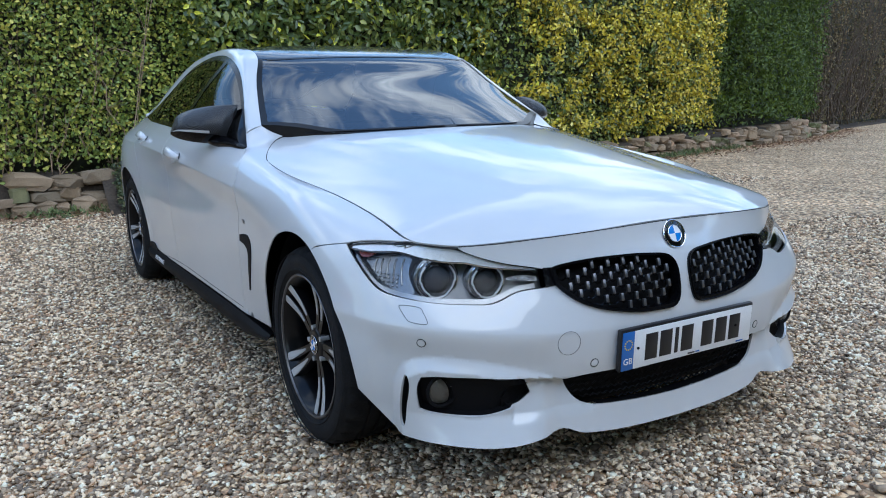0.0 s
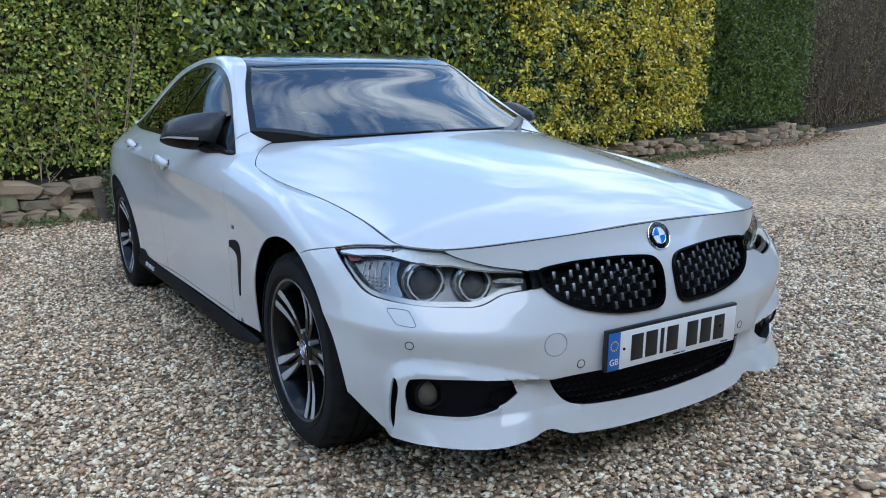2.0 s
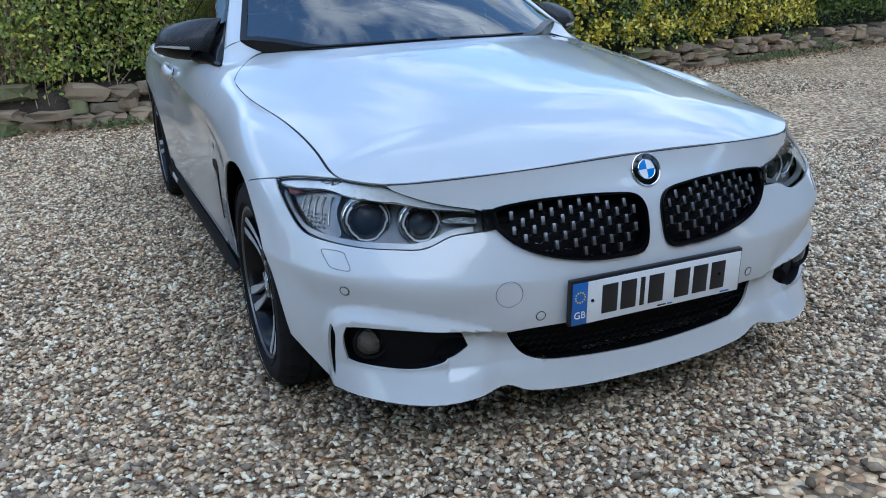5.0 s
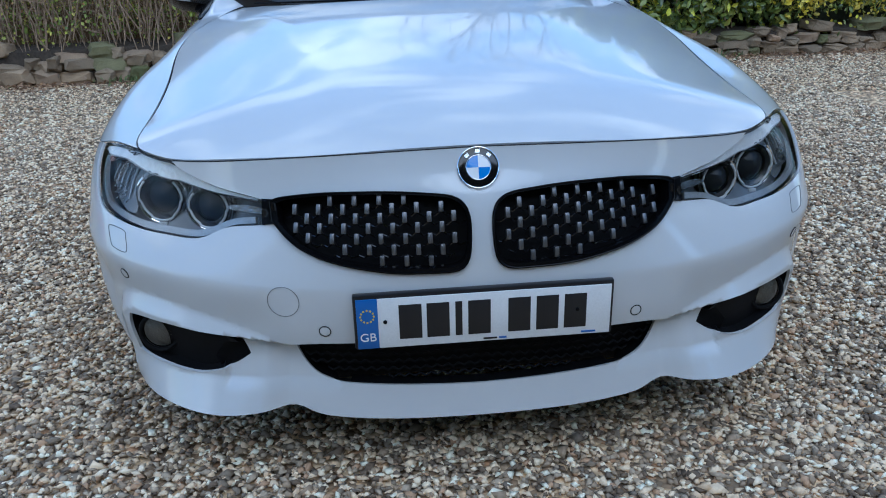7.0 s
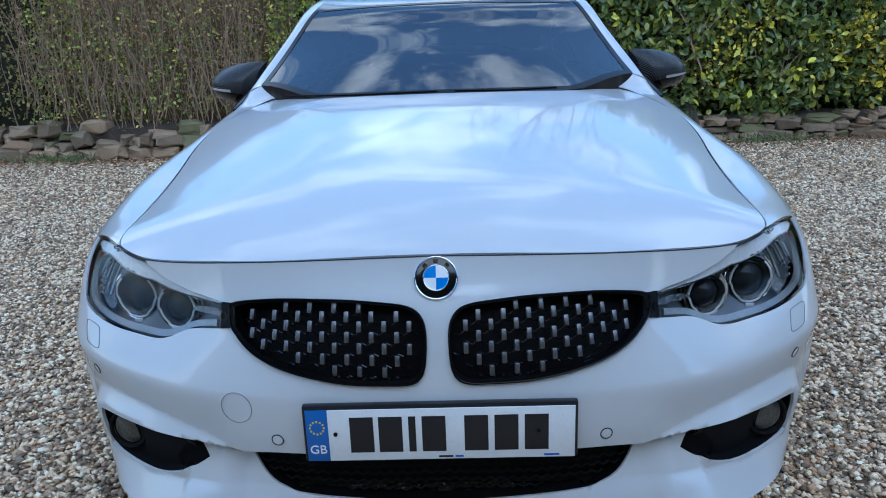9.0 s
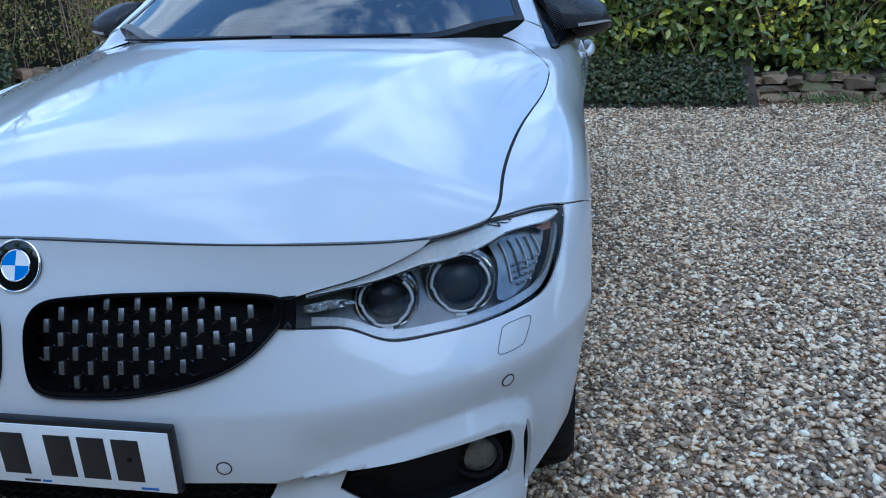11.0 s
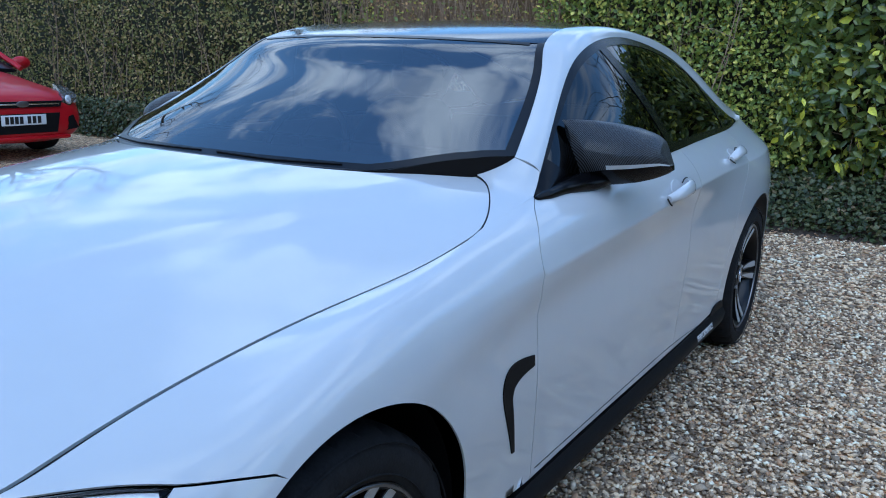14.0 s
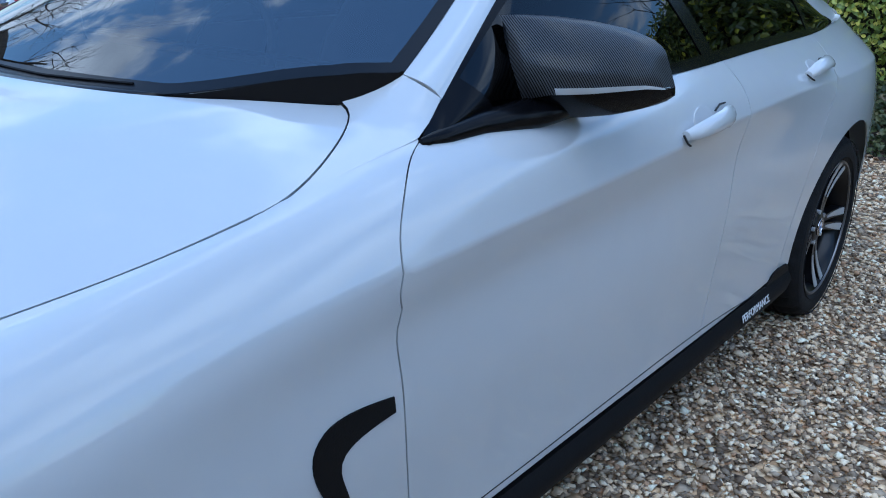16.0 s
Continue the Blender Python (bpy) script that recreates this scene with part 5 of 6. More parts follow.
# wheel housings and floor, dark
for side in (1, -1):
    for yc in (.775, 3.592):
        bm = bmesh.new()
        rows = []
        for k in range(25):
            a = radians(-12 + 204 * k / 24)
            rows.append([bm.verts.new((x * side, yc + .385 * math.cos(a), .325 + .385 * math.sin(a))) for x in (.45, .835)])
        for a, b in zip(rows, rows[1:]):
            bm.faces.new((a[0], a[1], b[1], b[0]))
        part("wheel_housing", bm, MATT, car)
bm = bmesh.new()
box_bm(bm, Matrix.Translation((0, 2.27, .235)), 1.58, 3.9, .05, .01)
part("floor_pan", bm, MATT, car, "dark underside")
bm = bmesh.new()
box_bm(bm, Matrix.Translation((0, .36, .225)), 1.15, .46, .03, .01)
part("undertray", bm, MATT, car)
bm = bmesh.new()
box_bm(bm, Matrix.Translation((0, .60, .45)), 1.0, .8, .4, .02)
part("engine_bay", bm, MATT, car)

# interior seen through the glass
CABIN = material("cabin_black", (0.012, 0.012, 0.013), 0.6, vary=.2, vary_scale=12)
LEATHER = material("seat_leather", (0.045, 0.04, 0.038), 0.5, vary=.2, vary_scale=18, bump=.1, bump_scale=120)
bm = bmesh.new()
loft(bm, [[Vector((x, 1.45, .86)), Vector((x, 1.62, .915)), Vector((x, 1.85, .93)), Vector((x, 1.95, .90)), Vector((x, 1.93, .55)), Vector((x, 1.45, .55))] for x in np.linspace(-.70, .70, 9)])
part("dashboard", bm, CABIN, car, "black dashboard")
bm = bmesh.new()
box_bm(bm, Matrix.Translation((0, 2.9, .42)), 1.5, 2.2, .3, .02)
part("cabin_floor", bm, CABIN, car)
bm = bmesh.new()
ring_bm(bm, .185, .014, Matrix.Translation((-.37, 2.08, .88)) @ pose(0, 0, 0, 68, 0, 0), 40)
part("steering_wheel", bm, CABIN, car)
for x in (-.37, .37):
    bm = bmesh.new()
    loft(bm, [[Vector((x + w * math.cos(t), y + .07 * math.sin(t), z)) for t in (2 * math.pi * k / 16 for k in range(16))] for w, y, z in ((.20, 2.55, .55), (.24, 2.60, .70), (.245, 2.68, .90), (.20, 2.74, 1.02), (.12, 2.77, 1.06))])
    st = part("front_seat", bm, LEATHER, car, "dark leather front seat")
    bm = bmesh.new()
    loft(bm, [[Vector((x + w * math.cos(t), 2.79 + .045 * math.sin(t), z)) for t in (2 * math.pi * k / 14 for k in range(14))] for w, z in ((.06, 1.07), (.125, 1.09), (.13, 1.17), (.10, 1.22))])
    part("headrest", bm, LEATHER, st)
bm = bmesh.new()
loft(bm, [[Vector((x, 3.35, .5)), Vector((x, 3.55, .95)), Vector((x, 3.68, .95)), Vector((x, 3.7, .5))] for x in np.linspace(-.65, .65, 5)])
part("rear_seat", bm, LEATHER, car)
bm = bmesh.new()
box_bm(bm, Matrix.Translation((0, 1.98, 1.225)) @ pose(0, 0, 0, 12, 0, 0), .23, .03, .065, .012)
part("cabin_mirror", bm, CABIN, car, "interior mirror behind the windscreen")

# ---------------------------------------------------------------- the drive: gravel
def ramped(name, stops, rough=0.8, source="island", scale=50.0, bump=0.0, coat=0.0, big=0.0, thin=0.0):
    """A material whose colour runs over stops by chance, stone by stone or leaf by leaf, with a fine grain."""
    m = bpy.data.materials.new(name)
    m.use_nodes = True
    n, l = m.node_tree.nodes, m.node_tree.links
    p = n["Principled BSDF"]
    p.inputs["Roughness"].default_value, p.inputs["Coat Weight"].default_value = rough, coat
    r = n.new("ShaderNodeValToRGB")
    r.color_ramp.interpolation = "CONSTANT" if "gravel" in name else "LINEAR"
    while len(r.color_ramp.elements) < len(stops):
        r.color_ramp.elements.new(0.5)
    for e, (pos, col) in zip(r.color_ramp.elements, stops):
        e.position, e.color = pos, (*col, 1)
    tc = n.new("ShaderNodeTexCoord")
    nz = n.new("ShaderNodeTexNoise")
    nz.inputs["Scale"].default_value, nz.inputs["Detail"].default_value = scale * 2.5, 5
    l.new(tc.outputs["Object"], nz.inputs["Vector"])
    hs = n.new("ShaderNodeHueSaturation")
    rg = n.new("ShaderNodeMapRange")
    rg.inputs["To Min"].default_value, rg.inputs["To Max"].default_value = 0.65, 1.35
    l.new(nz.outputs["Fac"], rg.inputs["Value"])
    value = rg.outputs["Result"]
    if big:
        bg = n.new("ShaderNodeTexNoise")
        bg.inputs["Scale"].default_value, bg.inputs["Detail"].default_value = 0.9, 3
        l.new(tc.outputs["Object"], bg.inputs["Vector"])
        br = n.new("ShaderNodeMapRange")
        br.inputs["From Min"].default_value, br.inputs["From Max"].default_value = 0.3, 0.7
        br.inputs["To Min"].default_value, br.inputs["To Max"].default_value = 1 - big, 1 + big
        mu = n.new("ShaderNodeMath")
        mu.operation = "MULTIPLY"
        l.new(bg.outputs["Fac"], br.inputs["Value"])
        l.new(br.outputs["Result"], mu.inputs[0])
        l.new(value, mu.inputs[1])
        value = mu.outputs[0]
    l.new(value, hs.inputs["Value"])
    l.new(r.outputs["Color"], hs.inputs["Color"])
    if source == "island":
        g = n.new("ShaderNodeNewGeometry")
        l.new(g.outputs["Random Per Island"], r.inputs["Fac"])
        l.new(hs.outputs["Color"], p.inputs["Base Color"])
        if bump:
            b = n.new("ShaderNodeBump")
            b.inputs["Strength"].default_value, b.inputs["Distance"].default_value = bump, 0.004
            l.new(nz.outputs["Fac"], b.inputs["Height"])
            l.new(b.outputs["Normal"], p.inputs["Normal"])
    elif source == "object":
        g = n.new("ShaderNodeObjectInfo")
        l.new(g.outputs["Random"], r.inputs["Fac"])
        l.new(hs.outputs["Color"], p.inputs["Base Color"])
        if bump:
            b = n.new("ShaderNodeBump")
            b.inputs["Strength"].default_value, b.inputs["Distance"].default_value = bump, 0.02
            l.new(nz.outputs["Fac"], b.inputs["Height"])
            l.new(b.outputs["Normal"], p.inputs["Normal"])
    else:
        v = n.new("ShaderNodeTexVoronoi")
        v.inputs["Scale"].default_value, v.inputs["Randomness"].default_value = scale, 1.0
        w = n.new("ShaderNodeTexWhiteNoise")
        w.noise_dimensions = "3D"
        l.new(tc.outputs["Object"], v.inputs["Vector"])
        l.new(v.outputs["Position"], w.inputs["Vector"])
        l.new(w.outputs["Value"], r.inputs["Fac"])
        b = n.new("ShaderNodeBump")
        b.inputs["Strength"].default_value, b.inputs["Distance"].default_value, b.invert = 1.0, 0.012, True
        l.new(v.outputs["Distance"], b.inputs["Height"])
        l.new(b.outputs["Normal"], p.inputs["Normal"])
        # shade in the gaps between stones, darkened into the colour; middles lifted
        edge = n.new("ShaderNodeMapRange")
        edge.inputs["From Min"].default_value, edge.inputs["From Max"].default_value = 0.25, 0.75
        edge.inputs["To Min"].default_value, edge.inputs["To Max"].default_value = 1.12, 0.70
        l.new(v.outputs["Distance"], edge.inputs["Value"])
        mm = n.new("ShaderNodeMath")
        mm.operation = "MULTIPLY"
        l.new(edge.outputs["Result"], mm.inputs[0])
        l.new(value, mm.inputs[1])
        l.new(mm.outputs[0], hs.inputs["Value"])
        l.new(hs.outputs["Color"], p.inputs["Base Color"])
    if thin:
        # leaves let light through
        out, mix, tl = n["Material Output"], n.new("ShaderNodeMixShader"), n.new("ShaderNodeBsdfTranslucent")
        mix.inputs["Fac"].default_value = thin
        l.new(hs.outputs["Color"], tl.inputs["Color"])
        l.new(p.outputs["BSDF"], mix.inputs[1])
        l.new(tl.outputs["BSDF"], mix.inputs[2])
        l.new(mix.outputs["Shader"], out.inputs["Surface"])
    return m


PEBBLE = [(0.0, (0.118, 0.088, 0.06)), (0.11, (0.266, 0.205, 0.139)), (0.27, (0.552, 0.43, 0.288)), (0.38, (0.187, 0.152, 0.11)), (0.48, (0.63, 0.515, 0.36)), (0.62, (0.335, 0.275, 0.202)), (0.74, (0.68, 0.59, 0.442)), (0.84, (0.374, 0.25, 0.154)), (0.91, (0.709, 0.655, 0.528)), (0.97, (0.148, 0.122, 0.094))]
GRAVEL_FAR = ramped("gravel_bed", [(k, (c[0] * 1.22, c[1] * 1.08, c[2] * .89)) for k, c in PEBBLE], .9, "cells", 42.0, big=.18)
GRAVEL_STONE = ramped("gravel_stone", [(k, (min(.9, c[0] * 1.33), min(.9, c[1] * 1.28), c[2] * 1.20)) for k, c in PEBBLE], .82, "island", 40.0, bump=.25)
rng = np.random.default_rng(5)


def ground_sheet():
    """One sheet to the horizon, finer near the car."""
    c = np.concatenate([[-3000, -800, -200, -60], np.linspace(-24, 24, 97), [60, 200, 800, 3000]])
    X, Y = np.meshgrid(c, c + 2.0)
    Z = np.array([[0.012 * noise.noise(Vector((x * .7, y * .7, 0))) - .006 if max(abs(x), abs(y)) < 30 else -.006 for x in c] for y in c + 2.0])
    n = len(c)
    V = np.stack([X.ravel(), Y.ravel(), Z.ravel()], 1)
    F = [(j * n + i, j * n + i + 1, (j + 1) * n + i + 1, (j + 1) * n + i) for j in range(n - 1) for i in range(n - 1)]
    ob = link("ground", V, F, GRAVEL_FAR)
    tagged(ob, "tan and grey gravel drive, loose and dry", "ground", kind="structure")


ground_sheet()


def stone_shapes(k):
    """Rough little blocks of eight faces."""
    v = np.array([(1, 0, 0), (-1, 0, 0), (0, 1, 0), (0, -1, 0), (0, 0, 1), (0, 0, -1)], float)
    f = np.array([(0, 2, 4), (2, 1, 4), (1, 3, 4), (3, 0, 4), (2, 0, 5), (1, 2, 5), (3, 1, 5), (0, 3, 5)])
    return [v * (1 + rng.uniform(-.3, .25, (6, 1))) + rng.uniform(-.33, .33, (6, 3)) for _ in range(k)], f


def scatter_stones(name, x, y, size, mat, label, z0=0.0):
    """Loose stones at given places, as one mesh."""
    shapes, f = stone_shapes(24)
    n = len(x)
    nv = len(shapes[0])
    pick = rng.integers(0, 24, n)
    base = np.stack(shapes)[pick]
    sc = size[:, None] * np.stack([rng.uniform(.85, 1.4, n), rng.uniform(.65, 1.0, n), rng.uniform(.45, .75, n)], 1)
    base = base * sc[:, None, :]
    a = rng.uniform(0, 2 * np.pi, n)
    tl = rng.normal(0, .35, n)
    c, s, ct, st = np.cos(a), np.sin(a), np.cos(tl), np.sin(tl)
    p = base.copy()
    p[:, :, 1], p[:, :, 2] = base[:, :, 1] * ct[:, None] - base[:, :, 2] * st[:, None], base[:, :, 1] * st[:, None] + base[:, :, 2] * ct[:, None]
    q = p.copy()
    q[:, :, 0], q[:, :, 1] = p[:, :, 0] * c[:, None] - p[:, :, 1] * s[:, None], p[:, :, 0] * s[:, None] + p[:, :, 1] * c[:, None]
    q += np.stack([x, y, z0 + size * rng.uniform(-.05, .40, n)], 1)[:, None, :]
    V = q.reshape(-1, 3)
    F = (f[None] + (np.arange(n) * nv)[:, None, None]).reshape(-1, 3)
    me = bpy.data.meshes.new(name)
    me.vertices.add(len(V))
    me.vertices.foreach_set("co", V.ravel())
    me.loops.add(F.size)
    me.loops.foreach_set("vertex_index", F.ravel().astype(np.int32))
    me.polygons.add(len(F))
    me.polygons.foreach_set("loop_start", np.arange(0, F.size, 3, dtype=np.int32))
    me.update()
    me.validate()
    me.materials.append(mat)
    ob = new(name, me)
    return tagged(ob, label, "gravel", kind="stuff")


def gravel():
    xs, ys, ss = [], [], []
    for x0, x1, y0, y1, dens, lo, hi in ((-3.5, 4.5, -3.6, -.35, 250, .008, .016), (-2.5, 2.8, -.35, 1.7, 6000, .006, .0132), (-3.0, -.7, 1.7, 4.6, 4200, .006, .013), (.7, 3.4, 1.7, 4.6, 4500, .006, .013), (-6.0, -2.5, -.3, 2.6, 1900, .007, .014), (2.8, 4.8, -.3, 2.6, 1900, .007, .014), (-5.0, -3.0, 2.6, 6.6, 1300, .008, .015), (-3.0, 6.5, 4.6, 6.8, 1500, .008, .015)):
        n = int((x1 - x0) * (y1 - y0) * dens)
        xs.append(rng.uniform(x0, x1, n))
        ys.append(rng.uniform(y0, y1, n))
        ss.append(rng.uniform(lo, hi, n) * np.where(rng.random(n) < .06, 1.5, 1.0))
    x, y, s = np.concatenate(xs), np.concatenate(ys), np.concatenate(ss)
    keep = ~((np.abs(x) < .62) & (y > .55) & (y < 4.4))
    scatter_stones("loose_gravel", x[keep], y[keep], s[keep], GRAVEL_STONE, "loose tan, grey and white gravel stones")


gravel()

# ---------------------------------------------------------------- low stone wall under the hedges
WALL_STONE = ramped("wall_stone", [(0, (0.170, 0.128, 0.080)), (.3, (0.262, 0.194, 0.120)), (.55, (0.370, 0.265, 0.160)), (.8, (0.216, 0.172, 0.112)), (1, (0.440, 0.300, 0.185))], .9, "object", 14.0, bump=.8, big=.25)
MOSS_STONE = ramped("mossy_stone", [(0, (.13, .13, .05)), (1, (.20, .18, .09))], .95, "object", 14.0, bump=.8, big=.3)
SOIL = material("soil", (.055, .042, .03), .95, vary=.4, vary_scale=5, bump=.8, bump_scale=30)


def wall_y(x):
    return float(np.interp(x, [-14, -6, -3, 0, 5, 9, 12, 16, 26], [7.6, 7.2, 6.95, 6.95, 6.95, 7.9, 8.4, 10.0, 13.0]))


def wall_top(x):
    return float(np.interp(x, [-14, -5, -1, -.3, 2.2, 3.0, 6.0, 9.0, 12.5, 16], [.30, .34, .40, .30, .22, .27, .27, .33, .34, .06]))


def stone_meshes(k):
    out = []
    for i in range(k):
        bm = bmesh.new()
        bmesh.ops.create_cube(bm, size=1)
        bmesh.ops.bevel(bm, geom=list(bm.edges), offset=.19, segments=1, affect="EDGES")
        for v in bm.verts:
            v.co += Vector([random.uniform(-.15, .15) for _ in range(3)])
        bmesh.ops.triangulate(bm, faces=bm.faces)
        me = bpy.data.meshes.new("stone")
        bm.to_mesh(me)
        bm.free()
        out.append(me)
    return out


def stone_wall():
    xs = np.linspace(-14, 26, 81)
    bm = bmesh.new()
    rows = [[bm.verts.new((x, wall_y(x) + d, z)) for d, z in ((.10, -.02), (.10, wall_top(x) - .05), (.30, wall_top(x) - .01), (2.5, wall_top(x) + .03), (2.5, -.02))] for x in xs]
    for a, b in zip(rows, rows[1:]):
        for k in range(4):
            bm.faces.new((a[k], b[k], b[k + 1], a[k + 1]))
    wall = part("wall_1", bm, SOIL, None)
    tagged(wall, "low dry stone wall holding dark soil", "wall", kind="structure")
    me = stone_meshes(12)
    mossy = [m.copy() for m in me]
    for m in me:
        m.materials.append(WALL_STONE)
    for m in mossy:
        m.materials.append(MOSS_STONE)
    random.seed(11)
    count = 0
    z = 0.0
    for course in range(3):
        x = -6.6 + random.random() * .2
        while x < 14.8 and count < 299:
            w = random.choice((.12, .16, .20, .26, .33)) * random.uniform(.8, 1.2) * (1.0 if -5.5 < x < 9.5 else 1.25)
            h = wall_top(x + w / 2) / 2.9 * random.uniform(.75, 1.3)
            zc = h * (course + .46) * .93
            if zc + h * .4 < wall_top(x + w / 2) + .05:
                o = bpy.data.objects.new("stone", random.choice(mossy if random.random() < .13 else me))
                scene.collection.objects.link(o)
                o.matrix_world = pose(x + w / 2, wall_y(x + w / 2) + .09 + .022 * course + random.uniform(-.03, .03), zc, random.uniform(-6, 6), random.uniform(-7, 7), random.uniform(-8, 8) + (math.degrees(math.atan2(wall_y(x + w) - wall_y(x), w)))) @ Matrix.Diagonal((w * 1.03, random.uniform(.20, .30), h * 1.05, 1))
                o.parent = wall
                count += 1
            x += w


stone_wall()


# ---------------------------------------------------------------- hedges
def lump(x, z, k):
    return noise.noise(Vector((x * .8 + k, z * .8, k * 3.1))) * .20 + noise.noise(Vector((x * 2.3, z * 2.3 + k, 7.7))) * .11 + noise.noise(Vector((x * 6.5, z * 6.5, k + 2.2))) * .11


def leaves(name, n, place, length, width, mat, parent, label, out=(0, -1, .25), spread=.9, droop=.0):
    """n leaves, each a folded blade, at points given by place(k); one mesh."""
    P = place(n)
    n = len(P)
    d = rng.normal(0, 1, (n, 3)) * spread + np.array(out)
    nrm = d / np.linalg.norm(d, axis=1)[:, None]
    t = rng.normal(0, 1, (n, 3)) + np.array([0, 0, -droop])
    t -= nrm * np.einsum("ij,ij->i", t, nrm)[:, None]
    t /= np.linalg.norm(t, axis=1)[:, None]
    b = np.cross(nrm, t)
    L = length * rng.uniform(.6, 1.25, n)[:, None]
    W = width * rng.uniform(.7, 1.2, n)[:, None]
    fold = nrm * W * rng.uniform(-.1, .55, n)[:, None]
    V = np.stack([P, P + t * L * .38 + b * W + fold, P + t * L * .75 + b * W * .7 + fold * .7, P + t * L - nrm * L * .12, P + t * L * .75 - b * W * .7 + fold * .7, P + t * L * .38 - b * W + fold], 1).reshape(-1, 3)
    i = np.arange(n)[:, None] * 6
    q = np.concatenate([i + [[0, 1, 2, 3]], i + [[0, 3, 4, 5]]], 0)
    me = bpy.data.meshes.new(name)
    me.vertices.add(len(V))
    me.vertices.foreach_set("co", V.ravel())
    me.loops.add(q.size)
    me.loops.foreach_set("vertex_index", q.ravel().astype(np.int32))
    me.polygons.add(len(q))
    me.polygons.foreach_set("loop_start", np.arange(0, q.size, 4, dtype=np.int32))
    me.update()
    me.validate()
    me.materials.append(mat)
    ob = new(name, me)
    ob.parent = parent
    tagged(ob, label, kind="stuff")
    return ob


def twigs(name, n, x0, x1, zlo, zhi, yf, mat, parent, label, lean=.25, r=.006, inward=.25):
    bm = bmesh.new()
    for _ in range(n):
        x = random.uniform(x0, x1)
        z0 = random.uniform(zlo, zlo + .5)
        h = random.uniform(.6, zhi - zlo)
        y = yf(x) + random.uniform(-.05, inward)
        dx = random.gauss(0, lean)
        k = 6
        pts = [(x + dx * h * i / k + random.gauss(0, .025), y + random.gauss(0, .03) - .06 * i / k, z0 + h * i / k) for i in range(k + 1)]
        tube_bm(bm, pts, r * random.uniform(.5, 1.4), 4, [1 - .8 * i / k for i in range(k + 1)])
        for _ in range(3):
            i = random.randrange(1, k)
            p = Vector(pts[i])
            d = Vector((random.gauss(0, .6), random.gauss(-.1, .35), random.uniform(.1, .8))).normalized() * random.uniform(.15, .5)
            tube_bm(bm, [p, p + d * .5 + Vector((0, 0, random.gauss(0, .02))), p + d], r * .5, 3, [1, .8, .3])
    ob = part(name, bm, mat, parent, label)
    tagged(ob, kind="stuff")
    return ob


BARK = material("hedge_bark", (.29, .205, .13), .9, vary=.35, vary_scale=14)
TWIG_MASS = material("twig_mass", (.15, .098, .052), .95, vary=.45, vary_scale=9, bump=.8, bump_scale=40)
# shade deep among the leaves, put into the core's near-black colour
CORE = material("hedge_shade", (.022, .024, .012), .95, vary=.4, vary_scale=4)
PRIVET = ramped("privet_leaf", [(0, (0.117, 0.162, 0.031)), (.3, (0.196, 0.261, 0.047)), (.6, (0.313, 0.365, 0.057)), (.85, (0.496, 0.496, 0.078)), (1, (0.800, 0.704, 0.131))], .45, "island", 30, coat=.1, thin=.28)
LAUREL = ramped("laurel_leaf", [(0, (0.063, 0.092, 0.025)), (.35, (0.112, 0.157, 0.033)), (.7, (0.212, 0.249, 0.046)), (.93, (0.352, 0.365, 0.062)), (.97, (0.800, 0.782, 0.062)), (1, (0.800, 0.800, 0.083))], .32, "island", 20, coat=.2, thin=.28)
GOLD = ramped("variegated_leaf", [(0, (0.110, 0.130, 0.020)), (.15, (0.270, 0.250, 0.027)), (.35, (0.640, 0.500, 0.034)), (.75, (0.850, 0.700, 0.045)), (1, (0.860, 0.760, 0.190))], .4, "island", 30, coat=.1, thin=.28)
YEW = ramped("yew_leaf", [(0, (0.030, 0.052, 0.004)), (.5, (0.078, 0.118, 0.008)), (1, (0.160, 0.210, 0.016))], .5, "island", 30, thin=.28)
OLIVE = ramped("olive_leaf", [(0, (0.085, 0.092, 0.022)), (.35, (0.190, 0.190, 0.042)), (.65, (0.310, 0.280, 0.075)), (.85, (0.420, 0.300, 0.110)), (1, (0.600, 0.450, 0.190))], .6, "island", 30, thin=.28)
DRY = ramped("dry_shrub_leaf", [(0, (0.060, 0.052, 0.018)), (.5, (0.130, 0.105, 0.040)), (1, (0.260, 0.180, 0.075))], .6, "island", 30, thin=.28)
BEECH = ramped("beech_leaf", [(0, (0.146, 0.135, 0.037)), (.35, (0.279, 0.256, 0.057)), (.65, (0.424, 0.314, 0.092)), (.85, (0.522, 0.300, 0.117)), (1, (0.781, 0.511, 0.209))], .6, "island", 30, thin=.28)
LITTER = ramped("leaf_litter", [(0, (0.133, 0.078, 0.044)), (.5, (0.309, 0.189, 0.111)), (1, (0.552, 0.376, 0.221))], .8, "island", 40, thin=.28)


def face_y(x):
    return wall_y(x) + .12


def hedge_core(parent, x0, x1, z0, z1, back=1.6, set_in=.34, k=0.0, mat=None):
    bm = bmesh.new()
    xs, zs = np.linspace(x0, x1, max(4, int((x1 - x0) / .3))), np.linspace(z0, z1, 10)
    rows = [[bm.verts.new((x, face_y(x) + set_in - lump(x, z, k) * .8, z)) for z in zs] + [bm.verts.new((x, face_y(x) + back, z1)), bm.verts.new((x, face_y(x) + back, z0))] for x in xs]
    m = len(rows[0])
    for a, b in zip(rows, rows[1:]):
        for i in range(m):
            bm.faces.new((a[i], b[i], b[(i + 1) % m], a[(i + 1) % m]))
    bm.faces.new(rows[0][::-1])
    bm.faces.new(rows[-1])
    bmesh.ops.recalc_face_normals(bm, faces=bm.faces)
    return part("core", bm, mat or CORE, parent, "near-black core for the shade inside the hedge" if mat is None else "dense brown twigs inside the hedge")


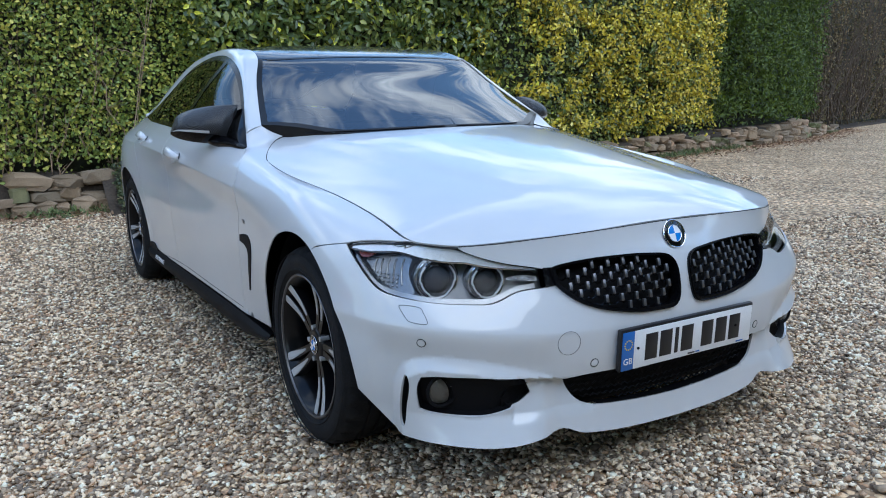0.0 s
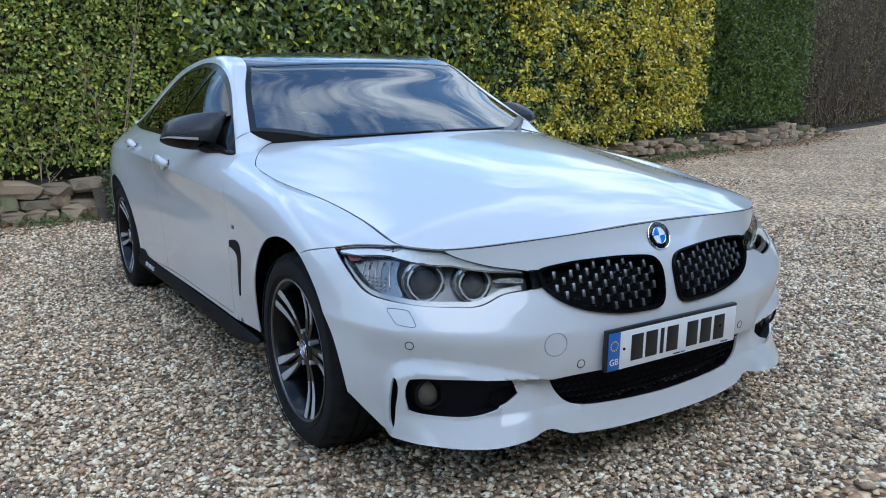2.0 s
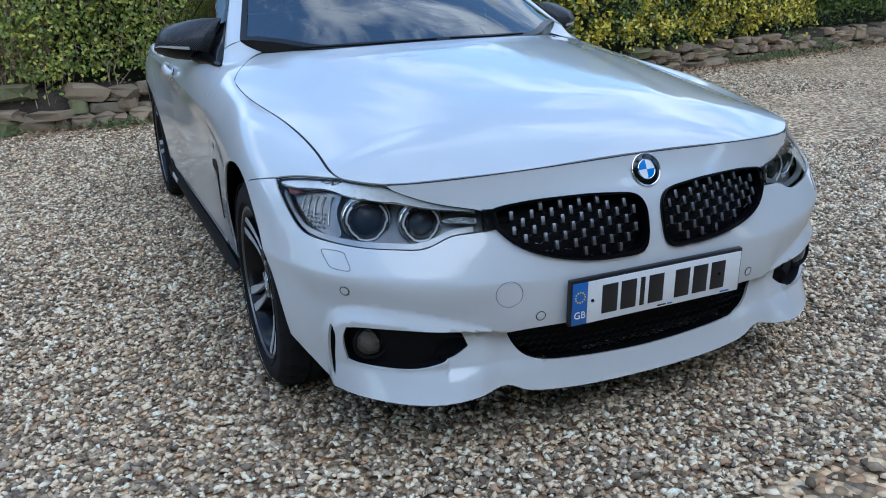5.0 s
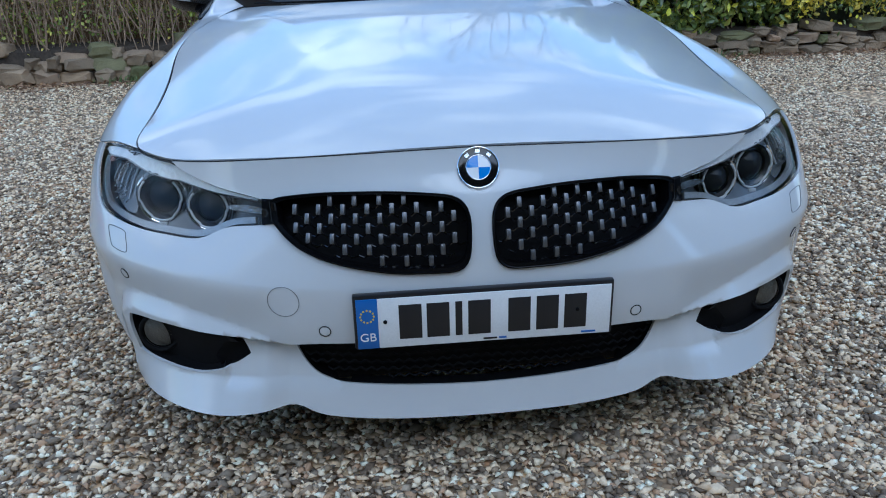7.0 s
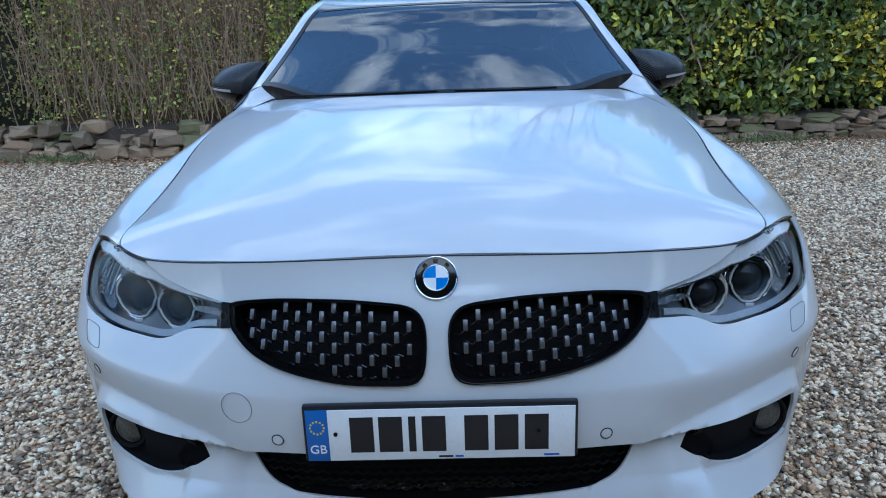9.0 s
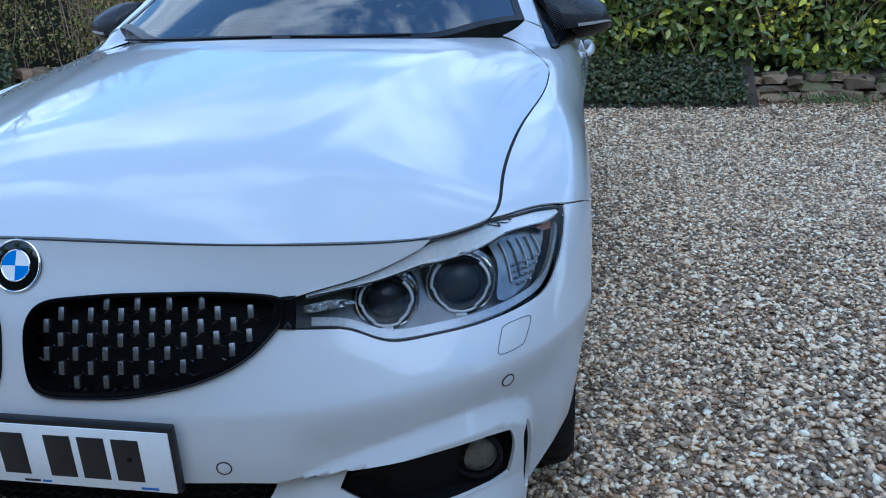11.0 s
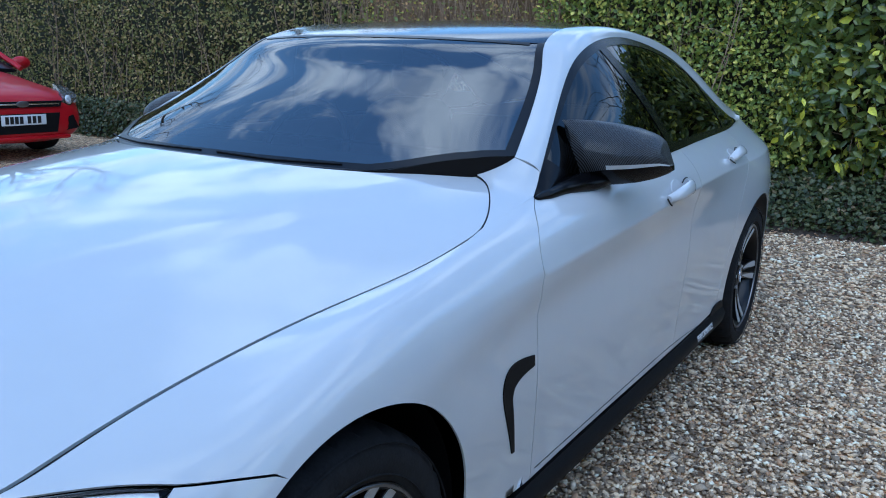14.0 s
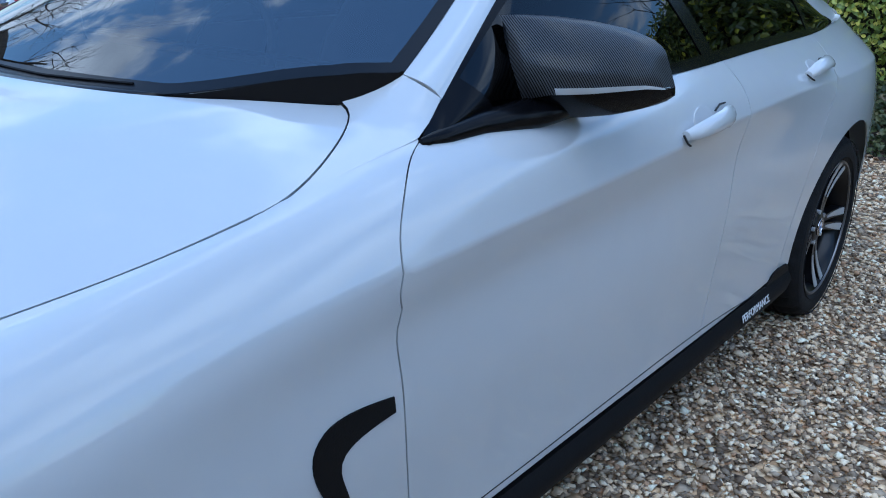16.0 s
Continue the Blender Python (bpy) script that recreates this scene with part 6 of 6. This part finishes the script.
def on_face(x0, x1, z0, z1, k, depth=.22, hole=0.0, ragged=.18, mask=None):
    """Points spread over a hedge's face, thinner where it is bare."""
    def place(n):
        x, z = rng.uniform(x0, x1, n), rng.uniform(z0, z1, n)
        g = np.array([noise.noise(Vector((a * 1.7 + k, c * 1.7, k))) for a, c in zip(x, z)])
        keep = g > hole - 1
        low = z0 + ragged * (1 + np.array([noise.noise(Vector((a * 2.2, k, 3.3))) for a in x]))
        keep &= z > low * np.where(rng.random(n) < .85, 1, 0)
        if mask is not None:
            keep &= mask(x, z, g)
        x, z = x[keep], z[keep]
        y = np.array([face_y(a) - lump(a, c, k) for a, c in zip(x, z)]) + rng.uniform(-.03, depth, len(x)) - .05
        return np.stack([x, y, z], 1)
    return place


BACK_HEIGHT = 6.2


def hedge(label, x0, x1, z0, k, mat=None, top=2.76):
    h = thing("hedge", label, "hedge", "hedges along the drive", at=((x0 + x1) / 2, 8, 0))
    h.location = (0, 0, 0)
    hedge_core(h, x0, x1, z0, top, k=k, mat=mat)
    return h


random.seed(3)
TOPZ = 2.8
# brown and green beech behind the red car, thinning to bare twigs near the middle
h = hedge("brown and green beech hedge with bare twigs", -14.5, -4.4, .30, 1.0)
leaves("foliage", 23400, on_face(-14.5, -4.3, .30, TOPZ, 1.0, .3), .046, .016, OLIVE, h, "small brown and olive leaves")
twigs("twig", 90, -14.5, -4.4, .2, TOPZ, face_y, BARK, h, "bare brown twigs")
h = hedge("sparse privet hedge with many bare brown twigs", -4.4, -1.7, .26, 2.0, TWIG_MASS)
leaves("foliage", 7400, on_face(-4.5, -1.6, .25, TOPZ, 2.0, .3, mask=lambda x, z, g: (z < 1.25 + .7 * g + .35 * (-2.6 - x)) | (rng.random(len(x)) < .22)), .040, .015, PRIVET, h, "small yellow-green leaves")
leaves("dead_foliage", 3900, on_face(-4.5, -1.6, .5, TOPZ, 2.0, .3), .035, .011, BEECH, h, "dry brown leaves")
twigs("twig", 300, -4.6, -1.5, .2, TOPZ, face_y, BARK, h, "bare brown twigs", .18, .005)
h = hedge("dense yellow-green privet hedge over a stone wall", -1.7, .55, .34, 3.0)
leaves("foliage", 16400, on_face(-1.9, .65, .27, TOPZ, 3.0, .24), .044, .016, PRIVET, h, "small glossy yellow-green leaves")
twigs("twig", 26, -1.7, -.2, .2, TOPZ, face_y, BARK, h, "thin twigs")
h = hedge("dark green laurel hedge with a few yellow leaves", .55, 4.1, .26, 4.0)
leaves("foliage", 11700, on_face(.35, 4.3, .16, TOPZ, 4.0, .34), .098, .026, LAUREL, h, "broad glossy dark green leaves", spread=.75, droop=.5)
leaves("golden_foliage", 2000, on_face(2.4, 4.3, .5, TOPZ, 4.4, .10, mask=lambda x, z, g: g > .10), .055, .018, GOLD, h, "yellow leaves")
twigs("twig", 40, .6, 4.0, .1, 1.4, face_y, BARK, h, "thin stems under the leaves", .3, .009)
def golden_clumps(x, z, g):
    """Yellow shoots stand in clumps, thicker towards the yew."""
    fine = np.array([noise.noise(Vector((a * 4.2, b * 4.2, 9.1))) for a, b in zip(x, z)])
    return g * .8 + fine > .16 - .11 * (x - 4)


h = hedge("golden variegated hedge, bright yellow and green", 4.1, 9.2, .28, 5.0, top=3.16)
leaves("foliage", 13000, on_face(4.0, 9.3, .2, 3.2, 5.0, .3), .064, .019, LAUREL, h, "dark green leaves")
leaves("golden_foliage", 24000, on_face(3.9, 9.35, .26, 3.2, 5.0, .16, mask=golden_clumps), .060, .020, GOLD, h, "bright yellow leaves")
h = hedge("dark green yew hedge", 9.3, 13.6, .34, 6.0, top=3.76)
leaves("foliage", 26000, on_face(9.3, 13.7, .36, 3.8, 6.0, .42), .085, .016, YEW, h, "fine dark green needles", spread=.7)
h = hedge("bare brown shrub beyond the yew hedge", 13.6, 25.5, .02, 7.0, top=4.36)
leaves("foliage", 24000, on_face(13.5, 25.5, .02, 4.4, 7.0, .45), .060, .020, DRY, h, "dry brown leaves")
DARK_BARK = material("dark_bark", (.085, .062, .042), .9, vary=.35, vary_scale=14)
twigs("twig", 420, 13.5, 25.5, .05, 4.4, face_y, DARK_BARK, h, "bare brown twigs", .4, .011)

IVY = ramped("ivy_leaf", [(0, (.030, .045, .018)), (.5, (.075, .095, .035)), (.9, (.13, .14, .055)), (1, (.26, .19, .10))], .45, "island", 30, thin=.3)
# ivy bank at the foot of the laurel, litter along the wall
ivy = thing("ivy_bank", "low dark ivy and weeds at the hedge's foot", "ivy")


def ivy_place(n):
    x = rng.uniform(-.5, 2.35, n)
    t = rng.random(n)
    y = 6.55 + .55 * t + rng.normal(0, .03, n)
    z = .04 + .38 * t ** .8 + rng.normal(0, .025, n) + .05 * np.array([noise.noise(Vector((a * 3, b * 3, 1))) for a, b in zip(x, y)])
    return np.stack([x, y, np.maximum(z, .01)], 1)


leaves("foliage", 7000, ivy_place, .045, .018, IVY, ivy, "small dark ivy leaves", out=(0, -.5, 1), spread=.6)
bm = bmesh.new()
rows = [[bm.verts.new((x, y, z + .02 * noise.noise(Vector((x * 3, y * 3, 0))))) for y, z in ((6.5, -.02), (6.62, .04), (6.8, .16), (7.0, .33), (7.2, .40))] for x in np.linspace(-.6, 2.45, 24)]
for a, b in zip(rows, rows[1:]):
    for i in range(4):
        bm.faces.new((a[i], b[i], b[i + 1], a[i + 1]))
part("bank", bm, SOIL, ivy, "dark soil bank")


undergrowth = thing("undergrowth", "low dark ivy and weeds under the beech hedge", "undergrowth")


def undergrowth_place(n):
    x, t = rng.uniform(-14, -5.2, n), rng.random(n)
    y = np.array([wall_y(a) for a in x]) - .10 + .16 * t - .16 * rng.random(n)
    return np.stack([x, y, .02 + .48 * t + rng.normal(0, .03, n).clip(-.01, .1)], 1)


leaves("foliage", 9000, undergrowth_place, .060, .022, IVY, undergrowth, "small dark green leaves", out=(0, -.8, .7), spread=.6)


def litter_place(n):
    x = rng.uniform(-6, 16, n)
    y = np.array([wall_y(a) for a in x]) - .02 - rng.exponential(.22, n)
    return np.stack([x, y, rng.uniform(.004, .02, n)], 1)


ob = leaves("leaf_litter", 5200, litter_place, .045, .016, LITTER, None, "dry brown fallen leaves along the wall", out=(0, 0, 1), spread=.35)
tagged(ob, "dry brown fallen leaves along the wall", "fallen leaves", kind="stuff")
WEED = ramped("weed_leaf", [(0, (.05, .08, .02)), (1, (.16, .19, .05))], .6, "island", 30)
ob = leaves("weeds", 1600, lambda n: (lambda x: np.stack([x, np.array([wall_y(a) for a in x]) - .05 - rng.exponential(.10, n), rng.uniform(.0, .05, n)], 1))(np.concatenate([rng.normal(c, .25, n // 8) for c in (-4.2, -2.2, -1.0, .1, 3.1, 7.6, 8.3, 9.4)])), .07, .007, WEED, None, "", out=(0, -.6, .6), spread=.5, droop=-1.5)
tagged(ob, "green weeds at the foot of the wall", "weeds", kind="stuff")


# unseen tall hedges, added away from the red car and behind the camera
def unseen_hedge(label, a, b, height, n, seed):
    """A straight hedge from a to b, whose face looks to the left of that line."""
    h = thing("hedge", label, "hedge", "hedges along the drive")
    a, b = Vector((*a, 0)), Vector((*b, 0))
    d = b - a
    out = Vector((-d.y, d.x, 0)).normalized()

    def face(t, z):
        return a + d * t + out * (.6 * noise.noise(Vector((t * d.length * .5, z * .6, seed)))) + Vector((0, 0, z))
    bm = bmesh.new()
    rows = []
    for t in np.linspace(0, 1, 26):
        top = height + .5 * noise.noise(Vector((t * d.length * .4, seed, 1)))
        rows.append([bm.verts.new(face(t, z)) for z in np.linspace(0, top, 9)] + [bm.verts.new(a + d * t - out * 1.6 + Vector((0, 0, top))), bm.verts.new(a + d * t - out * 1.6)])
    for p, q in zip(rows, rows[1:]):
        for i in range(len(p)):
            k = (i + 1) % len(p)
            bm.faces.new((p[i], q[i], q[k], p[k]))
    bmesh.ops.recalc_face_normals(bm, faces=bm.faces)
    part("core", bm, CORE, h, "near-black core for the shade inside the hedge")

    def place(m):
        t, z = rng.uniform(0, 1, m), rng.uniform(.05, height + .3, m)
        return np.array([face(u, w) + out * random.uniform(0, .35) for u, w in zip(t, z)])
    leaves("foliage", n, place, .16, .05, LAUREL, h, "broad dark green leaves", out=tuple(out + Vector((0, 0, .25))), droop=.5)


# added to give the side windows dark foliage to reflect
unseen_hedge("unseen tall dark green hedge added at the drive's side for reflections", (12.2, -7), (12.2, 3.6), 5.2, 11000, 5.0)
# added to block low sky from the car's front and the near gravel
unseen_hedge("unseen tall dark green hedge added behind the camera to block light", (-15, -8.5), (12.2, -8.5), BACK_HEIGHT, 14000, 8.0)

# ---------------------------------------------------------------- the red hatchback beside the hedge
def red_hatchback():
    at = pose(-6.94, 4.97, 0, 0, 0, 3)
    hb = thing("car", "red hatchback with chrome grille bar parked by the hedge", "car")

    def put(bm):
        bm.transform(at)
        return bm

    def ring(x, w, zlo, zhi, shoulder, n=24, p=3.2):
        out = []
        zc, hh = (zlo + zhi) / 2, (zhi - zlo) / 2
        for k in range(n):
            a = 2 * math.pi * k / n
            c, s = math.cos(a), math.sin(a)
            y = w * math.copysign(abs(c) ** (2 / p), c)
            z = zc + hh * math.copysign(abs(s) ** (2 / p), s)
            if z > zc:
                y *= 1 - shoulder * ((z - zc) / hh) ** 2
            out.append(Vector((x, y, z)))
        return out
    st = [(.03, .50, .26, .50, .04), (0, .66, .21, .63, .05), (-.06, .76, .19, .70, .06), (-.18, .84, .18, .76, .07), (-.40, .885, .20, .81, .09), (-.75, .905, .20, .88, .12), (-1.1, .91, .20, .95, .13), (-1.6, .91, .20, .98, .10), (-2.6, .91, .20, 1.0, .09), (-3.5, .90, .20, 1.02, .09), (-4.1, .86, .22, 1.02, .09), (-4.33, .74, .30, .95, .08)]
    part("body", put(loft(bmesh.new(), [ring(*q) for q in st])), RED, hb, "glossy red body")
    gh = [(-1.12, .74, .90, .96, .02), (-1.45, .70, .90, 1.15, .08), (-1.9, .66, .90, 1.38, .14), (-2.4, .64, .90, 1.45, .16), (-3.2, .63, .90, 1.44, .16), (-3.8, .62, .90, 1.28, .14), (-4.15, .60, .90, 1.02, .05)]
    part("windows", put(loft(bmesh.new(), [ring(*q) for q in gh])), SCREEN_TRIM, hb, "dark windows")
    bm = bmesh.new()
    rows = [[Vector((x, y, z - .05 * (y / .6) ** 2)) for y in np.linspace(-.56, .56, 9)] for x, z in ((-1.98, 1.425), (-2.4, 1.462), (-3.2, 1.455), (-3.75, 1.32))]
    loft(bm, [r + [q - Vector((0, 0, .02)) for q in r[::-1]] for r in rows])
    part("roof", put(bm), RED, hb)
    for sy in (1, -1):
        bm = bmesh.new()
        tube_bm(bm, [(-1.10, sy * .78, .955), (-1.5, sy * .70, 1.17), (-1.95, sy * .62, 1.40), (-2.5, sy * .60, 1.45)], .032, 8)
        part("pillar", put(bm), RED, hb)
        bm = bmesh.new()
        loft(bm, [[Vector((x, sy * y, z)) for y, z in sec] for x, sec in ((-.02, ((.50, .60), (.62, .58), (.70, .66), (.55, .68))), (-.14, ((.52, .60), (.74, .57), (.80, .70), (.58, .73))), (-.42, ((.72, .66), (.87, .66), (.88, .76), (.74, .79))), (-.56, ((.80, .74), (.885, .74), (.885, .79), (.80, .80))))])
        lamp = part("headlamp", put(bm), REFLECT, hb, "clear swept headlamp")
        for yy, rr in ((.60, .052), (.72, .045)):
            bm = bmesh.new()
            disc_bm(bm, Matrix.Translation((-.03 - (yy - .6) * .6, sy * yy, .645)) @ pose(0, 0, 0, 0, 78, sy * 22), rr, .012, 24, .015)
            part("lamp_bulb", put(bm), FROST, lamp)
        bm = bmesh.new()
        bmesh.ops.create_icosphere(bm, subdivisions=3, radius=1, matrix=Matrix.Translation((-1.42, sy * 1.0, 1.02)) @ Matrix.Diagonal((.075, .12, .08, 1)))
        mir = part("door_mirror", put(bm), RED, hb)
        bm = bmesh.new()
        tube_bm(bm, [(-1.42, sy * .80, .97), (-1.42, sy * .93, 1.0)], .03, 8)
        part("arm", put(bm), MATT, mir)
        bm = bmesh.new()
        loft(bm, [[Vector((x, sy * y, z)) for y, z in sec] for x, sec in ((.020, ((.52, .31), (.68, .33), (.62, .48), (.56, .46))), (-.08, ((.52, .31), (.76, .33), (.70, .48), (.58, .46))))])
        part("corner_vent", put(bm), MATT, hb, "black corner vent")
        for x in (-.88, -3.53):
            w = new("wheel")
            w.parent = hb
            bm = bmesh.new()
            tyre = part("tyre", lathe(bm, [(-.10, .20), (-.11, .26), (-.09, .31), (0, .318), (.09, .31), (.11, .26), (.10, .20)], 40), RUBBER, w)
            bm = bmesh.new()
            lathe(bm, [(.0, .205), (.085, .205), (.095, .20), (.07, .17), (.06, .05), (.06, 0)], 40)
            part("rim", bm, SILVER, w)
            w.matrix_world = at @ pose(x, sy * .80, .318, 0, 0, 90 * sy)
    bm = bmesh.new()
    loft(bm, [[Vector((x, y, z)) for y, z in ((-.40, .30), (.40, .30), (.44, .51), (-.44, .51))] for x in (.038, -.10)])
    part("lower_grille", put(bm), MATT, hb, "black lower grille")
    bm = bmesh.new()
    loft(bm, [[Vector((x, y, z)) for y, z in ((-.46, .575), (.46, .575), (.48, .64), (-.48, .64))] for x in (.028, -.10)])
    part("upper_grille", put(bm), MATT, hb, "narrow black upper grille")
    bm = bmesh.new()
    box_bm(bm, Matrix.Translation((.032, 0, .612)), .012, .88, .016, .004)
    part("grille_bar", put(bm), CHROME, hb, "chrome grille bar")
    bm = bmesh.new()
    disc_bm(bm, Matrix.Translation((.034, 0, .612)) @ pose(0, 0, 0, 0, 90, 0) @ Matrix.Diagonal((.45, 1, 1, 1)), .075, .006, 32, .004)
    part("badge", put(bm), STUD, hb, "plain grey oval badge")
    bm = bmesh.new()
    box_bm(bm, Matrix.Translation((.040, 0, .445)), .012, .52, .111, .003)
    pl = part("number_plate", put(bm), PLATE, hb, "white number plate with plain dark bars")
    for y in (-.20, -.145, -.09, -.035, .055, .115, .175):
        bm = bmesh.new()
        box_bm(bm, Matrix.Translation((.048, y, .445)), .004, .04, .077)
        part("character_bar", put(bm), INK, pl)
    bm = bmesh.new()
    box_bm(bm, Matrix.Translation((.0, 0, .245)), .12, 1.10, .045, .02)
    part("chin", put(bm), RED, hb, "red lip below the grille")


red_hatchback()


# ---------------------------------------------------------------- bare trees behind the hedges
TREE_BARK = material("tree_bark", (.09, .072, .055), .95, vary=.35, vary_scale=6, bump=.6, bump_scale=20)


def bare_tree(x, y, height, seed, label):
    rnd = random.Random(seed)
    tree = thing("tree", label, "tree", "bare trees behind the hedge")
    bm, fine = bmesh.new(), bmesh.new()

    def grow_limb(p, d, length, r, depth):
        k = 5 if depth < 3 else 3
        pts = [p]
        for i in range(k):
            d = (d + Vector((rnd.gauss(0, .13), rnd.gauss(0, .13), rnd.gauss(.05, .08)))).normalized()
            pts.append(pts[-1] + d * length / k)
        tube_bm(bm if depth < 2 else fine, pts, r, 7 if depth < 2 else 4 if depth < 4 else 3, [1 - .6 * i / k for i in range(k + 1)])
        if depth >= 5:
            return
        for j in range(3 if depth < 4 else 4):
            i = rnd.randrange(2 if depth else 3, k + 1) if k > 2 else 2
            side = Vector((rnd.gauss(0, 1), rnd.gauss(0, 1), rnd.gauss(.35, .5))).normalized()
            nd = (d * .7 + side * .75).normalized()
            grow_limb(pts[min(i, k)], nd, length * rnd.uniform(.55, .75), r * .50, depth + 1)
    grow_limb(Vector((x, y, -.05)), Vector((0, 0, 1)), height * .38, height * .022, 0)
    part("trunk", bm, TREE_BARK, tree, "grey-brown trunk and limbs")
    tagged(part("branch", fine, TREE_BARK, tree, "fine bare branches"), kind="stuff")


bare_tree(-15.5, 8.8, 9.5, 4, "tall bare tree behind the beech hedge")
bare_tree(-12.0, 3.2, 12.5, 9, "bare tree beyond the drive")
bare_tree(-9.0, 12.5, 8.5, 12, "bare tree with fine branches behind the hedge")
bare_tree(4.5, 13.5, 11.0, 21, "bare tree behind the golden hedge")
